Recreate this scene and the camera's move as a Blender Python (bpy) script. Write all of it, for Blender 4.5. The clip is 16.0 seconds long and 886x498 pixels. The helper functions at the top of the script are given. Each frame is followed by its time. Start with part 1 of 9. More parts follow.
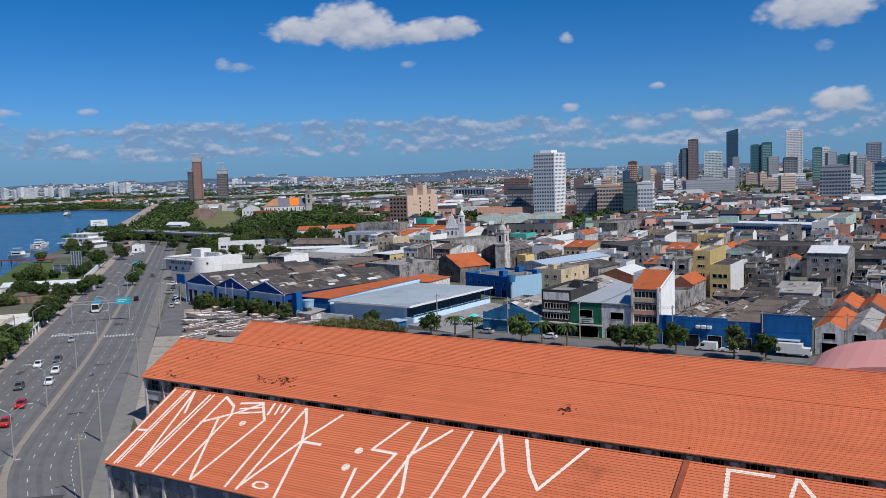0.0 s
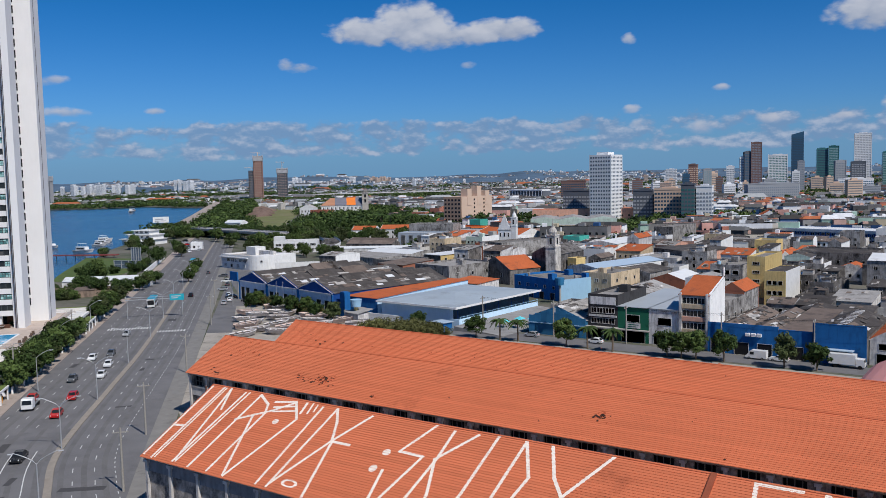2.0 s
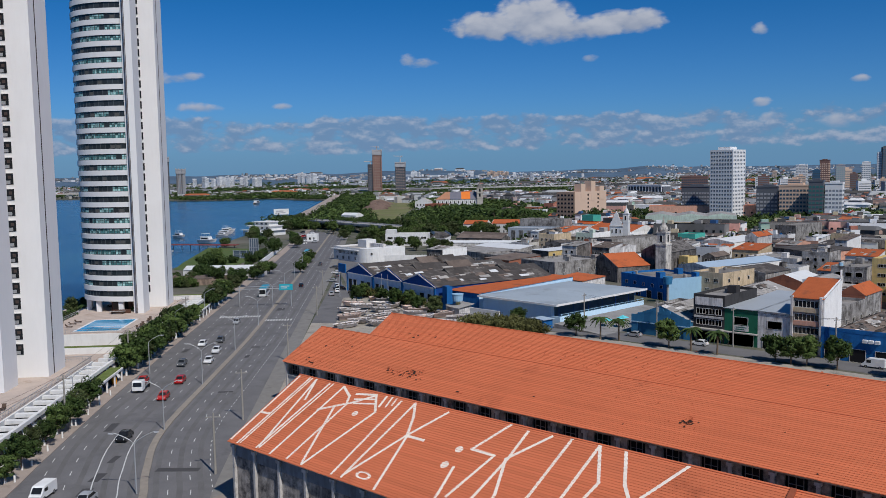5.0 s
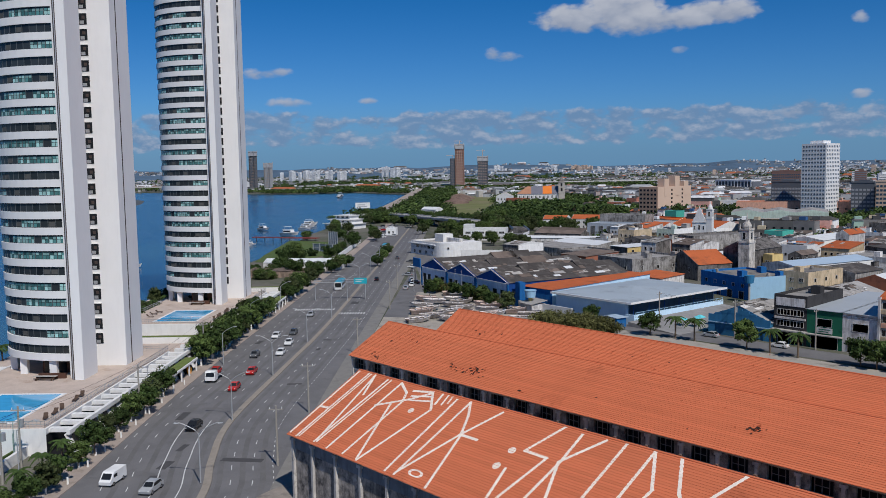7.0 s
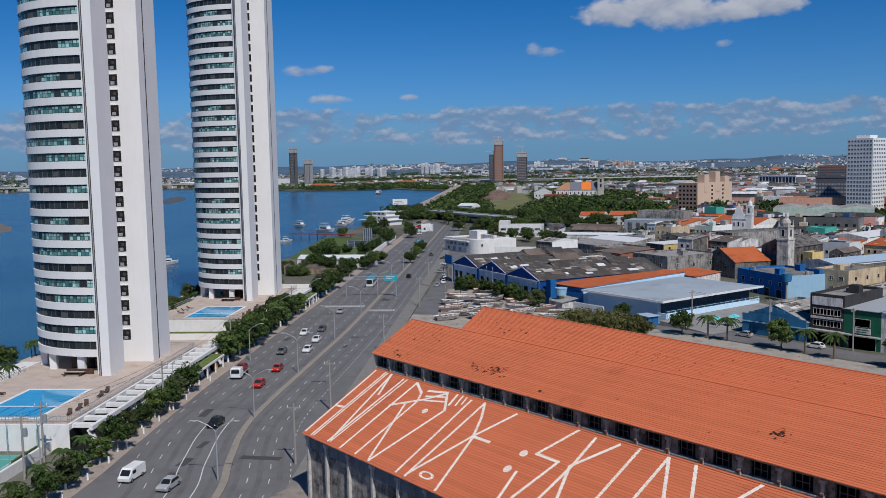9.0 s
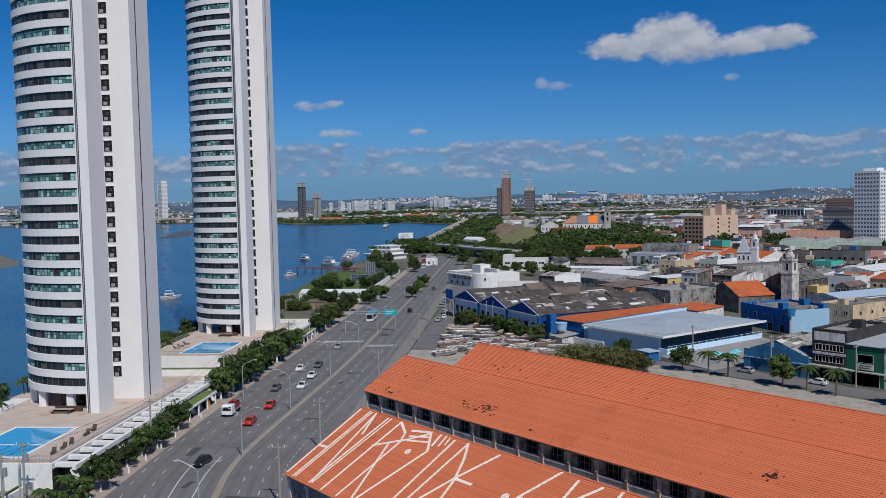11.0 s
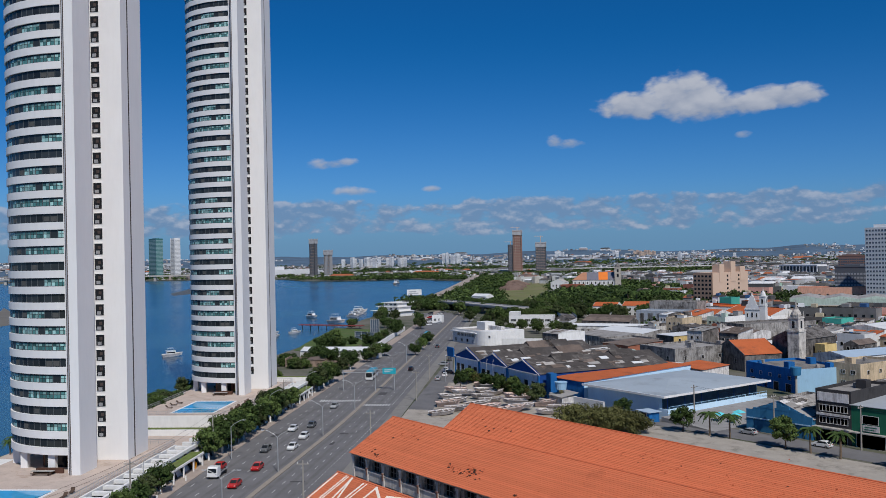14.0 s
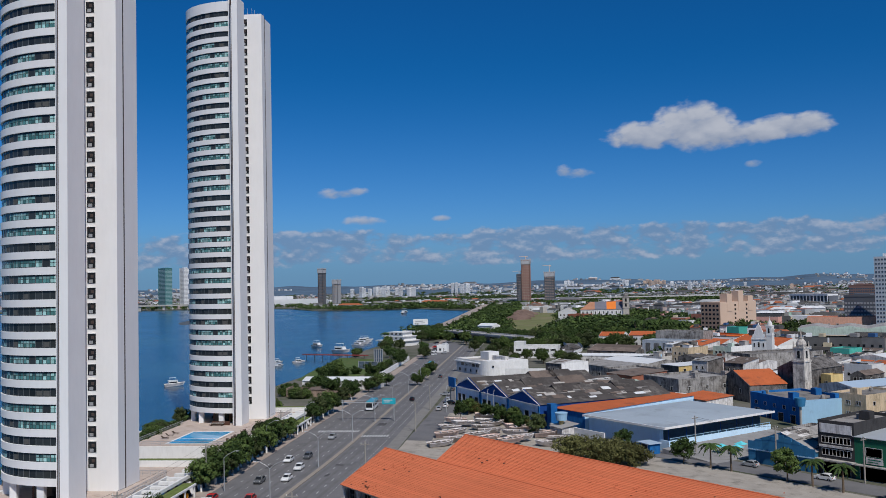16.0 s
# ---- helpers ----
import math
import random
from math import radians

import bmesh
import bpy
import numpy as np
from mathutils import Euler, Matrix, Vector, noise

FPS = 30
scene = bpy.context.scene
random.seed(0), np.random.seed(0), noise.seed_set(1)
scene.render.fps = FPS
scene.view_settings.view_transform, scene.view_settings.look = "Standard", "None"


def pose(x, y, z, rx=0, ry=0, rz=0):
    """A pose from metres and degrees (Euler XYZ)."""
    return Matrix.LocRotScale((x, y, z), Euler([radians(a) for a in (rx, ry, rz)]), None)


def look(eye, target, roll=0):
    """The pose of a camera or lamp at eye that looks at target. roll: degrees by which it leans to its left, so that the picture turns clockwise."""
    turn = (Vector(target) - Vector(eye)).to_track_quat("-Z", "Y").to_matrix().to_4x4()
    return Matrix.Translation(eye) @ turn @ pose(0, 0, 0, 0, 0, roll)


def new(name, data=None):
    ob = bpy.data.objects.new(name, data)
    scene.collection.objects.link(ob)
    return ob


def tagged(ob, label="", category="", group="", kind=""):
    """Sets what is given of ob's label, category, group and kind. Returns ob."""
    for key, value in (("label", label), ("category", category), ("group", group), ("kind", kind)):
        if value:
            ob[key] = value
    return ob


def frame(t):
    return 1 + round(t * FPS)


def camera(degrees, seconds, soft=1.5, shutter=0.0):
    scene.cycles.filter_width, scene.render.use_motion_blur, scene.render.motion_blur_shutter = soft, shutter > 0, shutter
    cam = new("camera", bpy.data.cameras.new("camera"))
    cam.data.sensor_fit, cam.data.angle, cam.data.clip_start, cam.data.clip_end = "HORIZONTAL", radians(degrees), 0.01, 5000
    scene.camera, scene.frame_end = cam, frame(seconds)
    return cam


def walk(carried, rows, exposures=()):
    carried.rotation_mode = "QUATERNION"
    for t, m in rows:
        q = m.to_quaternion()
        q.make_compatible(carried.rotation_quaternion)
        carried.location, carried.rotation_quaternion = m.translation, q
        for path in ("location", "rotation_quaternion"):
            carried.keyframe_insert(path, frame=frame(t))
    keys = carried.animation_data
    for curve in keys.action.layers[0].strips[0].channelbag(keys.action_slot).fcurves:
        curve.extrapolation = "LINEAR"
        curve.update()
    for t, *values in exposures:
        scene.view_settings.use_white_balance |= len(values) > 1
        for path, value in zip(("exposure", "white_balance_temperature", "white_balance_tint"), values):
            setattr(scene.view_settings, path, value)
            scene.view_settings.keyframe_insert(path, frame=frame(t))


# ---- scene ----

cam = camera(53.96, 16.0, soft=0.7)
# seconds, x, y, z, yaw, pitch, roll of the drone's slow arc and tilt
PATH = [
    (0.0, -6.79, -8.34, 43.16, 31.501, -4.940, -1.842),
    (0.5, -6.19, -8.00, 43.24, 31.735, -4.912, -1.694),
    (1.0, -5.55, -7.55, 43.30, 32.840, -4.864, -1.587),
    (1.5, -4.95, -7.08, 43.34, 34.109, -4.804, -1.456),
    (2.0, -4.37, -6.60, 43.38, 35.286, -4.792, -1.316),
    (2.5, -3.84, -6.09, 43.44, 36.410, -4.804, -1.239),
    (3.0, -3.30, -5.52, 43.46, 37.513, -4.838, -1.191),
    (5.5, -0.95, -2.39, 43.51, 44.713, -5.079, -0.943),
    (6.0, -0.61, -1.61, 43.60, 46.357, -5.157, -0.907),
    (6.5, -0.30, -0.81, 43.66, 47.519, -5.235, -0.919),
    (7.0, 0.00, 0.00, 43.71, 48.528, -5.314, -0.924),
    (7.5, 0.25, 0.83, 43.77, 49.393, -5.387, -0.937),
    (8.0, 0.45, 1.71, 43.77, 50.172, -5.442, -0.973),
    (8.5, 0.64, 2.60, 43.77, 51.017, -5.481, -1.006),
    (9.0, 0.81, 3.53, 43.77, 51.204, -5.519, -1.082),
    (9.5, 0.97, 4.43, 43.80, 51.330, -5.080, -1.120),
    (10.5, 1.29, 6.21, 43.88, 51.640, -3.930, -1.190),
    (11.5, 1.60, 7.99, 43.95, 51.928, -2.688, -1.237),
    (12.0, 1.76, 8.89, 43.94, 52.109, -2.073, -1.282),
    (12.5, 1.92, 9.72, 43.92, 52.224, -1.448, -1.332),
    (13.0, 2.05, 10.53, 43.92, 52.360, -0.859, -1.303),
    (13.5, 2.22, 11.32, 43.97, 52.477, -0.220, -1.280),
    (14.0, 2.43, 12.13, 43.98, 52.562, 0.421, -1.247),
    (14.5, 2.67, 12.95, 43.94, 52.669, 1.055, -1.236),
    (15.0, 2.90, 13.79, 43.91, 52.888, 1.702, -1.248),
    (15.5, 3.14, 14.60, 43.85, 53.057, 2.321, -1.259),
    (16.0, 3.38, 15.42, 43.81, 53.171, 2.372, -1.258),
]


def drone(x, y, z, yaw, pitch, roll):
    """Heading, tilt and lean as a camera pose."""
    a, p = radians(yaw), radians(pitch)
    ahead = Vector((-math.sin(a) * math.cos(p), math.cos(a) * math.cos(p), math.sin(p)))
    return look((x, y, z), Vector((x, y, z)) + ahead * 100, roll)


walk(cam, [(row[0], drone(*row[1:])) for row in PATH], exposures=[(0.0, 0.04), (3.0, -0.05), (5.5, -0.2), (9.0, -0.2), (16.0, -0.18)])

# ---- sun and sky ----
SUN_AZ, SUN_EL = radians(106.4), radians(49)   # clockwise from +y
sun_way = Vector((math.sin(SUN_AZ) * math.cos(SUN_EL), math.cos(SUN_AZ) * math.cos(SUN_EL), math.sin(SUN_EL)))
sun = new("sun", bpy.data.lights.new("sun", "SUN"))
sun.data.energy, sun.data.angle, sun.data.color = 4.1, radians(0.53), (1.0, 0.965, 0.915)
sun.matrix_world = look(sun_way * 300, (0, 0, 0))

world = bpy.data.worlds.new("sky")
scene.world = world
world.use_nodes = True


def node_tools(tree):
    tree.nodes.clear()

    def add(kind, **values):
        """A node, with its inputs by name (i_Scale=...)."""
        n = tree.nodes.new(kind)
        for key, v in values.items():
            n.inputs[key[2:].replace("_", " ")].default_value = v
        return n

    def link(a, b):
        tree.links.new(a, b)

    def put(b, v):
        if isinstance(v, bpy.types.NodeSocket):
            tree.links.new(v, b)
        else:
            b.default_value = v

    def calc(op, a, b=0.0, c=0.0, clamp=False):
        n = tree.nodes.new("ShaderNodeMath")
        n.operation, n.use_clamp = op, clamp
        for s, v in zip(n.inputs, (a, b, c)):
            put(s, v)
        return n.outputs[0]

    def blend(f, a, b, kind="MIX"):
        n = tree.nodes.new("ShaderNodeMix")
        n.data_type, n.blend_type = "RGBA", kind
        put(n.inputs[0], f)
        for s, v in ((n.inputs[6], a), (n.inputs[7], b)):
            put(s, (*v, 1) if isinstance(v, tuple) and len(v) == 3 else v)
        return n.outputs[2]

    def ramp(f, lo, hi, smooth=True):
        n = tree.nodes.new("ShaderNodeMapRange")
        n.interpolation_type = "SMOOTHSTEP" if smooth else "LINEAR"
        put(n.inputs["Value"], f)
        n.inputs["From Min"].default_value, n.inputs["From Max"].default_value = lo, hi
        return n.outputs["Result"]

    return add, link, calc, blend, ramp


def build_sky():
    add, link, calc, blend, ramp = node_tools(world.node_tree)
    out, bg = add("ShaderNodeOutputWorld"), add("ShaderNodeBackground", i_Strength=0.085)
    sky = add("ShaderNodeTexSky")
    sky.sky_type, sky.sun_disc, sky.sun_elevation, sky.sun_rotation = "NISHITA", False, SUN_EL, SUN_AZ
    sky.air_density, sky.dust_density, sky.ozone_density, sky.altitude = 1.0, 0.3, 3.0, 50
    co = add("ShaderNodeTexCoord")
    sep = add("ShaderNodeSeparateXYZ")
    link(co.outputs["Generated"], sep.inputs[0])
    # azimuth (degrees, anticlockwise from +y) and elevation of the direction
    az = calc("MULTIPLY", calc("ARCTAN2", calc("MULTIPLY", sep.outputs[0], -1.0), sep.outputs[1]), 57.29578)
    el = calc("MULTIPLY", calc("ARCSINE", sep.outputs[2]), 57.29578)
    # deep clear tropical blue overhead, paler towards the horizon
    tint = blend(ramp(el, -2.0, 15.0), (0.32, 0.605, 1.12), (0.038, 0.43, 0.86))
    clear = blend(1.0, sky.outputs[0], tint, "MULTIPLY")
    flat = add("ShaderNodeCombineXYZ")
    link(az, flat.inputs[0])
    link(calc("MULTIPLY", el, 2.1), flat.inputs[1])
    puff = add("ShaderNodeTexNoise", i_Scale=2.2, i_Detail=7.0, i_Roughness=0.62)
    link(flat.outputs[0], puff.inputs["Vector"])
    broad = add("ShaderNodeTexNoise", i_Scale=0.17, i_Detail=9.0, i_Roughness=0.58)
    link(flat.outputs[0], broad.inputs["Vector"])
    heap = add("ShaderNodeTexNoise", i_Scale=0.75, i_Detail=3.5, i_Roughness=0.5)
    link(flat.outputs[0], heap.inputs["Vector"])
    fray = calc("SUBTRACT", heap.outputs[0], 0.5)
    # rounded heads of cumulus: cells in direction space
    round_co = add("ShaderNodeCombineXYZ")
    link(calc("ADD", az, calc("MULTIPLY", fray, 1.2)), round_co.inputs[0])
    link(calc("ADD", calc("MULTIPLY", el, 1.35), calc("MULTIPLY", fray, 0.8)), round_co.inputs[1])

    def heads(size):
        v = add("ShaderNodeTexVoronoi", i_Scale=size)
        v.feature, v.voronoi_dimensions = "SMOOTH_F1", "2D"
        v.inputs["Smoothness"].default_value = 0.35
        link(round_co.outputs[0], v.inputs["Vector"])
        return calc("SUBTRACT", 0.45, v.outputs["Distance"])

    big_heads, small_heads = heads(0.62), heads(1.5)
    relief = calc("ADD", calc("MULTIPLY", big_heads, 0.7), calc("ADD", calc("MULTIPLY", small_heads, 0.28), calc("MULTIPLY", fray, 0.8)))
    fine_relief = calc("ADD", calc("MULTIPLY", small_heads, 0.3), calc("MULTIPLY", calc("SUBTRACT", puff.outputs[0], 0.5), 0.9))

    def heap_of(places):
        """Cover of a set of clouds, and how much of it faces up."""
        cover = tilt = None
        for a, e, wa, we in places:
            da, de = calc("DIVIDE", calc("SUBTRACT", az, a), wa), calc("DIVIDE", calc("SUBTRACT", el, e), we)
            one = calc("SUBTRACT", 1.0, calc("ADD", calc("MULTIPLY", da, da), calc("MULTIPLY", de, de)))
            top = calc("MULTIPLY_ADD", de, 0.8, one)
            cover = one if cover is None else calc("MAXIMUM", cover, one)
            tilt = top if tilt is None else calc("MAXIMUM", tilt, top)
        return cover, calc("SUBTRACT", tilt, cover)

    cover, lit_side = heap_of(((36.9, 9.7, 2.9, 1.6), (39.6, 9.3, 2.9, 1.0), (35.4, 9.0, 3.0, 1.05), (31.0, 9.3, 2.7, 0.8), (33.0, 8.95, 2.4, 0.65), (8.1, 9.1, 3.9, 1.25), (6.9, 3.75, 1.9, 0.8)))
    depth = calc("ADD", cover, calc("ADD", calc("MULTIPLY", relief, 0.75), calc("MULTIPLY", fine_relief, 0.45)))
    piled = ramp(depth, 0.0, 0.75)
    few, few_side = heap_of(((44.2, 7.1, 1.1, 0.42), (45.0, 7.25, 0.8, 0.45), (59.9, 6.1, 1.6, 0.4), (58.9, 6.25, 1.0, 0.32), (33.4, 7.1, 0.7, 0.3), (7.8, 6.9, 0.8, 0.42), (18.7, 2.75, 1.2, 0.55), (14.6, 3.1, 1.4, 0.4),
                             (23.1, 8.35, 0.6, 0.4), (17.5, 5.1, 0.7, 0.26), (27.3, 3.0, 1.3, 0.34), (22.4, 3.1, 0.8, 0.34), (23.0, 4.0, 0.7, 0.36), (10.6, 3.0, 0.9, 0.36), (58.4, 4.3, 1.6, 0.36), (53.2, 4.4, 0.7, 0.26)))
    wisp = ramp(calc("ADD", few, calc("ADD", calc("MULTIPLY", relief, 0.9), calc("MULTIPLY", fine_relief, 0.9))), 0.1, 1.15)
    # the low broken bank near the horizon: rows of small cumulus, lit from above
    def bank_at(lift):
        wide = add("ShaderNodeCombineXYZ")
        link(az, wide.inputs[0])
        link(calc("MULTIPLY", calc("ADD", el, lift), 1.75), wide.inputs[1])
        a = add("ShaderNodeTexNoise", i_Scale=0.6, i_Detail=5.0, i_Roughness=0.52)
        b = add("ShaderNodeTexNoise", i_Scale=0.11, i_Detail=2.0, i_Roughness=0.5)
        for n in (a, b):
            link(wide.outputs[0], n.inputs["Vector"])
        return calc("ADD", calc("MULTIPLY", a.outputs[0], 0.75), calc("MULTIPLY", b.outputs[0], 0.55))

    here, above = bank_at(0.0), bank_at(0.28)
    band = calc("MULTIPLY", ramp(el, 0.5, 1.8), calc("SUBTRACT", 1.0, ramp(el, 3.0, 4.9)))
    mass = calc("ADD", here, calc("MULTIPLY", calc("SUBTRACT", band, 1.0), 0.5))
    low = calc("MULTIPLY", ramp(mass, 0.52, 0.67), 0.82)
    crest = ramp(calc("ADD", calc("SUBTRACT", here, above), calc("MULTIPLY", calc("SUBTRACT", puff.outputs[0], 0.5), 0.18)), -0.05, 0.17)
    # upper rim bright, belly grey
    shade = ramp(calc("ADD", lit_side, calc("ADD", calc("MULTIPLY", relief, 0.75), calc("MULTIPLY", fine_relief, 0.4))), -0.75, 0.75)
    white = blend(shade, (3.7, 4.3, 5.6), (6.3, 6.6, 7.4))
    # pale grey-blue veil under the bank
    veil = blend(calc("MULTIPLY", calc("SUBTRACT", 1.0, ramp(el, 0.0, 4.6)), 0.8), clear, (1.55, 3.35, 5.7))
    body = blend(low, veil, blend(crest, (2.0, 3.3, 5.5), (4.8, 5.5, 7.0)))
    body = blend(calc("MULTIPLY", wisp, 0.85), body, blend(ramp(calc("ADD", few_side, relief), -0.5, 0.6), (3.2, 4.2, 6.1), (5.4, 5.8, 6.9)))
    body = blend(calc("MULTIPLY", piled, 0.92), body, white)
    link(body, bg.inputs["Color"])
    link(bg.outputs[0], out.inputs[0])


build_sky()

# ---- materials ----
MATS = {}


def surface(name, color, rough=0.8, metal=0.0, spread=0.12, scale=0.6, fine=14.0, bump=0.15, stain=0.0, stain_color=(0.03, 0.03, 0.03),
            streak=0.0, jitter=0.0, spec=0.12, island=0.0, wave=None):
    """A painted, mineral or tiled surface: broad tone changes, grain, stains, running streaks, tone by object, fine relief."""
    if name in MATS:
        return MATS[name]
    m = MATS[name] = bpy.data.materials.new(name)
    m.use_nodes = True
    add, link, calc, blend, ramp = node_tools(m.node_tree)
    out, sh = add("ShaderNodeOutputMaterial"), add("ShaderNodeBsdfPrincipled", i_Roughness=rough, i_Metallic=metal)
    sh.inputs["Specular IOR Level"].default_value = spec
    geo = add("ShaderNodeNewGeometry")
    big = add("ShaderNodeTexNoise", i_Scale=scale, i_Detail=5.0, i_Roughness=0.6)
    small = add("ShaderNodeTexNoise", i_Scale=fine, i_Detail=3.0, i_Roughness=0.6)
    for n in (big, small):
        link(geo.outputs["Position"], n.inputs["Vector"])
    tone = calc("ADD", calc("MULTIPLY", calc("SUBTRACT", big.outputs[0], 0.5), spread * 2.4), calc("MULTIPLY", calc("SUBTRACT", small.outputs[0], 0.5), spread * 1.2))
    tone = calc("ADD", tone, 1.0)
    if jitter:
        info = add("ShaderNodeObjectInfo")
        tone = calc("MULTIPLY", tone, calc("ADD", 1.0 - jitter, calc("MULTIPLY", info.outputs["Random"], 2 * jitter)))
    if island:
        tone = calc("MULTIPLY", tone, calc("ADD", 1.0 - island, calc("MULTIPLY", geo.outputs["Random Per Island"], 2 * island)))
    col = blend(1.0, (*color, 1), tone, "MULTIPLY")
    if stain:
        spot = add("ShaderNodeTexNoise", i_Scale=scale * 0.7, i_Detail=8.0, i_Roughness=0.72)
        link(geo.outputs["Position"], spot.inputs["Vector"])
        col = blend(calc("MULTIPLY", ramp(spot.outputs[0], 0.60 - 0.28 * stain, 0.70), min(1.0, 0.35 + stain)), col, stain_color)
    if streak:
        run = add("ShaderNodeMapping")
        run.inputs["Scale"].default_value = (1.2, 1.2, 0.22)
        link(geo.outputs["Position"], run.inputs["Vector"])
        drip = add("ShaderNodeTexNoise", i_Scale=1.0, i_Detail=6.0, i_Roughness=0.65)
        link(run.outputs[0], drip.inputs["Vector"])
        col = blend(calc("MULTIPLY", ramp(drip.outputs[0], 0.42, 0.68), streak), col, stain_color)
    height = small.outputs[0]
    if wave:
        # ribs of corrugated sheet or tile rolls: axis and pitch in metres
        axis, pitch = wave
        sep = add("ShaderNodeSeparateXYZ")
        link(geo.outputs["Position"], sep.inputs[0])
        rib = calc("SINE", calc("MULTIPLY", sep.outputs["xyz".index(axis)], 2 * math.pi / pitch))
        height = calc("ADD", calc("MULTIPLY", rib, 0.5), calc("MULTIPLY", small.outputs[0], 0.3))
    link(col, sh.inputs["Base Color"])
    if bump:
        b = add("ShaderNodeBump", i_Strength=bump, i_Distance=0.05)
        link(height, b.inputs["Height"])
        link(b.outputs[0], sh.inputs["Normal"])
    link(sh.outputs[0], out.inputs[0])
    return m


def glossy(name, color, rough=0.06, metal=0.0, jitter=0.0, spec=0.35):
    """Glass, car paint and the like: smooth, with a tone of its own by object."""
    if name in MATS:
        return MATS[name]
    m = MATS[name] = bpy.data.materials.new(name)
    m.use_nodes = True
    add, link, calc, blend, ramp = node_tools(m.node_tree)
    out, sh = add("ShaderNodeOutputMaterial"), add("ShaderNodeBsdfPrincipled", i_Roughness=rough, i_Metallic=metal)
    sh.inputs["Specular IOR Level"].default_value = spec
    geo = add("ShaderNodeNewGeometry")
    n = add("ShaderNodeTexNoise", i_Scale=0.8, i_Detail=3.0)
    link(geo.outputs["Position"], n.inputs["Vector"])
    tone = calc("ADD", 0.8, calc("MULTIPLY", n.outputs[0], 0.4))
    if jitter:
        tone = calc("MULTIPLY", tone, calc("ADD", 1.0 - jitter, calc("MULTIPLY", geo.outputs["Random Per Island"], 2 * jitter)))
    link(blend(1.0, (*color, 1), tone, "MULTIPLY"), sh.inputs["Base Color"])
    link(sh.outputs[0], out.inputs[0])
    return m


# ---- geometry tools ----
class Geo:
    """Collects faces of one mesh; a face may name its material slot."""

    def __init__(self):
        self.v, self.f, self.m = [], [], []

    def face(self, points, slot=0):
        n = len(self.v)
        self.v += [tuple(p) for p in points]
        self.f.append(tuple(range(n, n + len(points))))
        self.m.append(slot)
        return self

    def solid(self, low, high, slot=0, caps=True):
        """Two rings of points, joined by sides."""
        n, k = len(self.v), len(low)
        self.v += [tuple(p) for p in low] + [tuple(p) for p in high]
        for i in range(k):
            j = (i + 1) % k
            self.f.append((n + i, n + j, n + k + j, n + k + i))
            self.m.append(slot)
        if caps:
            self.f += [tuple(n + i for i in reversed(range(k))), tuple(n + k + i for i in range(k))]
            self.m += [slot, slot]
        return self

    def box(self, x0, y0, z0, x1, y1, z1, slot=0):
        ring = [(x0, y0), (x1, y0), (x1, y1), (x0, y1)]
        return self.solid([(x, y, z0) for x, y in ring], [(x, y, z1) for x, y in ring], slot)

    def prism(self, ring, z0, z1, slot=0):
        return self.solid([(x, y, z0) for x, y in ring], [(x, y, z1) for x, y in ring], slot)

    def tube(self, a, b, r0, r1=None, sides=8, slot=0):
        a, b = Vector(a), Vector(b)
        r1 = r0 if r1 is None else r1
        d = (b - a).normalized()
        u = d.orthogonal().normalized()
        w = d.cross(u)
        turn = [(math.cos(2 * math.pi * i / sides), math.sin(2 * math.pi * i / sides)) for i in range(sides)]
        return self.solid([a + (u * c + w * s) * r0 for c, s in turn], [b + (u * c + w * s) * r1 for c, s in turn], slot)

    def pipe(self, points, r, sides=6, slot=0):
        """A bent round bar in one piece."""
        pts = [Vector(p) for p in points]
        n0 = len(self.v)
        for i, p in enumerate(pts):
            d = (pts[min(i + 1, len(pts) - 1)] - pts[max(i - 1, 0)]).normalized()
            u = d.orthogonal().normalized()
            w = d.cross(u)
            self.v += [tuple(p + (u * math.cos(2 * math.pi * k / sides) + w * math.sin(2 * math.pi * k / sides)) * r) for k in range(sides)]
        for i in range(len(pts) - 1):
            for k in range(sides):
                a, b = n0 + i * sides + k, n0 + i * sides + (k + 1) % sides
                self.f.append((a, b, b + sides, a + sides))
                self.m.append(slot)
        return self

    def mesh(self, name, *mats):
        me = bpy.data.meshes.new(name)
        me.from_pydata(self.v, [], self.f)
        for m in mats:
            me.materials.append(m)
        if len(mats) > 1:
            me.polygons.foreach_set("material_index", self.m)
        me.update()
        return me


def root(name, x=0, y=0, z=0, rz=0, label="", category="", group="", kind=""):
    ob = new(name)
    ob.matrix_basis = pose(x, y, z, 0, 0, rz)
    ob.empty_display_size = 0.5
    return tagged(ob, label, category, group, kind)


def part(name, geo, material, parent, label="", at=None):
    """One mesh under a thing or a part; geo is a Geo or a mesh that alike parts share."""
    me = geo if isinstance(geo, bpy.types.Mesh) else geo.mesh(name, *(material if isinstance(material, (list, tuple)) else [material]))
    ob = new(name, me)
    ob.parent = parent
    if at is not None:
        ob.matrix_basis = at
    return tagged(ob, label)


def piece(name, geo, material, label="", category="", group="", kind="", at=None):
    """A thing of one mesh."""
    ob = part(name, geo, material, None, "", at)
    return tagged(ob, label, category, group, kind)

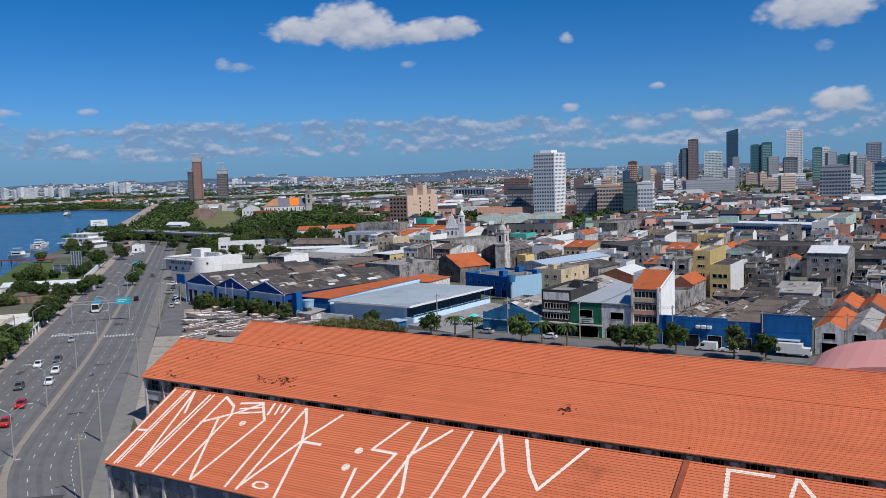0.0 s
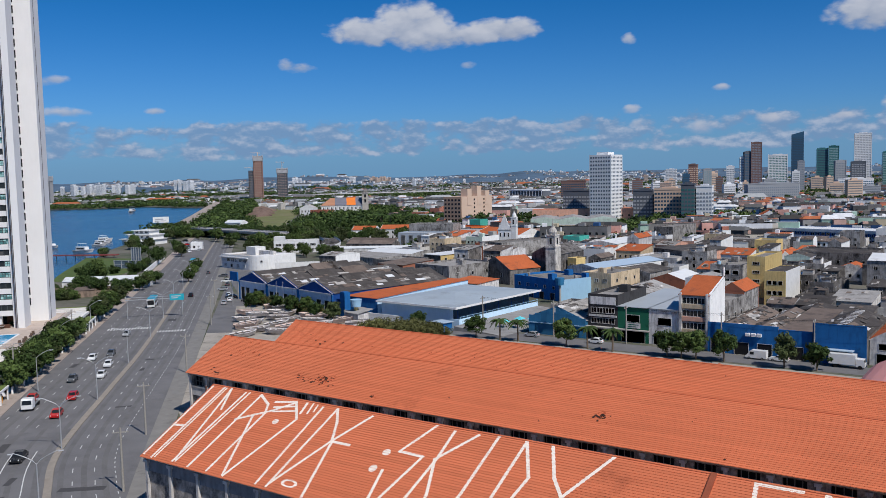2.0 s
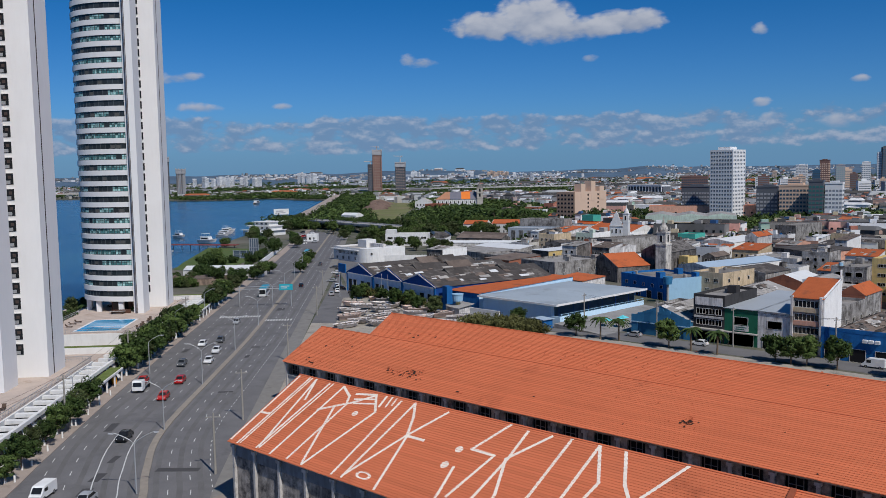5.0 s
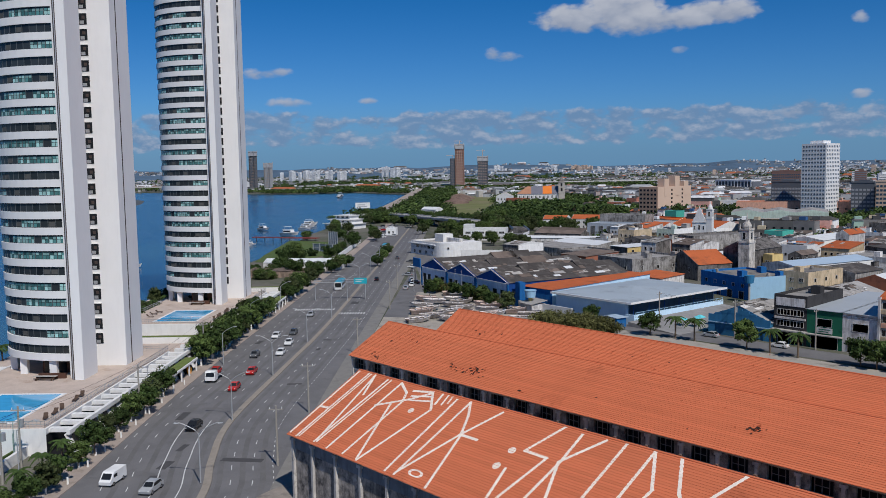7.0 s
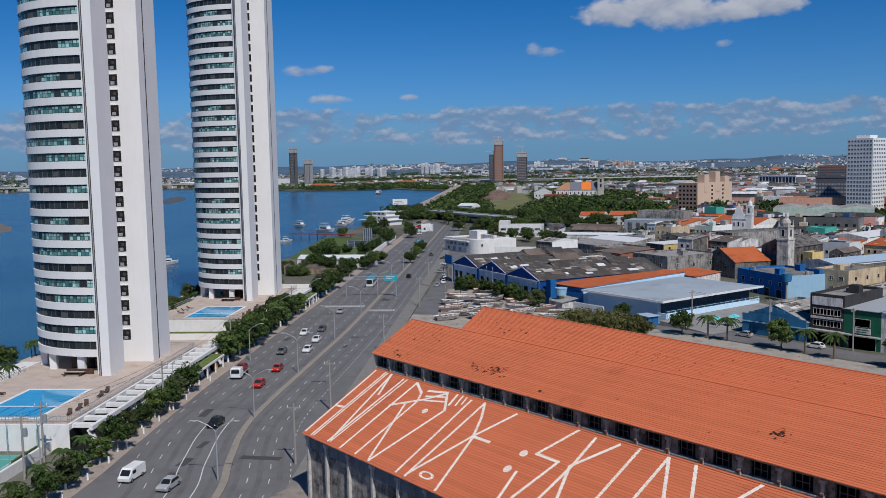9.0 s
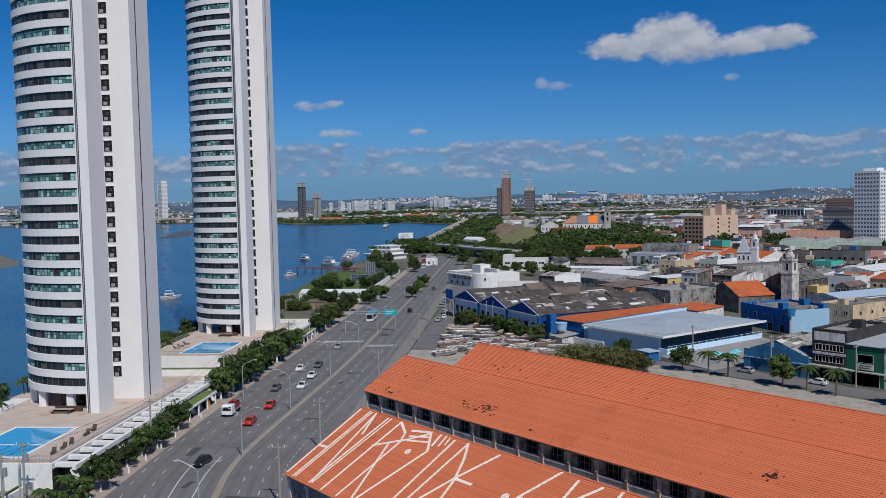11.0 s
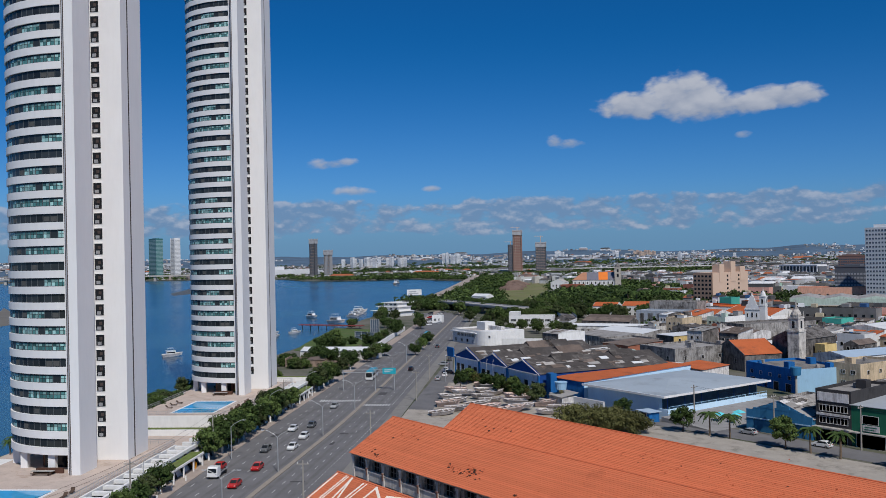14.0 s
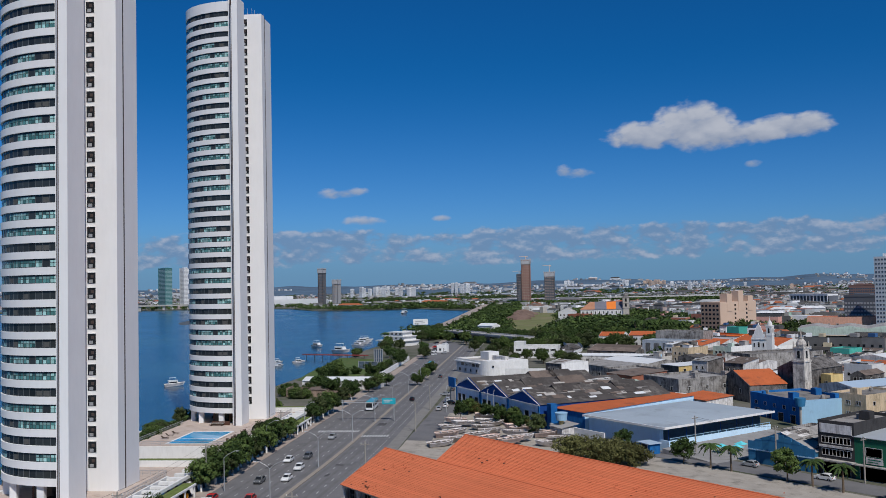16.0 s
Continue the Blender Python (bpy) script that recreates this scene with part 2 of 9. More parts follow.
# ---- palette ----
EARTH = surface("earth", (0.16, 0.15, 0.125), 0.95, spread=0.3, scale=0.03, fine=1.2, stain=0.75, stain_color=(0.04, 0.06, 0.022), bump=0.3)
DIRT = surface("trodden_dirt", (0.36, 0.325, 0.28), 0.95, spread=0.25, scale=0.3, fine=4, stain=0.4, stain_color=(0.12, 0.11, 0.09))
ASPHALT = surface("asphalt", (0.160, 0.156, 0.158), 0.88, spread=0.28, scale=0.14, fine=5, stain=0.3, stain_color=(0.10, 0.097, 0.098), bump=0.2)
PATCH = surface("asphalt_repair", (0.075, 0.073, 0.075), 0.9, spread=0.2, scale=0.6, fine=6)
PAVING = surface("paving", (0.36, 0.30, 0.26), 0.9, spread=0.18, scale=0.5, stain=0.25, stain_color=(0.18, 0.15, 0.12))
KERB = surface("kerb_concrete", (0.29, 0.255, 0.215), 0.9, spread=0.2, scale=0.8, stain=0.2, stain_color=(0.2, 0.16, 0.12))
ROADPAINT = surface("road_paint", (0.60, 0.60, 0.585), 0.75, spread=0.2, scale=1.2, stain=0.35, stain_color=(0.26, 0.255, 0.25), bump=0)
WHITE = surface("white_render", (0.76, 0.748, 0.735), 0.75, spread=0.05, scale=0.15, streak=0.05, stain_color=(0.45, 0.43, 0.42), bump=0.05)
CONCRETE = surface("concrete", (0.40, 0.38, 0.35), 0.9, spread=0.2, scale=0.5, streak=0.35, stain_color=(0.12, 0.11, 0.10))
OLDWALL = surface("weathered_wall", (0.42, 0.375, 0.33), 0.92, spread=0.45, scale=0.7, fine=5, stain=0.85, stain_color=(0.045, 0.042, 0.042), streak=0.6, bump=0.4)
# near-black colour holds the shade of voids, slots and unlit interiors
DARK = surface("void_shade", (0.018, 0.018, 0.02), 0.6, spread=0.2, bump=0)
TILE = surface("clay_tile", (0.62, 0.173, 0.080), 0.85, spread=0.10, scale=0.10, fine=5, jitter=0.06, wave=("x", 0.24), bump=0.15, stain=0.10, stain_color=(0.25, 0.06, 0.03))
PAINT = surface("white_roof_paint", (0.86, 0.75, 0.64), 0.85, spread=0.2, scale=1.5, fine=4, stain=0.15, stain_color=(0.62, 0.36, 0.25), bump=0.1)
GRASS = surface("grass", (0.085, 0.125, 0.04), 0.95, spread=0.35, scale=0.3, stain=0.4, stain_color=(0.16, 0.13, 0.06))
MULLION = surface("dark_mullion", (0.10, 0.11, 0.115), 0.5, bump=0)
METAL = surface("galvanised_steel", (0.45, 0.46, 0.47), 0.5, metal=0.6, spread=0.1)
GLASSDARK = glossy("dark_glass", (0.016, 0.018, 0.02), 0.08, jitter=0.5)
GLASSTEAL = glossy("teal_glass", (0.06, 0.16, 0.155), 0.08, jitter=0.6)
POOL = glossy("pool_water", (0.06, 0.36, 0.62), 0.05)
LEAF = surface("leaf", (0.040, 0.066, 0.018), 0.7, spread=0.3, scale=0.25, fine=2, jitter=0.25, island=0.35, bump=0)
BARK = surface("bark", (0.16, 0.12, 0.085), 0.95, spread=0.3, scale=3)
LIME = surface("limewash", (0.75, 0.74, 0.7), 0.9, spread=0.1)

D, N = Vector((-0.7351, 0.6779)), Vector((0.6779, 0.7351))    # along the avenue, and across it to the town


def water_material():
    m = bpy.data.materials.new("bay_water")
    m.use_nodes = True
    add, link, calc, blend, ramp = node_tools(m.node_tree)
    out, sh = add("ShaderNodeOutputMaterial"), add("ShaderNodeBsdfPrincipled", i_Roughness=0.16)
    geo = add("ShaderNodeNewGeometry")
    broad = add("ShaderNodeTexNoise", i_Scale=0.0065, i_Detail=6.0, i_Roughness=0.6)
    chop = add("ShaderNodeTexNoise", i_Scale=0.7, i_Detail=4.0, i_Roughness=0.6)
    for n in (broad, chop):
        link(geo.outputs["Position"], n.inputs["Vector"])
    link(blend(ramp(broad.outputs[0], 0.36, 0.66), (0.010, 0.05, 0.10), (0.045, 0.125, 0.185)), sh.inputs["Base Color"])
    link(calc("ADD", 0.1, calc("MULTIPLY", broad.outputs[0], 0.25)), sh.inputs["Roughness"])
    b = add("ShaderNodeBump", i_Strength=0.35, i_Distance=0.3)
    link(chop.outputs[0], b.inputs["Height"])
    link(b.outputs[0], sh.inputs["Normal"])
    link(sh.outputs[0], out.inputs[0])
    return m


# ---- land, water, hills ----
SHORE = [(-40, -3000), (-60, -200), (-140, -30), (-188, 16), (-216, 48), (-253, 98), (-285, 124), (-330, 165), (-361, 193), (-385, 218), (-412, 242), (-456, 284),
         (-508, 328), (-550, 372), (-655, 455), (-690, 490), (-672, 506), (-742, 568), (-872, 689), (-1000, 806), (-1106, 903), (-1162, 962), (-1250, 955), (-1385, 985), (-1390, 915),
         (-1430, 872), (-1525, 832), (-1700, 880), (-1840, 860), (-1980, 740), (-2040, 640), (-2250, 420), (-2500, -200), (-2600, -3000)]
LAND = SHORE + [(-5200, -3000), (-5200, 5600), (5200, 5600), (5200, -3000)]
land = Geo()
land.f.append(tuple(range(len(LAND))))
land.m.append(0)
land.v = [(x, y, 0.0) for x, y in LAND]
for (ax, ay), (bx, by) in zip(SHORE, SHORE[1:]):
    land.face([(ax, ay, 0), (ax - 0.6, ay, -2.5), (bx - 0.6, by, -2.5), (bx, by, 0)])
piece("ground", land, EARTH, "dusty city ground with patches of grass and scrub", "ground", kind="structure")
sea = Geo().face([(-5200, -3000, -1.2), (0, -3000, -1.2), (0, 1400, -1.2), (-5200, 1400, -1.2)])
piece("water", sea, water_material(), "calm deep blue bay water with light ripples", "water", kind="structure")


def ribbon(geo, left, right, z, slot=0):
    for i in range(len(left) - 1):
        geo.face([(*left[i], z), (*right[i], z), (*right[i + 1], z), (*left[i + 1], z)], slot)


def smooth_line(points, steps=6):
    """A rounded way through the points (Catmull-Rom)."""
    p = [Vector(points[0]) * 2 - Vector(points[1])] + [Vector(q) for q in points] + [Vector(points[-1]) * 2 - Vector(points[-2])]
    out = []
    for i in range(1, len(p) - 2):
        for k in range(steps):
            t = k / steps
            a, b, c, d = p[i - 1], p[i], p[i + 1], p[i + 2]
            out.append(tuple(0.5 * (2 * b + (c - a) * t + (2 * a - 5 * b + 4 * c - d) * t * t + (3 * b - a - 3 * c + d) * t ** 3)))
    return out + [tuple(p[-2])]


def along(line, s):
    """The place s metres along a line, and its direction."""
    for a, b in zip(line, line[1:]):
        a, b = Vector(a), Vector(b)
        length = (b - a).length
        if s <= length:
            return a + (b - a) * (s / length), (b - a).normalized()
        s -= length
    return b, (b - a).normalized()


def length_of(line):
    return sum((Vector(b) - Vector(a)).length for a, b in zip(line, line[1:]))


def offset(line, by):
    """The line moved sideways to its left."""
    out = []
    for i, p in enumerate(line):
        d = (Vector(line[min(i + 1, len(line) - 1)]) - Vector(line[max(i - 1, 0)])).normalized()
        out.append((p[0] - d.y * by, p[1] + d.x * by))
    return out


LEFT_KERB = smooth_line([(-62, -38), (-96, 10), (-119.8, 35.5), (-140, 53.2), (-167.3, 77.4), (-207.5, 114.8), (-284, 186.5), (-360, 257), (-470, 358), (-548, 430)])
MEDIAN = smooth_line([(-70, 12), (-94, 39), (-108.5, 51.5), (-120, 58.5), (-137.4, 71), (-168.5, 101.4), (-203.9, 136), (-280, 206.5), (-356, 277), (-466, 378), (-544, 450)])
RIGHT_KERB = smooth_line([(-58, 22), (-84, 45), (-98.5, 55), (-114.7, 68.9), (-141.7, 93.6), (-165.5, 115.5), (-200, 147.5), (-276, 218), (-352, 288), (-462, 389), (-540, 461)])
road = Geo()
ribbon(road, LEFT_KERB, RIGHT_KERB, 0.03)
piece("road", road, ASPHALT, "wide grey asphalt avenue with worn lane markings", "road", kind="structure")
median = Geo()
half = [offset(MEDIAN, 0.55), offset(MEDIAN, -0.55)]
ribbon(median, half[0], half[1], 0.2)
for side, s in ((half[0], 1), (half[1], -1)):
    for a, b in zip(side, side[1:]):
        median.face([(*a, 0.0), (*b, 0.0), (*b, 0.2), (*a, 0.2)])
piece("median_strip", median, KERB, "narrow raised concrete median strip with dusty top", "median", kind="structure")


def dashes(geo, line, start, end, dash, gap, width=0.12, z=0.045):
    s = start
    while s < end:
        (p, d), (q, e) = along(line, s), along(line, s + dash)
        side = Vector((-d.y, d.x)) * width / 2
        geo.face([(*(p - side), z), (*(p + side), z), (*(q + side), z), (*(q - side), z)])
        s += dash + gap


WORN = surface("oil_darkened_asphalt", (0.139, 0.135, 0.134), 0.85, spread=0.3, scale=0.2, fine=5, stain=0.4, stain_color=(0.16, 0.154, 0.152), bump=0.2)
for by in (1.8, 5.4, 9.0, 12.6, -1.6, -4.8, -7.7):
    wear = Geo()
    ribbon(wear, offset(MEDIAN, by + 0.42), offset(MEDIAN, by - 0.42), 0.036)
    piece("lane_wear", wear, WORN, "darker strip worn along the lane by traffic", "road wear", "worn lanes", "structure")
marks = Geo()
for by in (3.6, 7.2, 10.8, 14.4):
    dashes(marks, offset(MEDIAN, by), 104 if by < 8 else 30, length_of(MEDIAN) - 20, 2.0, 4.2)
for by in (-3.2, -6.3):
    dashes(marks, offset(MEDIAN, by), 40, length_of(MEDIAN) - 20, 2.0, 4.2)
dashes(marks, offset(MEDIAN, -9.2), 40, length_of(MEDIAN) - 20, 1.0, 1.4)
for by in (3.5, 7.1):
    first = offset(MEDIAN, by)
    n0 = next(i for i in range(len(first)) if length_of(first[:i + 2]) > 22)
    n1 = next(i for i in range(len(first)) if length_of(first[:i + 2]) > 98)
    ribbon(marks, offset(first, 0.08)[n0:n1], offset(first, -0.08)[n0:n1], 0.045)
piece("lane_markings", marks, ROADPAINT, "worn white painted lane lines on the asphalt", "road marking", kind="structure")
for a, count, z in (((-217.2, 148.6), 10, 0.05), ((-233.0, 143.2), 15, 0.05)):
    bars = Geo()
    for i in range(count):
        p = Vector(a) + N * ((i + 0.5) * 0.85)
        w = N * 0.22
        bars.face([(*(p - w), z), (*(p + w), z), (*(p + w + D * 3.2), z), (*(p - w + D * 3.2), z)])
    piece("crosswalk", bars, ROADPAINT, "white zebra crossing bars across the carriageway", "crosswalk", kind="structure")


for i, (x, y, w, d) in enumerate(((-117, 62, 6.5, 1.6), (-118.5, 48.5, 1.6, 3.2), (-123, 52.5, 1.5, 3.6), (-146, 66, 1.4, 5), (-186, 124, 2.2, 1.2), (-152, 93, 3.0, 1.0), (-196, 110, 1.2, 4), (-178, 116, 1.0, 3.0), (-129, 58, 1.0, 3.4), (-232, 166, 2.5, 5))):
    piece("asphalt_patch", Geo().box(-w / 2, -d / 2, 0, w / 2, d / 2, 0.008), PATCH, "dark rectangular repair patch in the asphalt", "road patch", "asphalt repairs", "structure", at=pose(x, y, 0.032, 0, 0, 47.3 if i % 2 else 41))


walk_out = offset(LEFT_KERB, 4.2)
pave = Geo()
ribbon(pave, walk_out, LEFT_KERB, 0.16)
for a, b in zip(LEFT_KERB, LEFT_KERB[1:]):
    pave.face([(*a, 0.0), (*b, 0.0), (*b, 0.16), (*a, 0.16)])
piece("pavement", pave, PAVING, "reddish tree-lined pavement with a low kerb", "pavement", kind="structure")
# right pavement beside the warehouses, and the yard ground beyond
side = offset(RIGHT_KERB, -3.6)
pave = Geo()
ribbon(pave, RIGHT_KERB, side, 0.15)
for a, b in zip(RIGHT_KERB, RIGHT_KERB[1:]):
    pave.face([(*a, 0.0), (*a, 0.15), (*b, 0.15), (*b, 0.0)])
piece("pavement", pave, surface("grey_paving", (0.22, 0.21, 0.195), 0.9, spread=0.2, scale=0.4, stain=0.3, stain_color=(0.12, 0.11, 0.1)), "grey concrete pavement along the warehouses", "pavement", kind="structure")
piece("yard", Geo().prism([(-118, 82), (-98, 58), (120, 58), (120, 187), (-160, 187), (-203.5, 156), (-163.2, 117.8), (-139, 96)], -0.2, 0.02), DIRT, "pale trodden dirt yard round the warehouses", "yard", kind="structure")
apron = smooth_line([(-84, 45.4), (-96, 50.5), (-101.5, 55.5), (-103.5, 62), (-107, 70), (-118, 79)])
piece("pavement", Geo().prism(apron + [(-112, 84), (-98, 66), (-97.6, 58.4), (-70, 58.4), (-70, 45)], -0.2, 0.17), surface("worn_apron", (0.27, 0.235, 0.205), 0.92, spread=0.3, scale=0.5, stain=0.4, stain_color=(0.13, 0.12, 0.11)), "worn concrete pavement round the warehouse corner", "pavement", kind="structure")
piece("forecourt", Geo().prism([(-203, 155.4), (-160, 188), (-172, 197), (-190, 200), (-262, 218), (-300, 248)], -0.2, 0.025), ASPHALT, "grey forecourt in front of the blue sheds", "forecourt", kind="structure")
piece("forecourt", Geo().prism([(-258, 217), (-297, 246.5), (-349, 287.5), (-320, 281), (-247, 213)], -0.2, 0.022), ASPHALT, "grey parking strip beside the avenue", "forecourt", kind="structure")
# back street between the warehouses and the shops
piece("back_street", Geo().face([(-176, 187.5, 0.034), (140, 190.5, 0.034), (140, 197, 0.034), (-172, 197, 0.034)]), ASPHALT, "narrow asphalt street in front of the shops", "road", kind="structure")

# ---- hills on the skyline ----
# haze over the far hills is put into this blue-grey base colour
HILL = surface("hazed_wooded_hill", (0.088, 0.135, 0.19), 0.95, spread=0.5, scale=0.008, fine=0.05, stain=0.2, stain_color=(0.10, 0.13, 0.15), bump=0)


def rise_at(x, y):
    """Height of the hilly rim of the plain."""
    r = math.hypot(x, y)
    f = min(1.0, max(0.0, (r - 3000) / 1650))
    if f == 0.0:
        return 0.0
    crest = 50 + 18 * noise.noise(Vector((math.atan2(-x, y) * 7.0, 0, 3))) + 9 * noise.noise(Vector((math.atan2(-x, y) * 26.0, 2, 3)))
    swell = 0.72 + 0.5 * noise.noise(Vector((x * 0.0021, y * 0.0021, 7))) + 0.16 * noise.noise(Vector((x * 0.008, y * 0.008, 1)))
    return max(0.0, crest * (f * f * (3 - 2 * f)) * (f ** 3 + (1 - f ** 3) * swell))


rim = Geo()
TURNS, RINGS = 240, 26
for j in range(RINGS + 1):
    r = 2450 + (4700 - 2450) * j / RINGS
    for i in range(TURNS + 1):
        a = radians(-14 + 112 * i / TURNS)
        x, y = -math.sin(a) * r, math.cos(a) * r
        rim.v.append((x, y, rise_at(x, y) - (0.5 if j == 0 else 0.0) + 0.1))
for j in range(RINGS):
    for i in range(TURNS):
        k = j * (TURNS + 1) + i
        rim.f.append((k, k + TURNS + 1, k + TURNS + 2, k + 1))
        rim.m.append(0)
piece("backdrop_hills", rim, HILL, "low wooded hills coloured haze-blue, dotted with pale houses on the skyline", "hills", kind="structure")

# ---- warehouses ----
FRIEZE = surface("blue_grey_frieze", (0.20, 0.215, 0.24), 0.9, spread=0.25, scale=0.4, stain=0.4, stain_color=(0.1, 0.1, 0.1), streak=0.5)
PILASTER = surface("pale_pilaster", (0.52, 0.49, 0.46), 0.9, spread=0.3, scale=0.9, stain=0.35, stain_color=(0.12, 0.11, 0.105), streak=0.4)
WINDOWFRAME = surface("grey_timber", (0.2, 0.19, 0.18), 0.9)


BAND = Geo().box(0.02, 0.36, 0, 5.16, 0.5, 1.55).box(0.0, 0.2, 1.55, 5.2, 0.5, 1.7).mesh("sill_band", surface("pale_sill_band", (0.50, 0.47, 0.44), 0.9, spread=0.25, scale=0.6, stain=0.35, stain_color=(0.16, 0.15, 0.14), streak=0.45))
BRACKET = Geo().box(-0.16, -0.05, 0, 0.16, 0.36, 1.15).box(-0.22, -0.1, 1.15, 0.22, 0.36, 1.35).mesh("bracket", surface("rusty_bracket", (0.20, 0.11, 0.085), 0.9, spread=0.3, scale=2))


def warehouse(x0, x1, ye, yr, yb, ze, zr, label, bay=5.2, solid=False):
    """A long gabled hall with tile courses, pilasters and a row of openings under the eave."""
    hall = root("warehouse", x0, ye, 0, 0, label, "warehouse", "riverside warehouses")
    L, w, d = x1 - x0, yr - ye, yb - ye
    t = 0.45
    # front wall with openings under the eave
    g = Geo()
    bays = int(L // bay)
    sill, head = ze - 2.6, ze - 0.75
    g.box(0.3, 0.5, 0, L, 0.5 + t, sill)
    g.box(0.3, 0.5, head, L, 0.5 + t, ze - 0.05)
    for i in range(bays + 1):
        c = i * bay
        half_w = bay / 2 if solid else 1.25
        g.box(max(0.3, c - half_w), 0.5, sill, min(L, c + half_w), 0.5 + t, head)
    part("wall", g, OLDWALL, hall, "stained grey rendered wall")
    if solid:
        # dark blue-grey band set right below the eave
        part("frieze", Geo().box(0.3, 0.38, ze - 2.1, L, 0.5, ze - 0.7), FRIEZE, hall, "dark blue-grey band under the eave")
    else:
        for i in range(0, bays, 2):
            part("blocked_arch", Geo().solid([(i * bay + 2.6 + 1.1 * math.cos(math.pi * k / 10), 0.5, 2.4 + 1.1 * math.sin(math.pi * k / 10)) for k in range(11)] + [(i * bay + 1.5, 0.5, 0.2), (i * bay + 3.7, 0.5, 0.2)],
                 [(i * bay + 2.6 + 1.1 * math.cos(math.pi * k / 10), 0.42, 2.4 + 1.1 * math.sin(math.pi * k / 10)) for k in range(11)] + [(i * bay + 1.5, 0.42, 0.2), (i * bay + 3.7, 0.42, 0.2)]), CONCRETE, hall)
    if not solid:
        bar = Geo().box(-0.9, 0.6, sill, -0.82, 0.68, head).box(0.82, 0.6, sill, 0.9, 0.68, head).box(-0.04, 0.6, sill, 0.04, 0.68, head).box(-0.9, 0.6, sill + 0.9, 0.9, 0.68, sill + 0.98).mesh("window_frame", WINDOWFRAME)
        for i in range(bays):
            part("window_frame", bar, None, hall, at=pose((i + 0.5) * bay, 0, 0))
        for i in range(bays):
            part("sill_band", BAND, None, hall, at=pose(i * bay + 0.3, 0, sill - 1.75))
            part("bracket", BRACKET, None, hall, at=pose((i + 1) * bay, 0, sill - 0.9))
    # near-black sheet: the shade of the interior is put into its colour
    part("wall", Geo().box(0.3, 0.5 + t + 0.6, 0, L, 0.5 + t + 0.75, ze - 0.3), DARK, hall, "near-black sheet for the shaded interior behind the openings")
    # gable ends
    for gx in (0.3, L - t):
        g = Geo()
        ring = [(0.5, 0), (d - 0.5, 0), (d - 0.5, ze - 0.1), (w, zr - 0.35), (0.5, ze - 0.1)]
        g.solid([(gx, y, z) for y, z in ring], [(gx + t, y, z) for y, z in ring])
        part("gable_wall", g, OLDWALL, hall)
    part("wall", Geo().box(0.3, d - 0.5 - t, 0, L, d - 0.5, ze - 0.1), OLDWALL, hall)
    pil = Geo().box(-0.2, 0.1, 0, 0.2, 0.5, ze - 0.6).box(-0.4, 0.0, ze - 1.0, 0.4, 0.5, ze - 0.6).mesh("pilaster", PILASTER)
    for i in range(bays + 1):
        part("pilaster", pil, OLDWALL, hall, at=pose(max(0.6, i * bay), 0, 0))
    part("eave_beam", Geo().box(0.1, 0.05, ze - 0.5, L, 0.5, ze - 0.18), CONCRETE, hall)
    # roof: a deck under each slope, and courses of tiles on it
    roof_deck = Geo()
    roof_deck.solid([(0, -0.35, ze - 0.2), (0, w, zr - 0.06), (0, d + 0.35, ze - 0.2), (0, w, zr - 0.3)], [(L, -0.35, ze - 0.2), (L, w, zr - 0.06), (L, d + 0.35, ze - 0.2), (L, w, zr - 0.3)])
    roof = part("roof", roof_deck, TILE, hall, "bright orange clay tile roof with broken patches")
    rise = math.atan2(zr - ze, w)
    run = math.hypot(zr - ze, w) + 0.35
    rows = round(run / 0.34)
    step = run / rows
    edge = [(0, 0), (0, 0.058), (step + 0.06, 0.015), (step + 0.06, 0)]
    course = Geo().solid([(0, y, z) for y, z in edge], [(L, y, z) for y, z in edge]).mesh("course", TILE)
    rear = Geo()
    for i in range(rows):
        s = i * step - 0.35
        y, z = s * math.cos(rise), ze + s * math.sin(rise) - 0.02
        part("course", course, TILE, roof, at=Matrix.Translation((0, y, z)) @ Matrix.Rotation(rise, 4, "X"))
        m = Matrix.Translation((L, d - y, z)) @ Matrix.Rotation(math.pi, 4, "Z") @ Matrix.Rotation(rise, 4, "X")
        rear.solid([m @ Vector((0, u, v)) for u, v in edge], [m @ Vector((L, u, v)) for u, v in edge])
    tagged(part("rear_courses", rear, TILE, roof), kind="stuff")
    g = Geo()
    for i in range(int(L / 0.45)):
        g.tube((i * 0.45, w, zr - 0.02), (i * 0.45 + 0.5, w, zr + 0.01), 0.15, 0.13, 6)
    part("ridge_cap", g, TILE, roof)
    return hall, roof, rise


hall_1, roof_1, rise_1 = warehouse(-98.4, 90, 59.1, 70.9, 82.7, 9.1, 15.6, "long weathered warehouse with a painted orange clay tile roof", solid=True)
hall_2, roof_2, rise_2 = warehouse(-134.6, 95, 94.8, 104.2, 113.6, 8.65, 13.75, "long weathered warehouse with a plain orange clay tile roof")
hall_3, roof_3, rise_3 = warehouse(-134.6, 95, 113.9, 123.2, 132.5, 8.65, 13.95, "rear warehouse with a plain orange clay tile roof")

# strokes painted on the near slope: metres from the verge, metres up the slope
up, out = Vector((0, math.cos(rise_1), math.sin(rise_1))), Vector((0, -math.sin(rise_1), math.cos(rise_1)))


LAYER = [0]


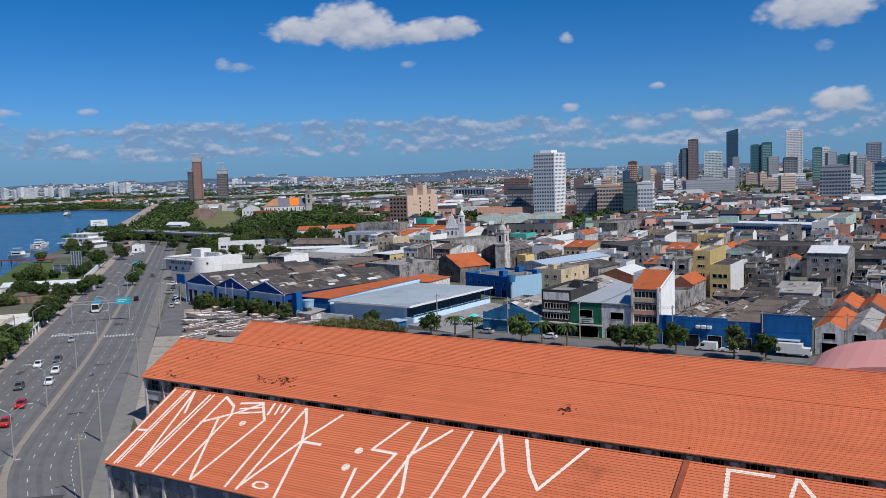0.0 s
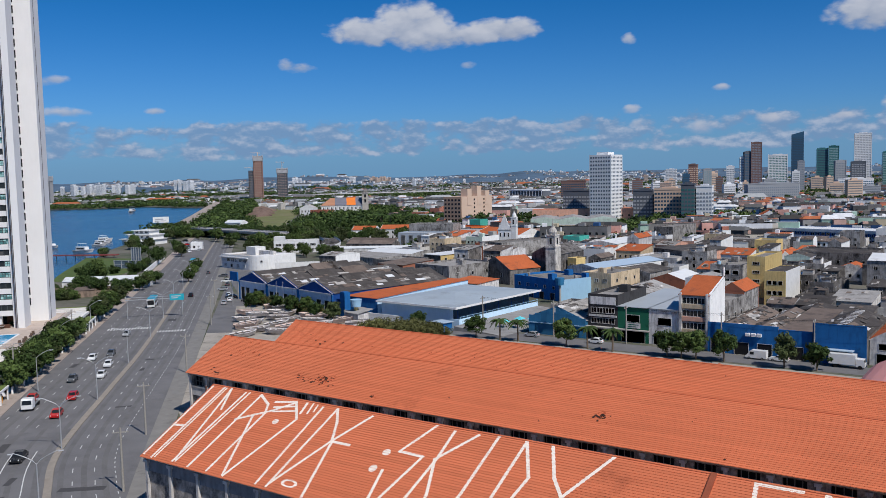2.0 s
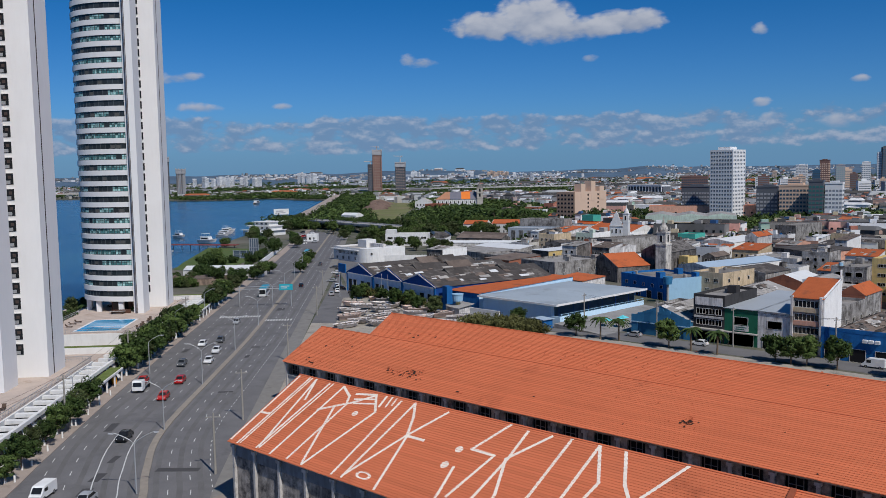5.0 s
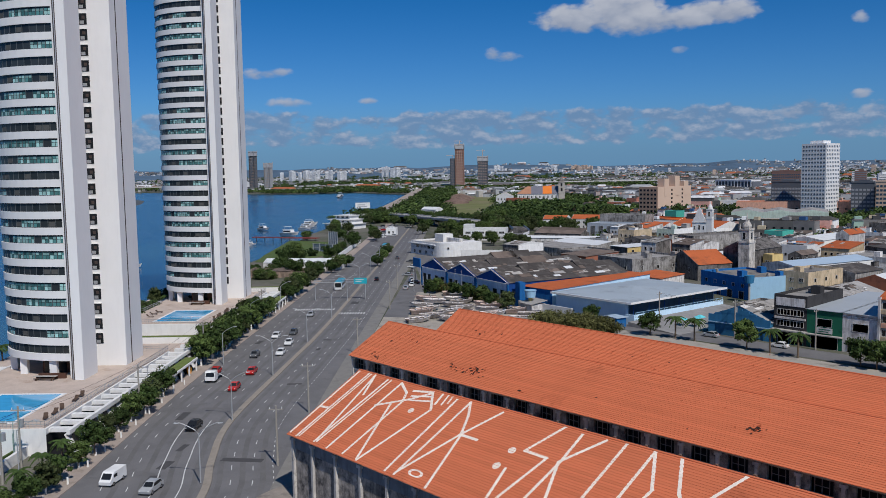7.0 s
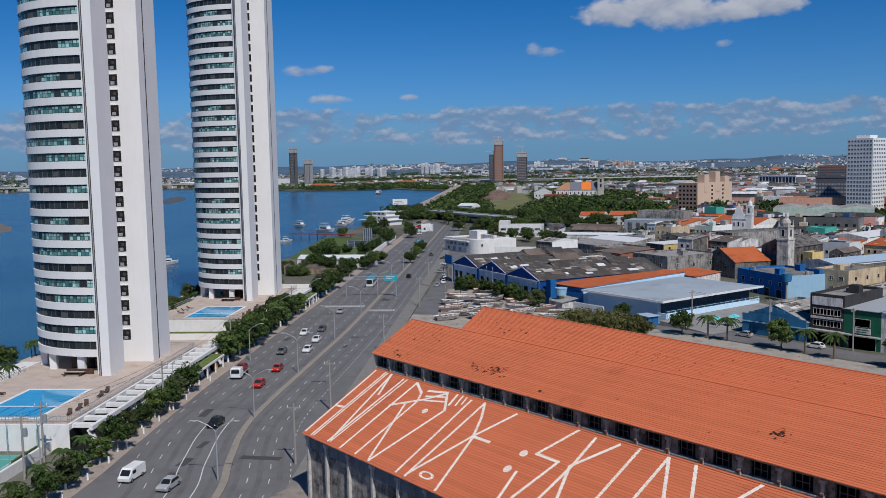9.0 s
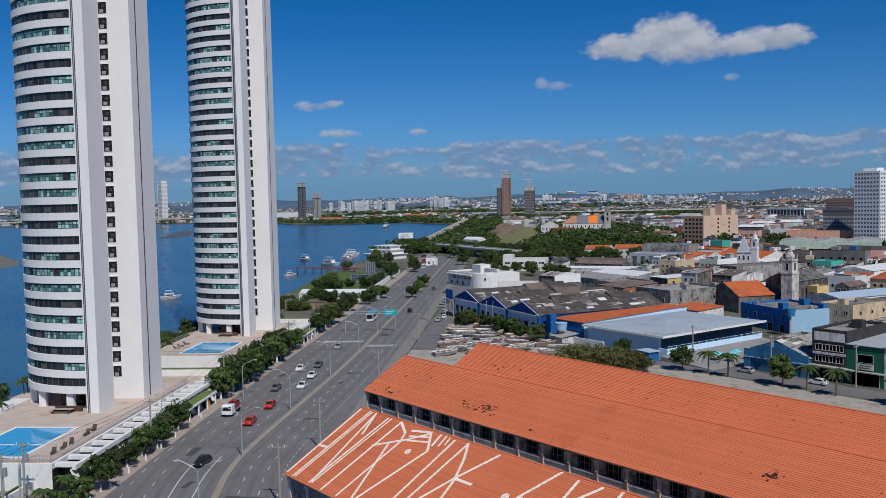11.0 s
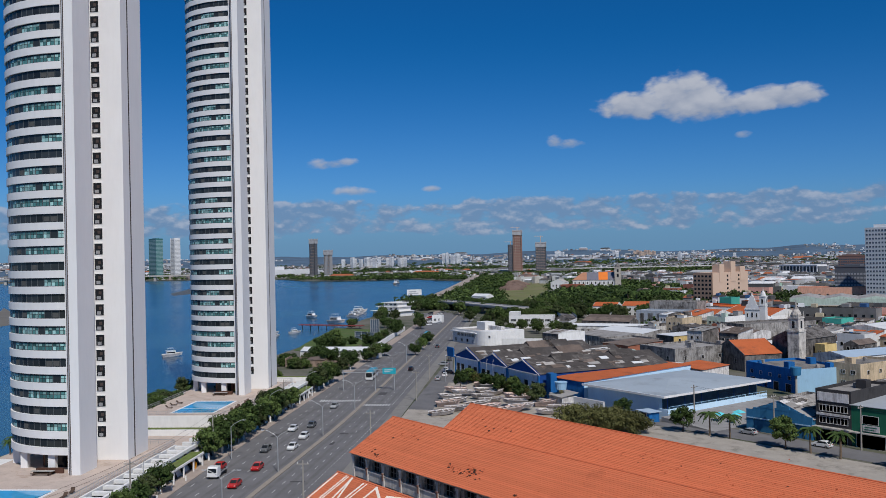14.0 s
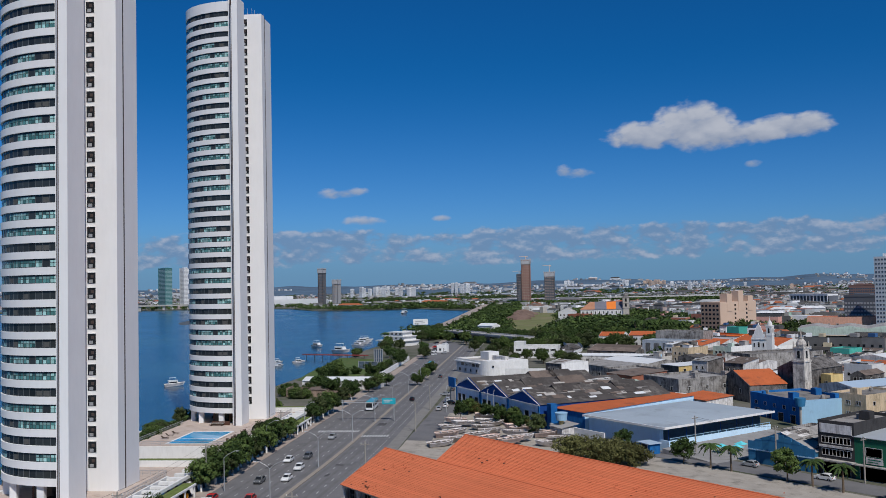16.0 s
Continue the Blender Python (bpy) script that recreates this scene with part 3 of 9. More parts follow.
def stroke(*points, width=0.40):
    g, width = Geo(), width * 0.9
    pts = [Vector((x, s)) for x, s in points]
    for a, b in zip(pts, pts[1:]):
        d = (b - a).normalized() * width * 0.4
        side = Vector((-d.y, d.x)).normalized() * width / 2
        a2, b2 = a - d, b + d
        LAYER[0] += 1
        lift = 0.0365 + 0.0006 * (LAYER[0] % 9)
        k = max(2, int((b2 - a2).length / 0.24))
        for i in range(k):
            p, q = a2.lerp(b2, i / k), a2.lerp(b2, (i + 1) / k)
            j0, j1 = 1 + 0.24 * math.sin(i * 3.0 + a.x) * math.cos(i * 0.7), 1 + 0.24 * math.sin((i + 1) * 3.0 + a.x) * math.cos(i * 0.7 + 0.7)
            ring = [p + side * j0, p - side * j0, q - side * j1, q + side * j1]
            g.face([Vector((c.x, 0, 0)) + up * c.y + out * lift for c in ring])
    part("painted_stroke", g, PAINT, roof_1, "white brush-painted stroke on the tiles")


def blob(x, s, rx, rs, hole=0.0):
    g = Geo()
    n = 16
    rim = [(math.cos(2 * math.pi * i / n), math.sin(2 * math.pi * i / n)) for i in range(n)]
    rx, rs = rx * 0.86, rs * 0.86
    place = lambda u, v: Vector((x + u, 0, 0)) + up * (s + v) + out * 0.036
    for (c, d), (e, f) in zip(rim, rim[1:] + rim[:1]):
        if hole:
            g.face([place(c * rx, d * rs), place(e * rx, f * rs), place(e * rx * hole, f * rs * hole), place(c * rx * hole, d * rs * hole)])
        else:
            g.face([place(0, 0), place(c * rx, d * rs), place(e * rx, f * rs)])
    part("painted_spot", g, PAINT, roof_1)


stroke((2.0, 0.0), (2.6, 13.3))
stroke((0.3, 0.2), (0.4, 13.1))
stroke((0.3, 5.5), (2.1, 5.7))
stroke((5.9, 0.2), (7.0, 13.0))
stroke((6.1, 0.5), (4.0, 13.3), (5.6, 9.5))
stroke((9.0, 0.0), (9.9, 13.1), (12.3, 11.8), (13.1, 10.3), (12.3, 0.1))
stroke((15.1, 0.2), (11.5, 9.7))
stroke((9.4, 8.4), (13.8, 10.9), (16.3, 12.8))
stroke((13.1, 12.4), (16.3, 13.0), (18.6, 10.3), (15.3, 0.0))
stroke((18.1, 13.1), (18.4, 11.3))
stroke((20.7, 0.1), (20.9, 12.9))
stroke((22.4, 0.1), (23.2, 13.1), (24.7, 11.0), (26.2, 7.9), (28.0, 0.0))
stroke((22.4, 0.4), (26.0, 8.1), (28.8, 12.9))
stroke((26.0, 8.1), (28.8, 8.1))
stroke((35.3, 5.7), (36.0, 2.1), (36.2, 0.3))
stroke((38.0, 13.3), (35.7, 8.7), (38.9, 8.6), (37.2, 2.0))
stroke((40.6, 12.9), (40.7, 8.7), (40.2, 3.2), (39.8, 0.5))
stroke((43.7, 13.0), (40.5, 8.6), (42.3, 4.0), (42.6, 1.0))
stroke((46.1, 13.2), (45.9, 5.0), (45.4, 0.5))
stroke((49.2, 2.0), (49.5, 13.3), (51.9, 8.7), (51.2, 4.8))
stroke((52.5, 13.4), (54.5, 9.3), (56.2, 7.2), (59.3, 13.3))
stroke((73.8, 6.0), (72.9, 13.2), (76.8, 13.2), width=0.45)
stroke((78.4, 9.0), (78.8, 13.4), (81.6, 10.0), width=0.4)
stroke((2.5, 0.1), (3.1, 13.2), width=0.3)
stroke((6.4, 0.3), (7.7, 13.1), width=0.3)
stroke((13.6, 11.5), (16.9, 12.3), width=0.3)
stroke((14.1, 10.8), (17.2, 11.5), width=0.3)
stroke((19.1, 13.2), (19.4, 11.5), width=0.3)
stroke((19.9, 13.1), (20.1, 12.0), width=0.3)
blob(15.8, 9.3, 0.55, 0.5)
blob(34.2, 8.2, 0.6, 0.55)
blob(34.0, 5.7, 0.6, 0.6)
blob(25.1, 1.2, 1.4, 0.65, 0.62)
# parapet that crosses the roof
g = Geo()
for s0, s1 in ((-0.3, 13.4),):
    a, b = up * s0, up * s1
    g.solid([(68.8, a.y, a.z - 0.2), (69.35, a.y, a.z - 0.2), (69.35, b.y, b.z - 0.2), (68.8, b.y, b.z - 0.2)], [(68.8, a.y, a.z + 0.22), (69.35, a.y, a.z + 0.22), (69.35, b.y, b.z + 0.22), (68.8, b.y, b.z + 0.22)])
part("verge", g, surface("dark_clay_verge", (0.30, 0.085, 0.045), 0.9, spread=0.3, scale=1.0, stain=0.3, stain_color=(0.08, 0.05, 0.04)), hall_1, at=pose(0, 0, 9.1))
for ob in roof_1.children:
    if ob.name.startswith("painted"):
        ob.matrix_basis = pose(0, 0, 9.1)


# broken and slipped tiles: dark gaps and chips on the two rear roofs
GAP = surface("broken_tile", (0.055, 0.03, 0.022), 0.9, spread=0.4, scale=3)
CHIP = surface("loose_tile", (0.43, 0.10, 0.045), 0.9, spread=0.3, scale=3)


def breakage(roof, rise, x, s, spread_x, spread_s, count, seed, size=0.45, chips=0.3):
    br = random.Random(seed)
    for i in range(count):
        u, v = br.gauss(x, spread_x), max(0.3, br.gauss(s, spread_s))
        w, h = size * br.uniform(0.4, 1.5), size * br.uniform(0.3, 0.8)
        ring = [(-w / 2, -h / 2), (w * 0.1, -h * 0.7), (w / 2, -h * 0.2), (w * 0.4, h / 2), (-w * 0.2, h * 0.6)]
        g = Geo().solid([(a, b, 0.0) for a, b in ring], [(a, b, 0.03) for a, b in ring])
        at = Matrix.Translation((u, v * math.cos(rise), 8.65 + v * math.sin(rise) + 0.065)) @ Matrix.Rotation(rise, 4, "X") @ Matrix.Rotation(br.uniform(-0.5, 0.5), 4, "Z")
        part("broken_tile", g, CHIP if br.random() < chips else GAP, roof, at=at)


breakage(roof_2, rise_2, 31.0, 3.0, 1.5, 0.55, 52, 1, 0.36, 0.3)
breakage(roof_2, rise_2, 27.0, 2.6, 0.8, 0.4, 12, 2, 0.3)
breakage(roof_2, rise_2, 81.2, 4.6, 0.6, 0.5, 22, 3, 0.36, 0.2)
breakage(roof_2, rise_2, 43.5, 1.2, 0.5, 0.2, 6, 4, 0.35)
breakage(roof_2, rise_2, 9.0, 7.0, 2.0, 1.2, 7, 5, 0.4)
breakage(roof_2, rise_2, 7.5, 1.2, 1.2, 0.4, 7, 6, 0.4)
breakage(roof_2, rise_2, 60.0, 5.5, 30.0, 2.5, 16, 7, 0.28, 0.6)
breakage(roof_3, rise_3, 45.0, 5.4, 14.0, 0.9, 44, 8, 0.24, 0.9)
breakage(roof_3, rise_3, 62.0, 7.0, 24.0, 1.8, 26, 9, 0.28, 0.7)
breakage(roof_3, rise_3, 14.0, 6.0, 4.0, 1.6, 6, 10, 0.5)

# ---- twin towers on their podiums ----
FLOORS, STOREY, Z0 = 39, 3.05, 9.2      # window strips, their spacing, sill of the lowest


def ellipse(scale=0.0, n=20, a0=0.0, a1=math.pi):
    """The bowed side of the plan, from its front end round to the back."""
    return [(-3.2 - (17.6 + scale) * math.sin(a0 + (a1 - a0) * i / n), 14.4 - (12.5 + scale) * math.cos(a0 + (a1 - a0) * i / n)) for i in range(n + 1)]


def strip_mesh(seed):
    """The glazing of one storey: panes between thin mullions, some with pale blinds."""
    rng = random.Random(seed)
    share = (0.04, 0.62, 0.3, 0.55, 0.72, 0.12, 0.62, 0.42, 0.1)[seed % 9]
    g, run = Geo(), False
    ring = ellipse(-0.3, 34)
    for i, (a, b) in enumerate(zip(ring, ring[1:])):
        if i % 3 == 0:
            run = rng.random() < share * 1.3
        p, q = Vector(a), Vector(b)
        n = Vector((q.y - p.y, p.x - q.x)).normalized() * 0.03
        g.face([(*a, 0), (*b, 0), (*b, 1.62), (*a, 1.62)], 0)
        g.box(p.x - 0.04, p.y - 0.04, 0, p.x + 0.04, p.y + 0.04, 1.62, 2)
        if run and rng.random() < 0.9:
            # two sashes side by side, each with a lower and an upper light
            for f0, f1 in ((0.06, 0.47), (0.53, 0.94)):
                s0, s1 = p.lerp(q, f0) - n, p.lerp(q, f1) - n
                for z0, z1 in ((0.12, 0.78), (0.86, 1.32)):
                    g.face([(*s0, z0), (*s1, z0), (*s1, z1), (*s0, z1)], 3 if rng.random() < 0.5 else 1)
        elif rng.random() < 0.25:
            s0, s1 = p.lerp(q, 0.1) - n, p.lerp(q, 0.9) - n
            g.face([(*s0, 0.2), (*s1, 0.2), (*s1, 1.1), (*s0, 1.1)], 4)
    return g.mesh("glazing", TOWERGLASS, GLASSTEAL, MULLION, PALEPANE, BLIND)


TOWERGLASS = glossy("tower_dark_glass", (0.026, 0.03, 0.031), 0.08, jitter=0.5)
PALEPANE = glossy("pale_mint_glass", (0.27, 0.45, 0.43), 0.12, jitter=0.4)
BLIND = surface("grey_blind", (0.09, 0.09, 0.085), 0.7, spread=0.3, scale=2, bump=0)
STRIPS = [strip_mesh(s) for s in range(9)]


def band_mesh(z0, z1):
    g = Geo()
    outer, inner = ellipse(0.0, 28), ellipse(-0.6, 28)
    for i in range(28):
        a, b, c, d = outer[i], outer[i + 1], inner[i + 1], inner[i]
        g.face([(*a, z0), (*b, z0), (*b, z1), (*a, z1)])
        g.face([(*a, z1), (*b, z1), (*c, z1), (*d, z1)])
        g.face([(*d, z0), (*c, z0), (*b, z0), (*a, z0)])
    return g.mesh("spandrel", WHITE)


PIPE = surface("brown_pipe_and_shade", (0.07, 0.052, 0.048), 0.7)
SPANDREL = band_mesh(0, STOREY - 1.62)
TOPBAND = band_mesh(0, 3.0)
SLOT = Geo().box(-0.02, -0.05, 0, 1.65, 0.1, 2.15, 0).box(-0.02, -0.12, 2.15, 1.65, 0.1, 2.3, 1).box(0.3, -0.1, 0.1, 1.1, -0.02, 0.75, 2).box(0.7, -0.09, 1.1, 1.3, -0.02, 1.7, 3).mesh("window", GLASSDARK, WHITE, METAL, PIPE)
BRICKISH = surface("lobby_wall", (0.10, 0.05, 0.035), 0.7)
DECK = surface("terrace_paving", (0.50, 0.41, 0.35), 0.85, spread=0.22, scale=0.4, fine=3, stain=0.25, stain_color=(0.32, 0.22, 0.16))
DECKWHITE = surface("podium_white", (0.74, 0.73, 0.71), 0.8, spread=0.08, scale=0.4, streak=0.15, stain_color=(0.4, 0.38, 0.36))


def tower(x, y):
    t = root("tower", x, y, 0, 47.32, "tall white residential tower with bowed balcony bands", "tower", "twin towers")
    top = Z0 + STOREY * (FLOORS - 1) + 1.55
    for k in range(FLOORS):
        z = Z0 + STOREY * k
        part("window", STRIPS[(k * 5 + 2 * (k % 3)) % 9], None, t, at=pose(0, 0, z))
        part("spandrel", SPANDREL, None, t, at=pose(0, 0, z - STOREY + 1.62))
    part("parapet", TOPBAND, None, t, at=pose(0, 0, top))
    deck = ellipse(-0.4, 28)
    part("roof_slab", Geo().prism(deck, top + 0.4, top + 1.0), WHITE, t)
    part("lobby_ceiling", Geo().prism(ellipse(-0.5, 28), Z0 - 1.5, Z0 - 1.2), WHITE, t)
    # inner shell in near-black: the unlit inside is put into its colour
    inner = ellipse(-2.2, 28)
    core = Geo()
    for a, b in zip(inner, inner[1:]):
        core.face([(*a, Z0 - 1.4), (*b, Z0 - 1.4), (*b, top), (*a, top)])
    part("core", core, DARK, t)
    # white fins and the block towards the avenue
    part("pier", Geo().box(-3.2, 1.4, 4.5, -2.25, 6.2, top + 3.4), WHITE, t)
    # solid dark brown fill: the shade of the deep pipe recess is in its colour
    part("downpipe_recess", Geo().box(-2.3, 0.12, 4.5, -1.75, 6.0, top + 3.2), PIPE, t)
    part("downpipe", Geo().tube((-2.0, 0.0, 4.5), (-2.0, 0.0, top + 1), 0.09), METAL, t)
    part("fin", Geo().box(-1.75, 0.0, 4.5, 0.0, 6.3, top + 3.6), WHITE, t, "plain white rendered fin")
    part("shaft_wall", Geo().box(-3.8, 6.2, 4.5, -3.45, 27.4, top + 3.0), WHITE, t)
    part("fin", Geo().box(-1.75, 22.5, 4.5, 0.0, 28.8, top + 3.6), WHITE, t)
    part("side_block", Geo().box(-3.45, 12.4, 4.5, 3.45, 15.2, top + 2.0), WHITE, t)
    # slightly proud dark strip paints the shade of a recessed joint
    part("joint_recess", Geo().box(-2.75, 15.2, 4.5, 3.47, 15.65, top + 1.6), PIPE, t)
    part("side_block", Geo().box(-2.75, 15.65, 4.5, 3.45, 21.6, top + 1.4), WHITE, t)
    for k in range(FLOORS):
        part("window", SLOT, None, t, at=pose(-2.75, 12.36, Z0 + STOREY * k - 0.1))
    # lobby: columns and a dark glazed room
    for a in (0.25, 0.75, 1.2, 1.7, 2.3, 2.8):
        px, py = -3.2 - 16.4 * math.sin(a), 14.4 - 11.4 * math.cos(a)
        part("column", Geo().box(px - 0.7, py - 0.5, 4.5, px + 0.7, py + 0.5, Z0 - 1.3), WHITE, t)
    part("lobby_room", Geo().box(-11, 6.5, 4.5, -4.1, 23, Z0 - 1.35), BRICKISH, t)
    part("lobby_glass", Geo().box(-10.5, 6.3, 4.6, -6.2, 6.45, Z0 - 1.6), GLASSDARK, t)
    for i, (mx, my, h) in enumerate(((-1.5, 14, 3), (1.0, 13.5, 2.2), (-1, 17, 4), (2.5, 17.5, 2.0))):
        part("antenna", Geo().tube((mx, my, top + 1.4), (mx, my, top + 1.4 + h), 0.06), METAL, t)
    return t


PLANTED = surface("planted_roof", (0.13, 0.17, 0.05), 0.95, spread=0.35, scale=0.8, fine=5, stain=0.4, stain_color=(0.2, 0.15, 0.09))
WICKER = surface("brown_wicker", (0.09, 0.06, 0.045), 0.8, spread=0.2)
LANE = glossy("pool_lane_tile", (0.03, 0.16, 0.42), 0.1)
POOLDEEP = glossy("pool_deep_water", (0.06, 0.36, 0.60), 0.05)
POSTGREEN = surface("fence_paint", (0.25, 0.33, 0.30), 0.6, bump=0)


def podium(x, y):
    p = root("podium", x, y, 0, 47.32, "white walled podium terrace with pale reddish paving", "terrace", "tower podiums")
    part("terrace", Geo().box(-19.5, -31, 0, 7.4, 27, 4.3).box(-20.9, 4, 0, -19.5, 26, 4.3), DECKWHITE, p)
    part("paving", Geo().box(-19.2, -30.6, 4.3, 7.0, 26.6, 4.5).box(-20.7, 4.2, 4.3, -19.2, 25.8, 4.5), DECK, p)
    part("shore_path", Geo().box(-36, -31, 0, -19.5, 27, 1.2), DECKWHITE, p)
    part("planting", Geo().box(-24.2, -30.5, 1.2, -19.6, 3.8, 1.9), PLANTED, p, "planted strip below the terrace edge")
    part("shore_wall", Geo().box(-26.6, -31, 1.2, -26.2, 27, 2.3), DECKWHITE, p)
    part("lower_deck", Geo().box(-36, 27.0, 0, 7.0, 60.5, 0.5), DECK, p)
    part("planter_wall", Geo().box(-36, 54.5, 0.5, 7.0, 55.0, 2.0), DECKWHITE, p)
    part("planting", Geo().box(-36, 55.0, 0.5, 7.0, 57.0, 2.1), PLANTED, p)
    # railing along the avenue edge
    for (ax, ay), (bx, by) in (((7.1, -30.7), (7.1, 26.7)), ((7.1, -30.7), (-19.3, -30.7)), ((-19.3, -30.7), (-19.3, 4.0)), ((7.1, 26.7), (-19.3, 26.7))):
        g = Geo()
        n = int(math.hypot(bx - ax, by - ay) / 0.6)
        for i in range(n + 1):
            px, py = ax + (bx - ax) * i / n, ay + (by - ay) * i / n
            g.tube((px, py, 4.5), (px, py, 5.5), 0.03, sides=4)
        g.box(min(ax, bx) - 0.04, min(ay, by) - 0.04, 5.45, max(ax, bx) + 0.04, max(ay, by) + 0.04, 5.53)
        g.box(min(ax, bx) - 0.03, min(ay, by) - 0.03, 4.95, max(ax, bx) + 0.03, max(ay, by) + 0.03, 5.0)
        part("railing", g, METAL, p)
    # pergola of white concrete beams stepping out over the slope
    part("pergola_beam", Geo().box(10.6, -31, 3.4, 11.2, 36, 4.1), DECKWHITE, p)
    for i in range(17):
        yy = -30 + i * 4.0
        part("pergola_rib", Geo().box(7.4, yy, 3.5, 10.6, yy + 1.1, 4.1), DECKWHITE, p)
        # near-black bars: the shade of the wall slots is put into colour
        part("pergola_leg", Geo().solid([(10.8, yy, 3.5), (11.1, yy, 3.5), (11.1, yy + 0.9, 3.5), (10.8, yy + 0.9, 3.5)], [(12.3, yy, 0.1), (12.6, yy, 0.1), (12.6, yy + 0.9, 0.1), (12.3, yy + 0.9, 0.1)]), DARK, p, "near-black bar for a shaded slot in the sloping wall")
    part("slope_wall", Geo().solid([(10.2, -31, 3.4), (10.4, -31, 3.4), (12.2, -31, 0), (12.0, -31, 0)], [(10.2, 36, 3.4), (10.4, 36, 3.4), (12.2, 36, 0), (12.0, 36, 0)]), DECKWHITE, p)
    # near-black floor and back paint the shade under the ribs
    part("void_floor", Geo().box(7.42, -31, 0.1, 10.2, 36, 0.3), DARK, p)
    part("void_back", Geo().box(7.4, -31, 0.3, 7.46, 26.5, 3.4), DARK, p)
    # planted roof slab over the garage entrance
    part("planter_slab", Geo().box(11.2, 9.6, 2.6, 13.9, 26, 3.0), DECKWHITE, p)
    part("planting", Geo().box(11.3, 10.0, 3.0, 13.6, 25.6, 3.12), PLANTED, p, "patchy grass on a roof slab")
    for yy in (10, 15.2, 20.4, 25.4):
        part("slab_post", Geo().box(13.5, yy, 0.1, 13.8, yy + 0.3, 2.6), DECKWHITE, p)
    # near-black sheet stands in for the shade below the planted slab
    part("garage_back", Geo().box(11.0, 9.6, 0, 11.2, 26, 2.6), DARK, p)
    for i, (lx, ly, lz) in enumerate(((5.0, -26, 20), (5.2, -23.2, 10), (5.1, -20.4, 25), (5.0, -15, 5), (4.8, -12, 15), (-14.1, -13.6, 80), (-14.4, -17, 95), (-14.0, -21, 85))):
        lounger = root("sun_lounger", 0, 0, 0, 0, "brown slatted sun lounger on the terrace", "lounger", "pool loungers")
        lounger.matrix_basis = pose(x, y, 0, 0, 0, 47.32) @ pose(lx, ly, 4.5, 0, 0, lz)
        part("bed", Geo().box(-0.35, -0.95, 0.28, 0.35, 0.45, 0.36), WICKER, lounger)
        part("backrest", Geo().solid([(-0.35, 0.45, 0.28), (0.35, 0.45, 0.28), (0.35, 1.0, 0.75), (-0.35, 1.0, 0.75)], [(-0.35, 0.42, 0.36), (0.35, 0.42, 0.36), (0.35, 0.97, 0.83), (-0.35, 0.97, 0.83)]), WICKER, lounger)
        for sx in (-0.3, 0.3):
            for sy in (-0.85, 0.4):
                part("leg", Geo().box(sx - 0.03, sy - 0.03, 0, sx + 0.03, sy + 0.03, 0.28), WICKER, lounger)
    table = root("long_table", 0, 0, 0, 0, "long brown table with benches under the tower", "table")
    table.matrix_basis = pose(x, y, 0, 0, 0, 47.32) @ pose(-7.6, 0.4, 4.5)
    part("tabletop", Geo().box(-2.2, -0.45, 0.7, 2.2, 0.45, 0.78), CONCRETE, table)
    for sx in (-1.7, 1.5):
        part("leg", Geo().box(sx, -0.35, 0, sx + 0.2, 0.35, 0.7), WICKER, table)
    for sy in (-0.95, 0.65):
        part("bench", Geo().box(-2.0, sy, 0.38, 2.0, sy + 0.3, 0.46).box(-1.6, sy + 0.05, 0, -1.4, sy + 0.25, 0.38).box(1.4, sy + 0.05, 0, 1.6, sy + 0.25, 0.38), WICKER, table)
    part("planter_wall", Geo().box(-9.5, 1.4, 4.5, -4.2, 1.9, 5.5), BRICKISH, p)
    # pool
    pool = root("swimming_pool", x, y, 0, 47.32, "bright blue swimming pool set in the terrace", "pool")
    part("pool_rim", Geo().box(-10.8, -28.6, 4.5, 1.2, -28.0, 4.58).box(-10.8, -10.6, 4.5, 1.2, -10.0, 4.58).box(-10.8, -28.0, 4.5, -10.2, -10.6, 4.58).box(0.6, -28, 4.5, 1.2, -10.6, 4.58), DECKWHITE, pool)
    part("pool_water", Geo().box(-10.2, -21.1, 4.4, 0.6, -10.6, 4.53), POOL, pool)
    part("deep_water", Geo().box(-10.2, -28, 4.4, 0.6, -21.5, 4.53), POOLDEEP, pool, "deeper blue swimming lanes")
    part("divider", Geo().box(-10.2, -21.5, 4.4, 0.6, -21.1, 4.55), DECKWHITE, pool)
    for lx in (-7.5, -4.8, -2.1):
        part("lane_line", Geo().box(lx, -27.6, 4.5, lx + 0.25, -21.8, 4.536), LANE, pool)
    return p


for k in (0, 1):
    off = (D * 92.0 + N * 1.3) * k
    tower(-168.0 + off.x, 56.5 + off.y)
    podium(-168.0 + off.x, 56.5 + off.y)


# sports court beside the first podium
court = root("sports_court", -168, 56.5, 0, 47.32, "teal sports court with white goals behind a tall fence", "sports court")
part("floor", Geo().box(-32, -60, -0.1, 3.0, -33, 0.12), surface("court_floor", (0.10, 0.34, 0.30), 0.8, spread=0.15, scale=0.4, stain=0.2, stain_color=(0.12, 0.24, 0.2)), court)
part("court_line", Geo().box(-30, -58, 0.13, 1, -57.85, 0.14).box(-30, -35.15, 0.13, 1, -35, 0.14).box(0.85, -57.8, 0.13, 1, -35.2, 0.14).box(-15, -57.8, 0.13, -14.85, -35.2, 0.14), ROADPAINT, court)
for px in (-2, -28):
    part("goal", Geo().pipe([(px, -48, 0.1), (px, -48, 2.2), (px, -44, 2.2), (px, -44, 0.1)], 0.06), LIME, court)
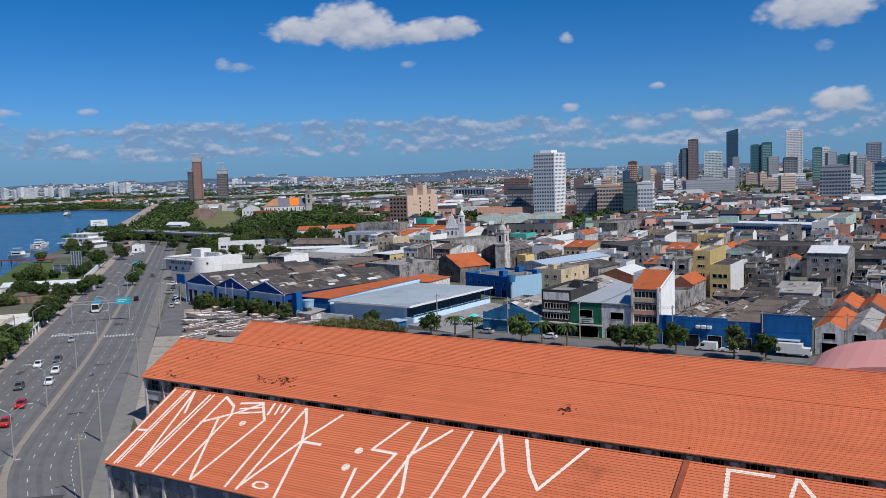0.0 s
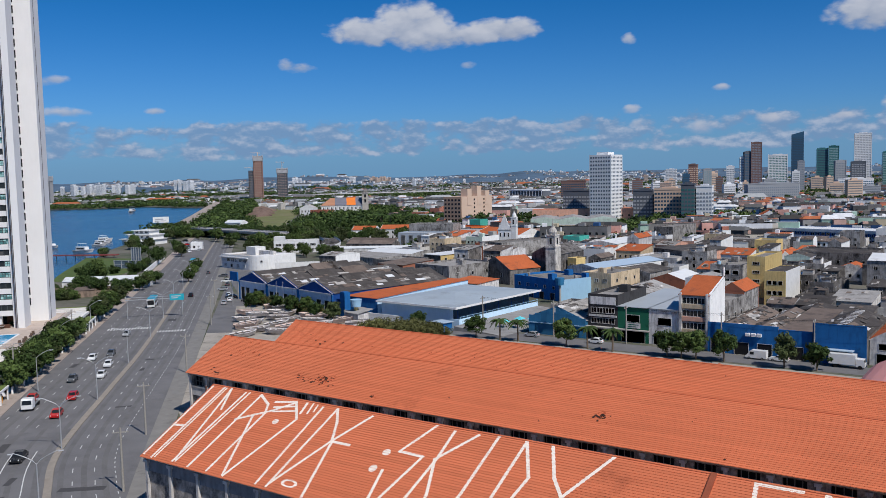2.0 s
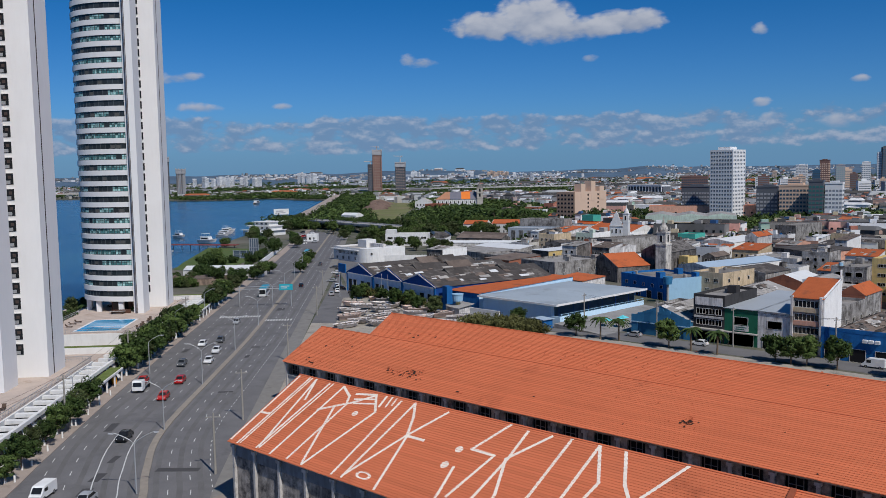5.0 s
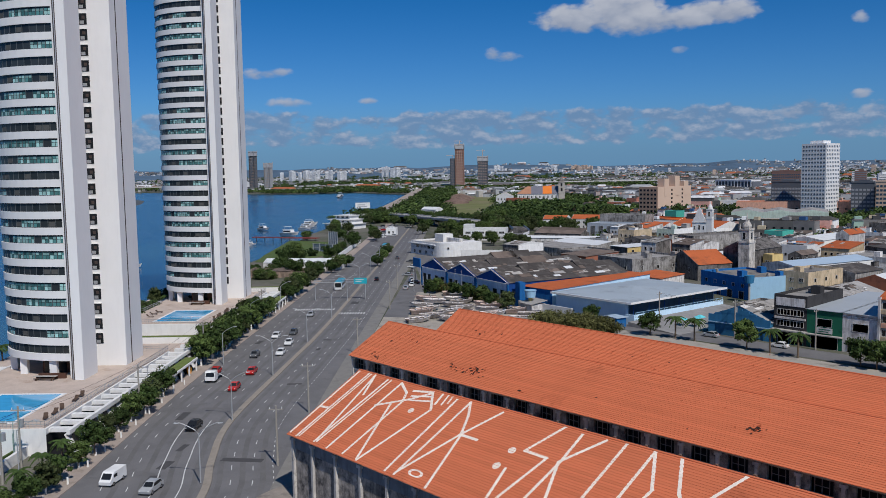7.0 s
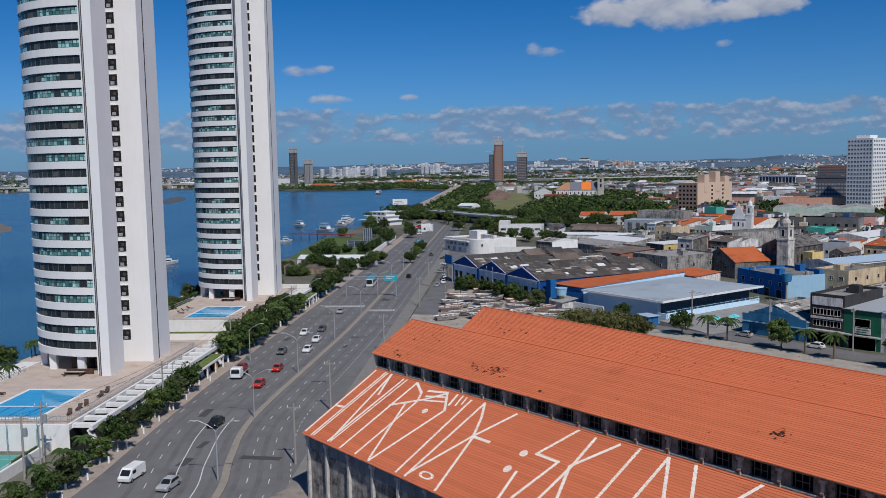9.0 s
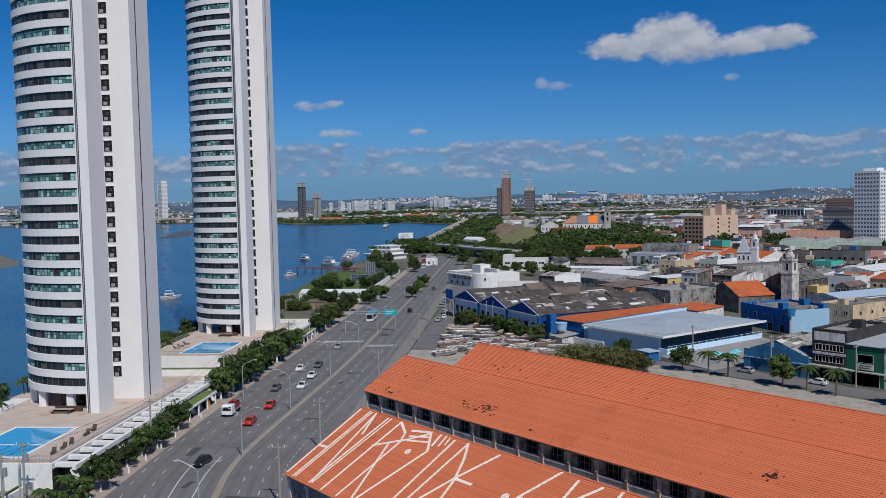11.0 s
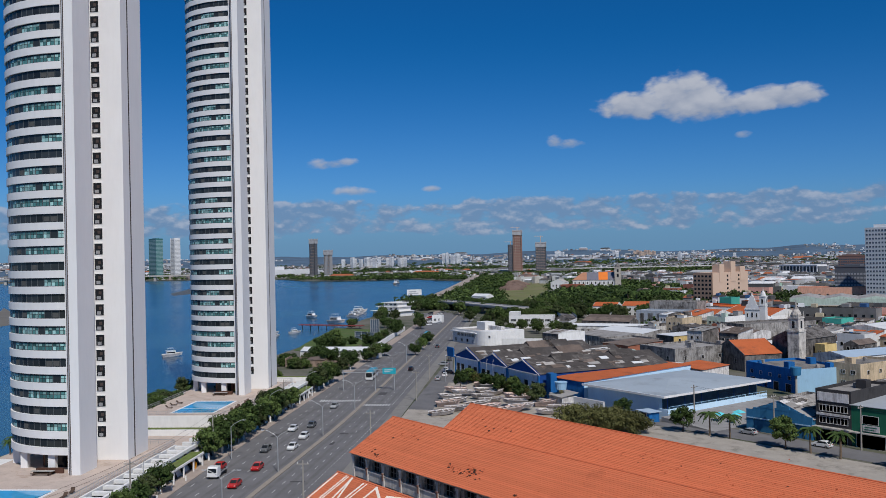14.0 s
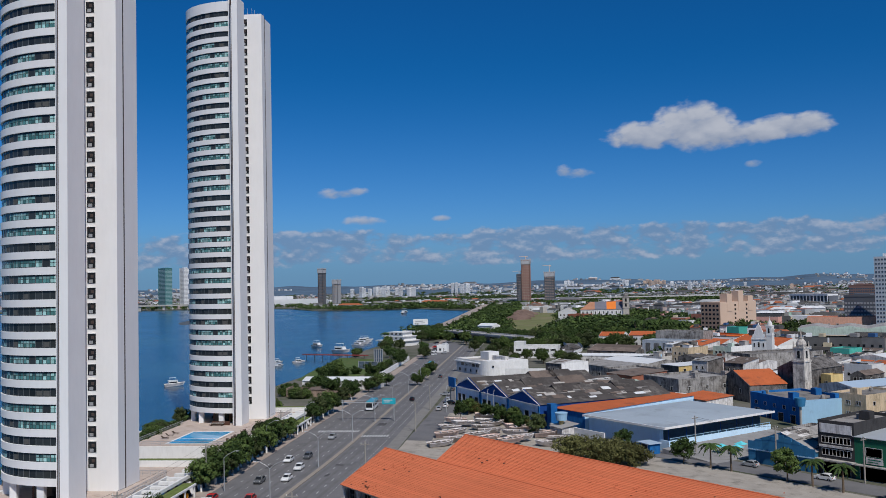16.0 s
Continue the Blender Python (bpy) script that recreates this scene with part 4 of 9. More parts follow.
for k in range(8):
    part("fence_post", Geo().tube((-32 + k * 5, -32.4, 0), (-32 + k * 5, -32.4, 6), 0.06, sides=5), POSTGREEN, court)
    part("fence_post", Geo().tube((3.4, -60 + k * 3.8, 0), (3.4, -60 + k * 3.8, 4.4), 0.06, sides=5), POSTGREEN, court)
part("side_wall", Geo().box(4.0, -62, 0, 4.5, -31.2, 1.7), DECKWHITE, court)
part("hedge", Geo().box(3.0, -40, 0, 3.3, -33, 1.6), GRASS, court)

# ---- town: palette ----
def weathered(name, color, stain=0.35, streak=0.45, dark=(0.07, 0.065, 0.06), spread=0.16):
    return surface(name, color, 0.9, spread=spread, scale=0.45, fine=3, stain=stain, stain_color=dark, streak=streak, jitter=0.15, bump=0.2)


W_GREY = weathered("grey_render", (0.38, 0.36, 0.34), 0.62, 0.65, (0.06, 0.052, 0.048), 0.3)
W_DARK = weathered("blackened_render", (0.19, 0.175, 0.165), 0.62, 0.65, (0.025, 0.022, 0.02), 0.35)
W_BLACK = weathered("black_painted_render", (0.06, 0.058, 0.06), 0.3, 0.3, (0.02, 0.02, 0.02), 0.2)
W_PALE = weathered("dirty_white_render", (0.66, 0.64, 0.62), 0.42, 0.55, (0.16, 0.14, 0.13), 0.22)
W_WHITE = weathered("white_wall", (0.74, 0.73, 0.71), 0.08, 0.15, (0.35, 0.33, 0.3))
W_BEIGE = weathered("beige_render", (0.55, 0.43, 0.29), 0.35, 0.45, (0.2, 0.16, 0.1))
W_YELLOW = weathered("yellow_render", (0.62, 0.46, 0.20), 0.2, 0.35, (0.3, 0.2, 0.08))
W_PEACH = weathered("peach_render", (0.66, 0.36, 0.26), 0.3, 0.4, (0.3, 0.2, 0.16))
W_PINK = weathered("pink_render", (0.62, 0.33, 0.29), 0.15, 0.25, (0.3, 0.2, 0.18))
W_BLUE = weathered("blue_paint", (0.018, 0.135, 0.37), 0.25, 0.3, (0.012, 0.05, 0.13), 0.16)
W_NAVY = weathered("dark_blue_paint", (0.012, 0.06, 0.24), 0.12, 0.12, (0.01, 0.02, 0.05), 0.1)
W_TEALBLUE = weathered("faded_blue_paint", (0.035, 0.16, 0.30), 0.12, 0.2, (0.02, 0.08, 0.12), 0.12)
W_SKY = weathered("light_blue_paint", (0.34, 0.55, 0.72), 0.1, 0.12, (0.2, 0.3, 0.4), 0.08)
W_SHEDBLUE = weathered("pale_grey_blue_paint", (0.62, 0.69, 0.80), 0.14, 0.2, (0.22, 0.27, 0.36), 0.1)
W_PALEBLUE = weathered("pale_sky_blue_paint", (0.52, 0.70, 0.84), 0.08, 0.12, (0.3, 0.42, 0.5), 0.08)
W_GREEN = weathered("dark_green_paint", (0.02, 0.13, 0.075), 0.1, 0.2, (0.01, 0.05, 0.03), 0.1)
W_PALEGREEN = weathered("pale_green_paint", (0.50, 0.60, 0.52), 0.2, 0.25, (0.15, 0.17, 0.13))
W_TEAL = weathered("teal_paint", (0.08, 0.42, 0.34), 0.1, 0.15, (0.05, 0.2, 0.15))
W_ORANGE = weathered("orange_paint", (0.60, 0.13, 0.03), 0.15, 0.2, (0.25, 0.07, 0.03))
W_BRICK = weathered("brick_red_wall", (0.34, 0.13, 0.08), 0.2, 0.2, (0.12, 0.06, 0.05))
R_DARK = surface("blackened_fibre_cement", (0.07, 0.062, 0.058), 0.92, spread=0.4, scale=0.3, fine=3, wave=("x", 0.35), jitter=0.25, bump=0.4, stain=0.35, stain_color=(0.22, 0.20, 0.18))
R_BROWN = surface("brown_fibre_cement", (0.16, 0.125, 0.105), 0.92, spread=0.4, scale=0.3, fine=3, wave=("x", 0.35), jitter=0.2, bump=0.4, stain=0.4, stain_color=(0.06, 0.05, 0.05))
R_GREY = surface("grey_fibre_cement", (0.31, 0.295, 0.28), 0.9, spread=0.35, scale=0.3, fine=3, wave=("x", 0.35), jitter=0.15, bump=0.4, stain=0.4, stain_color=(0.12, 0.11, 0.10))
R_PALE = surface("pale_roof_sheet", (0.42, 0.39, 0.36), 0.9, spread=0.25, scale=0.4, fine=3, stain=0.3, stain_color=(0.2, 0.18, 0.16))
R_METAL = surface("pale_grey_metal_roof", (0.42, 0.45, 0.47), 0.55, metal=0.15, spread=0.1, scale=0.12, wave=("x", 0.5), bump=0.25, stain=0.15, stain_color=(0.28, 0.29, 0.3))
R_HALL = surface("dull_grey_metal_roof", (0.35, 0.40, 0.44), 0.6, spread=0.12, scale=0.1, fine=2, wave=("x", 0.5), bump=0.25, stain=0.3, stain_color=(0.2, 0.21, 0.22))
R_WHITE = surface("white_metal_roof", (0.66, 0.67, 0.67), 0.6, spread=0.1, scale=0.2, wave=("x", 0.4), bump=0.25, stain=0.2, stain_color=(0.4, 0.38, 0.36))
R_BLUE = surface("pale_blue_metal_roof", (0.38, 0.48, 0.58), 0.55, spread=0.1, scale=0.2, wave=("x", 0.4), bump=0.25, stain=0.15, stain_color=(0.3, 0.33, 0.36))
R_TILE = surface("old_clay_tile", (0.46, 0.12, 0.045), 0.88, spread=0.22, scale=0.3, fine=3, jitter=0.15, wave=("x", 0.3), bump=0.5, stain=0.25, stain_color=(0.16, 0.07, 0.045))
R_SLAB = surface("stained_flat_roof", (0.24, 0.225, 0.21), 0.95, spread=0.4, scale=0.3, fine=2, jitter=0.25, stain=0.5, stain_color=(0.07, 0.065, 0.06))
FRAME = surface("pale_window_frame", (0.55, 0.54, 0.52), 0.7, spread=0.1, bump=0)
SHUTTER = surface("roller_shutter", (0.22, 0.21, 0.2), 0.6, spread=0.12, wave=("z", 0.12), bump=0.4, jitter=0.3)
WOOD = surface("orange_wood_door", (0.5, 0.2, 0.05), 0.7, spread=0.15)

OPENINGS = {}
TAKEN = []          # ground rectangles in use: x0, y0, x1, y1


def opening(w, h, kind):
    """A window or door mesh: a proud frame round a recessed pane or leaf, 0.12 deep, facing -y."""
    key = (round(w, 1), round(h, 1), kind)
    if key not in OPENINGS:
        g, t = Geo(), 0.09
        bars = max(2, round(w / 0.9)) if kind == "window" else 1
        step = (w - t) / bars
        xs = [-w / 2 + f for i in range(bars + 1) for f in (i * step, i * step + t)]
        zs = [0, t if kind == "window" else 0.02, h - t, h]
        index = {}

        def at(x, y, z):
            key3 = (round(x, 4), y, round(z, 4))
            if key3 not in index:
                index[key3] = len(g.v)
                g.v.append(key3)
            return index[key3]

        def quad(slot, *corners):
            g.f.append(tuple(at(*c) for c in corners))
            g.m.append(slot)

        f, r = -0.08, 0.0
        for i, (x0, x1) in enumerate(zip(xs, xs[1:])):
            for j, (z0, z1) in enumerate(zip(zs, zs[1:])):
                if i % 2 and j == 1:
                    quad(0, (x0, r, z0), (x1, r, z0), (x1, r, z1), (x0, r, z1))
                    for (ax, az), (bx, bz) in (((x0, z0), (x1, z0)), ((x1, z0), (x1, z1)), ((x1, z1), (x0, z1)), ((x0, z1), (x0, z0))):
                        quad(1, (ax, f, az), (bx, f, bz), (bx, r, bz), (ax, r, az))
                else:
                    quad(1, (x0, f, z0), (x1, f, z0), (x1, f, z1), (x0, f, z1))
        for z in (zs[0], zs[-1]):
            for x0, x1 in zip(xs, xs[1:]):
                quad(1, (x0, f, z), (x1, f, z), (x1, 0.05, z), (x0, 0.05, z))
        for x in (xs[0], xs[-1]):
            for z0, z1 in zip(zs, zs[1:]):
                quad(1, (x, f, z0), (x, f, z1), (x, 0.05, z1), (x, 0.05, z0))
        # the dark kind has a near-black pane in place of a shaded void
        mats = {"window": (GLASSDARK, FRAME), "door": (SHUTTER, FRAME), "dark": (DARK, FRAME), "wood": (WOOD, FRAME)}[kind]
        OPENINGS[key] = g.mesh("window" if kind in ("window", "dark") else "door", *mats)
    return OPENINGS[key]


def row_of(parent, side, w, d, z, count, ow, oh, kind="window", margin=0.8):
    """Openings in a row on the front (-y) or right (+x) wall."""
    length = w if side == "front" else d
    for i in range(count):
        s = margin + (length - 2 * margin) * (i + 0.5) / count
        at = pose(s, 0, z) if side == "front" else pose(w, s, z, 0, 0, 90)
        part("window" if kind in ("window", "dark") else "door", opening(ow, oh, kind), None, parent, at=at)


def house(label, x, y, w, d, h, rz=0, wall=W_GREY, roof="flat", cover=R_SLAB, rise=2.0, front=(), side=(), name="building", category="building",
          group="", parapet=0.7, ridges=1, right_wall=None, clutter=0):
    """A building with its front left corner at x, y; rows of openings: (z, count, width, height, kind)."""
    b = root(name, x, y, 0, rz, label, category, group)
    c, s = math.cos(radians(rz)), math.sin(radians(rz))
    xs, ys = [x + u * c - v * s for u in (0, w) for v in (0, d)], [y + u * s + v * c for u in (0, w) for v in (0, d)]
    TAKEN.append((min(xs), min(ys), max(xs), max(ys)))
    t = 0.25
    top = h + (parapet if roof == "flat" else 0)
    g = Geo()
    g.box(0, 0, 0, w, t, top).box(0, d - t, 0, w, d, top).box(0, t, 0, t, d - t, top)
    (Geo() if right_wall else g).box(w - t, t, 0, w, d - t, top)
    part("wall", g, wall, b)
    if right_wall:
        part("wall", Geo().box(w - t, t, 0, w, d - t, top), right_wall, b)
    e = 0.3
    r = Geo()
    if roof == "flat":
        r.box(t, t, h - 0.25, w - t, d - t, h)
    elif roof == "mono":
        r.solid([(-e, -e, h), (w + e, -e, h), (w + e, d + e, h + rise), (-e, d + e, h + rise)], [(-e, -e, h + 0.12), (w + e, -e, h + 0.12), (w + e, d + e, h + rise + 0.12), (-e, d + e, h + rise + 0.12)])
        part("gable_wall", Geo().solid([(w - t, 0, h), (w - t, d, h), (w - t, d, h + rise)], [(w, 0, h), (w, d, h), (w, d, h + rise)]), right_wall or wall, b)
    elif roof == "gable_x":
        r.solid([(0.12, -e, h - 0.03), (0.12, d / 2, h + rise + 0.1), (0.12, d + e, h - 0.03)], [(w - 0.12, -e, h - 0.03), (w - 0.12, d / 2, h + rise + 0.1), (w - 0.12, d + e, h - 0.03)])
        for gx in (-0.02, w - 0.12):
            part("gable_wall", Geo().solid([(gx, -e, h - 0.05), (gx, d + e, h - 0.05), (gx, d / 2, h + rise + 0.22)], [(gx + 0.14, -e, h - 0.05), (gx + 0.14, d + e, h - 0.05), (gx + 0.14, d / 2, h + rise + 0.22)]), right_wall or wall, b)
    else:
        k = w / ridges
        for i in range(ridges):
            x0, x1 = i * k - (e if i == 0 else 0), (i + 1) * k + (e if i == ridges - 1 else 0)
            r.solid([(x0, 0.12, h + 0.02), (i * k + k / 2, 0.12, h + rise + 0.12), (x1, 0.12, h + 0.02)], [(x0, d + e, h + 0.02), (i * k + k / 2, d + e, h + rise + 0.12), (x1, d + e, h + 0.02)])
            part("gable_wall", Geo().solid([(x0, -0.02, h), (x1, -0.02, h), (i * k + k / 2, -0.02, h + rise + 0.24)], [(x0, 0.12, h), (x1, 0.12, h), (i * k + k / 2, 0.12, h + rise + 0.24)]), wall, b)
    part("roof", r, cover, b)
    rr = random.Random(int(x * 7 + y * 13))
    for i in range(clutter):
        px, py = rr.uniform(1, max(1.2, w - 3)), rr.uniform(1, max(1.2, d - 3))
        if roof == "flat" and rr.random() < 0.5:
            part("roof_tank", Geo().tube((px, py, h), (px, py, h + 1.1), 0.7, 0.6, 10), rr.choice([W_SKY, W_GREY, W_BLUE]), b)
        elif roof == "flat":
            part("stair_hood", Geo().box(px, py, h, px + 2.4, py + 2.2, h + 2.0), wall, b)
        else:
            part("vent", Geo().box(px, py, h + 0.2, px + 0.5, py + 0.5, h + rise + 0.6), W_PALE, b)
    for z, count, ow, oh, kind in front:
        row_of(b, "front", w, d, z, count, ow, oh, kind)
    for z, count, ow, oh, kind in side:
        row_of(b, "right", w, d, z, count, ow, oh, kind)
    return b


def sheets(b, x0, w, d, h, rise, count, seed):
    """Loose and replaced sheets on a gabled roof."""
    rr = random.Random(seed)
    slope = math.degrees(math.atan2(rise + 0.1, w / 2))
    for i in range(count):
        u, v, left = rr.uniform(0.8, w / 2 - 0.7), rr.uniform(1, d - 2), i % 2
        pw, pd = rr.uniform(0.3, 1.6), rr.uniform(0.6, 5.0)
        at = pose(x0 + (u if left else w - u), v, h + u * (rise + 0.1) / (w / 2) + rr.uniform(0.08, 0.22), rr.uniform(-3, 3), (-slope if left else slope) + rr.uniform(-5, 5), rr.uniform(-12, 12))
        part("roof_sheet", Geo().box(-pw / 2, -pd / 2, 0, pw / 2, pd / 2, 0.05), rr.choice((R_PALE, R_GREY, R_BROWN, R_DARK, R_DARK, W_PALE, W_DARK, W_DARK)), b, at=at)


# ---- shops along the back street ----
SHOPS = "shops on the back street"
s = house("faded blue shed with a stepped parapet and orange door", -121.5, 199, 17, 40, 4.6, 0, W_TEALBLUE, "gable_y", R_GREY, 3.2, [(0, 1, 2.2, 3.0, "wood")], (), "workshop", "shed", SHOPS)
for i in range(9):
    hh = 4.6 + 0.55 * (4 - abs(i - 4)) + 0.6
    part("parapet_step", Geo().box(i * 17 / 9, -0.25, 0 if i in (0, 8) else 3.4, (i + 1) * 17 / 9, -0.02, hh), W_TEALBLUE, s)
sheets(s, 0, 17, 40, 4.6, 3.2, 80, 6)
part("ledge", Geo().box(-0.1, -0.4, 3.1, 17.1, -0.25, 3.35), W_SKY, s)
s = house("grey shed under a patched fibre-cement roof", -121.5, 240, 17, 27, 5.0, 0, W_GREY, "gable_y", R_GREY, 2.6, (), (), "shed", "shed", SHOPS)
sheets(s, 0, 17, 27, 5.0, 2.6, 50, 16)
s = house("dark three-storey shop with two rows of white-framed windows", -104.3, 200, 8.3, 19, 11.2, 0, W_BLACK, "flat", R_SLAB, 0, [(4.2, 4, 1.7, 1.5, "window"), (6.9, 4, 1.7, 1.5, "window"), (0, 2, 3.0, 2.8, "door")], [(7, 2, 1.2, 1.2, "dark")], "shop", "shop", SHOPS, clutter=2)
part("sign_panel", Geo().box(0.5, -0.12, 9.2, 7.8, -0.01, 11.2), W_PALE, s)
part("ledge", Geo().box(0.3, -0.3, 6.0, 8.0, -0.01, 6.5), W_PALE, s)
part("canopy", Geo().box(-0.2, -1.6, 3.2, 8.5, 0, 3.5), CONCRETE, s)
s = house("dark green shop with a pale sign under a grey metal roof", -96, 200, 8.4, 33, 9.0, 0, W_GREEN, "mono", R_METAL, 0.6, [(5.2, 1, 3.6, 1.9, "dark"), (0, 1, 6.4, 3.0, "dark")], (), "shop", "shop", SHOPS)
part("sign_panel", Geo().box(2.6, -0.35, 3.7, 6.2, -0.2, 5.0), W_PALE, s, "pale shop sign with unreadable lines")
part("sign_bar", Geo().box(3.0, -0.37, 4.5, 5.8, -0.352, 4.7).box(3.0, -0.37, 4.0, 5.2, -0.352, 4.2), W_GREEN, s)
part("canopy", Geo().box(-0.2, -1.2, 3.1, 8.6, 0, 3.35), CONCRETE, s)
s = house("dirty white shop front beneath a shared grey metal roof", -87.6, 200, 8.2, 33, 9.0, 0, W_PALE, "mono", R_METAL, 0.6, [(5.0, 1, 3.6, 1.9, "dark"), (0, 2, 2.6, 2.6, "door")], (), "shop", "shop", SHOPS)
s = house("three-storey shop with tan balcony bands and a white side wall", -79.6, 200, 7.2, 11, 13.0, 0, W_GREY, "mono", R_TILE, 3.6, [(0, 2, 2.6, 2.6, "door")], (), "shop", "shop", SHOPS, right_wall=W_WHITE)
part("party_wall", Geo().solid([(7.2, 0, 0), (7.2, 11.4, 0), (7.2, 11.4, 16.9), (7.2, 0, 13.6)], [(7.5, 0, 0), (7.5, 11.4, 0), (7.5, 11.4, 16.9), (7.5, 0, 13.6)]).box(7.2, 10.7, 16.6, 7.5, 11.4, 18.9), W_WHITE, s, "tall white party wall with a sloping top")
for i, z in enumerate((3.6, 6.7, 9.8)):
    part("window", opening(5.6, 1.6, "window"), None, s, at=pose(3.5, -0.02, z + 1.1))
    part("balcony_band", Geo().box(0.6, -0.35, z, 6.4, -0.05, z + 1.05), (W_BEIGE, W_PEACH)[i % 2], s)
for px in (0.0, 6.6):
    part("pier", Geo().box(px, -0.6, 0, px + 0.5, 0, 13.6), W_PALE, s)
house("grey house with a stained flat roof behind the shops", -80.2, 212, 7.8, 18, 9.0, 0, W_GREY, "flat", R_SLAB, 0, (), [(5, 3, 1.2, 1.3, "dark")], "house", "house", SHOPS, clutter=3)
house("small house under an orange clay tile roof", -79.6, 231, 6.6, 14, 10.3, 0, W_BRICK, "gable_y", R_TILE, 2.2, (), [(4, 2, 1.2, 1.3, "dark")], "house", "house", SHOPS, right_wall=W_GREY)
s = house("long blue-fronted warehouse with a sagging grey roof", -72, 198.5, 16.3, 33, 5.2, 0, W_GREY, "gable_y", R_BROWN, 1.7, (), (), "storehouse", "warehouse", SHOPS, ridges=2)
sheets(s, 0, 8.15, 33, 5.2, 1.7, 46, 3)
sheets(s, 8.15, 8.15, 33, 5.2, 1.7, 46, 4)
part("front_wall", Geo().box(0, -0.62, 0, 16.3, -0.36, 7.25), W_BLUE, s, "bright blue painted front wall")
for px in (2.5, 8, 13.3):
    part("door", opening(3.4, 3.0, "dark"), None, s, at=pose(px, -0.66, 0))
part("air_conditioner", Geo().box(9.0, -1.25, 4.6, 10.0, -0.62, 5.3).box(10.3, -1.25, 4.6, 11.3, -0.62, 5.3).box(11.6, -1.25, 4.6, 12.6, -0.62, 5.3), W_WHITE, s)
s = house("narrow dark-roofed storehouse with a blue front", -55.6, 198.5, 7.2, 33, 6.2, 0, W_GREY, "mono", R_BROWN, 0.8, (), (), "storehouse", "warehouse", SHOPS)
part("front_wall", Geo().box(0, -0.62, 0, 7.2, -0.36, 6.7), W_BLUE, s, "bright blue painted front wall")
part("door", opening(3.6, 3.0, "dark"), None, s, at=pose(3.6, -0.66, 0))
s = house("blue-fronted storehouse with a ribbed dark roof", -48.2, 198.0, 11, 27, 6.6, 0, W_DARK, "gable_y", R_DARK, 1.9, (), (), "storehouse", "warehouse", SHOPS)
sheets(s, 0, 11, 27, 6.6, 1.9, 30, 5)
part("front_wall", Geo().box(0, -0.62, 0, 11, -0.36, 8.9), W_BLUE, s, "bright blue painted front wall")
part("canopy", Geo().box(0.6, -2.3, 3.3, 8.6, -0.62, 3.5), R_BLUE, s)
for i in range(12):
    part("roof_rib", Geo().box(4.6, 1 + i * 2.1, 8.35, 6.4, 1.7 + i * 2.1, 8.62), W_PALE, s)
for i, cover in enumerate((R_TILE, R_GREY, R_TILE, R_TILE, R_GREY, R_TILE, R_BROWN, R_TILE, R_GREY, R_TILE)):
    hx = -37 + 6.2 * i
    house("grey gabled row house with a tall shop opening", hx, 200, 6.1, 24.6, 5.6, 0, W_PALE, "gable_y", cover, 1.7, [(3.5, 1, 2.6, 1.5, "dark"), (0, 1, 3.4, 2.7, "dark")], (), "house", "house", SHOPS)
    house("rear wing of a row house under a weathered tile roof", hx, 225.2, 6.1, 17, 6.6, 0, W_GREY, "gable_y", (R_TILE, R_TILE, R_GREY)[i % 3], 1.9, (), [(4.2, 2, 1.0, 1.2, "dark")], "house", "house", SHOPS)

# ---- market hall, blue sheds and their neighbours ----
TURQUOISE = weathered("turquoise_canvas", (0.12, 0.56, 0.62), 0.1, 0.1, (0.1, 0.3, 0.34))
hall = root("market_hall", -143.0, 194.3, 0, -3.6, "light blue market hall under a wide pale metal roof", "market")
hall.scale = (1.027, 1.027, 0.853)
TAKEN.append((-172, 186, -130, 242))
part("wall", Geo().box(-28.5, 1.2, 0, -2.5, 41, 6.7), W_PALEBLUE, hall)
part("glass_band", Geo().box(-2.48, 2.5, 0.4, -2.3, 40.6, 6.3), surface("dark_blue_glazing", (0.03, 0.075, 0.12), 0.35, spread=0.5, scale=0.5), hall)
part("roof", Geo().solid([(-29.3, 0, 6.8), (0.3, 0, 6.8), (0.3, 43.2, 6.8), (-29.3, 43.2, 6.8)], [(-29.3, 0, 7.15), (0.3, 0, 7.15), (0.3, 43.2, 7.15), (-29.3, 43.2, 7.15)]).solid([(-29.1, 0.2, 7.16), (0.1, 0.2, 7.16), (0.1, 42.9, 7.16), (-29.1, 42.9, 7.16)], [(-17, 18, 8.6), (-14, 18, 8.6), (-14, 21, 8.6), (-17, 21, 8.6)]), R_HALL, hall)
part("fascia", Geo().box(-29.5, -0.25, 6.6, 0.55, -0.02, 7.25).box(0.32, 0, 6.6, 0.55, 43.4, 7.25), W_WHITE, hall)
part("terrace_wall", Geo().box(-2.3, 0.6, 0, 1.1, 0.9, 3.2).box(0.9, 0.9, 0, 1.2, 40.5, 3.25), W_PALEBLUE, hall)
part("terrace", Geo().box(-2.3, 0.9, 0, 0.9, 40.5, 1.9), PAVING, hall)
part("forecourt", Geo().solid([(1.2, -2, -0.2), (17.5, -2, -0.2), (17.5, 40.5, -0.2), (1.2, 40.5, -0.2)], [(1.2, -2, 1.5), (17.5, -2, 0.06), (17.5, 40.5, 0.06), (1.2, 40.5, 1.7)]), surface("forecourt_concrete", (0.27, 0.262, 0.255), 0.9, spread=0.25, scale=0.3, fine=4, stain=0.35, stain_color=(0.14, 0.13, 0.125)), hall, "worn grey concrete forecourt sloping to the street")
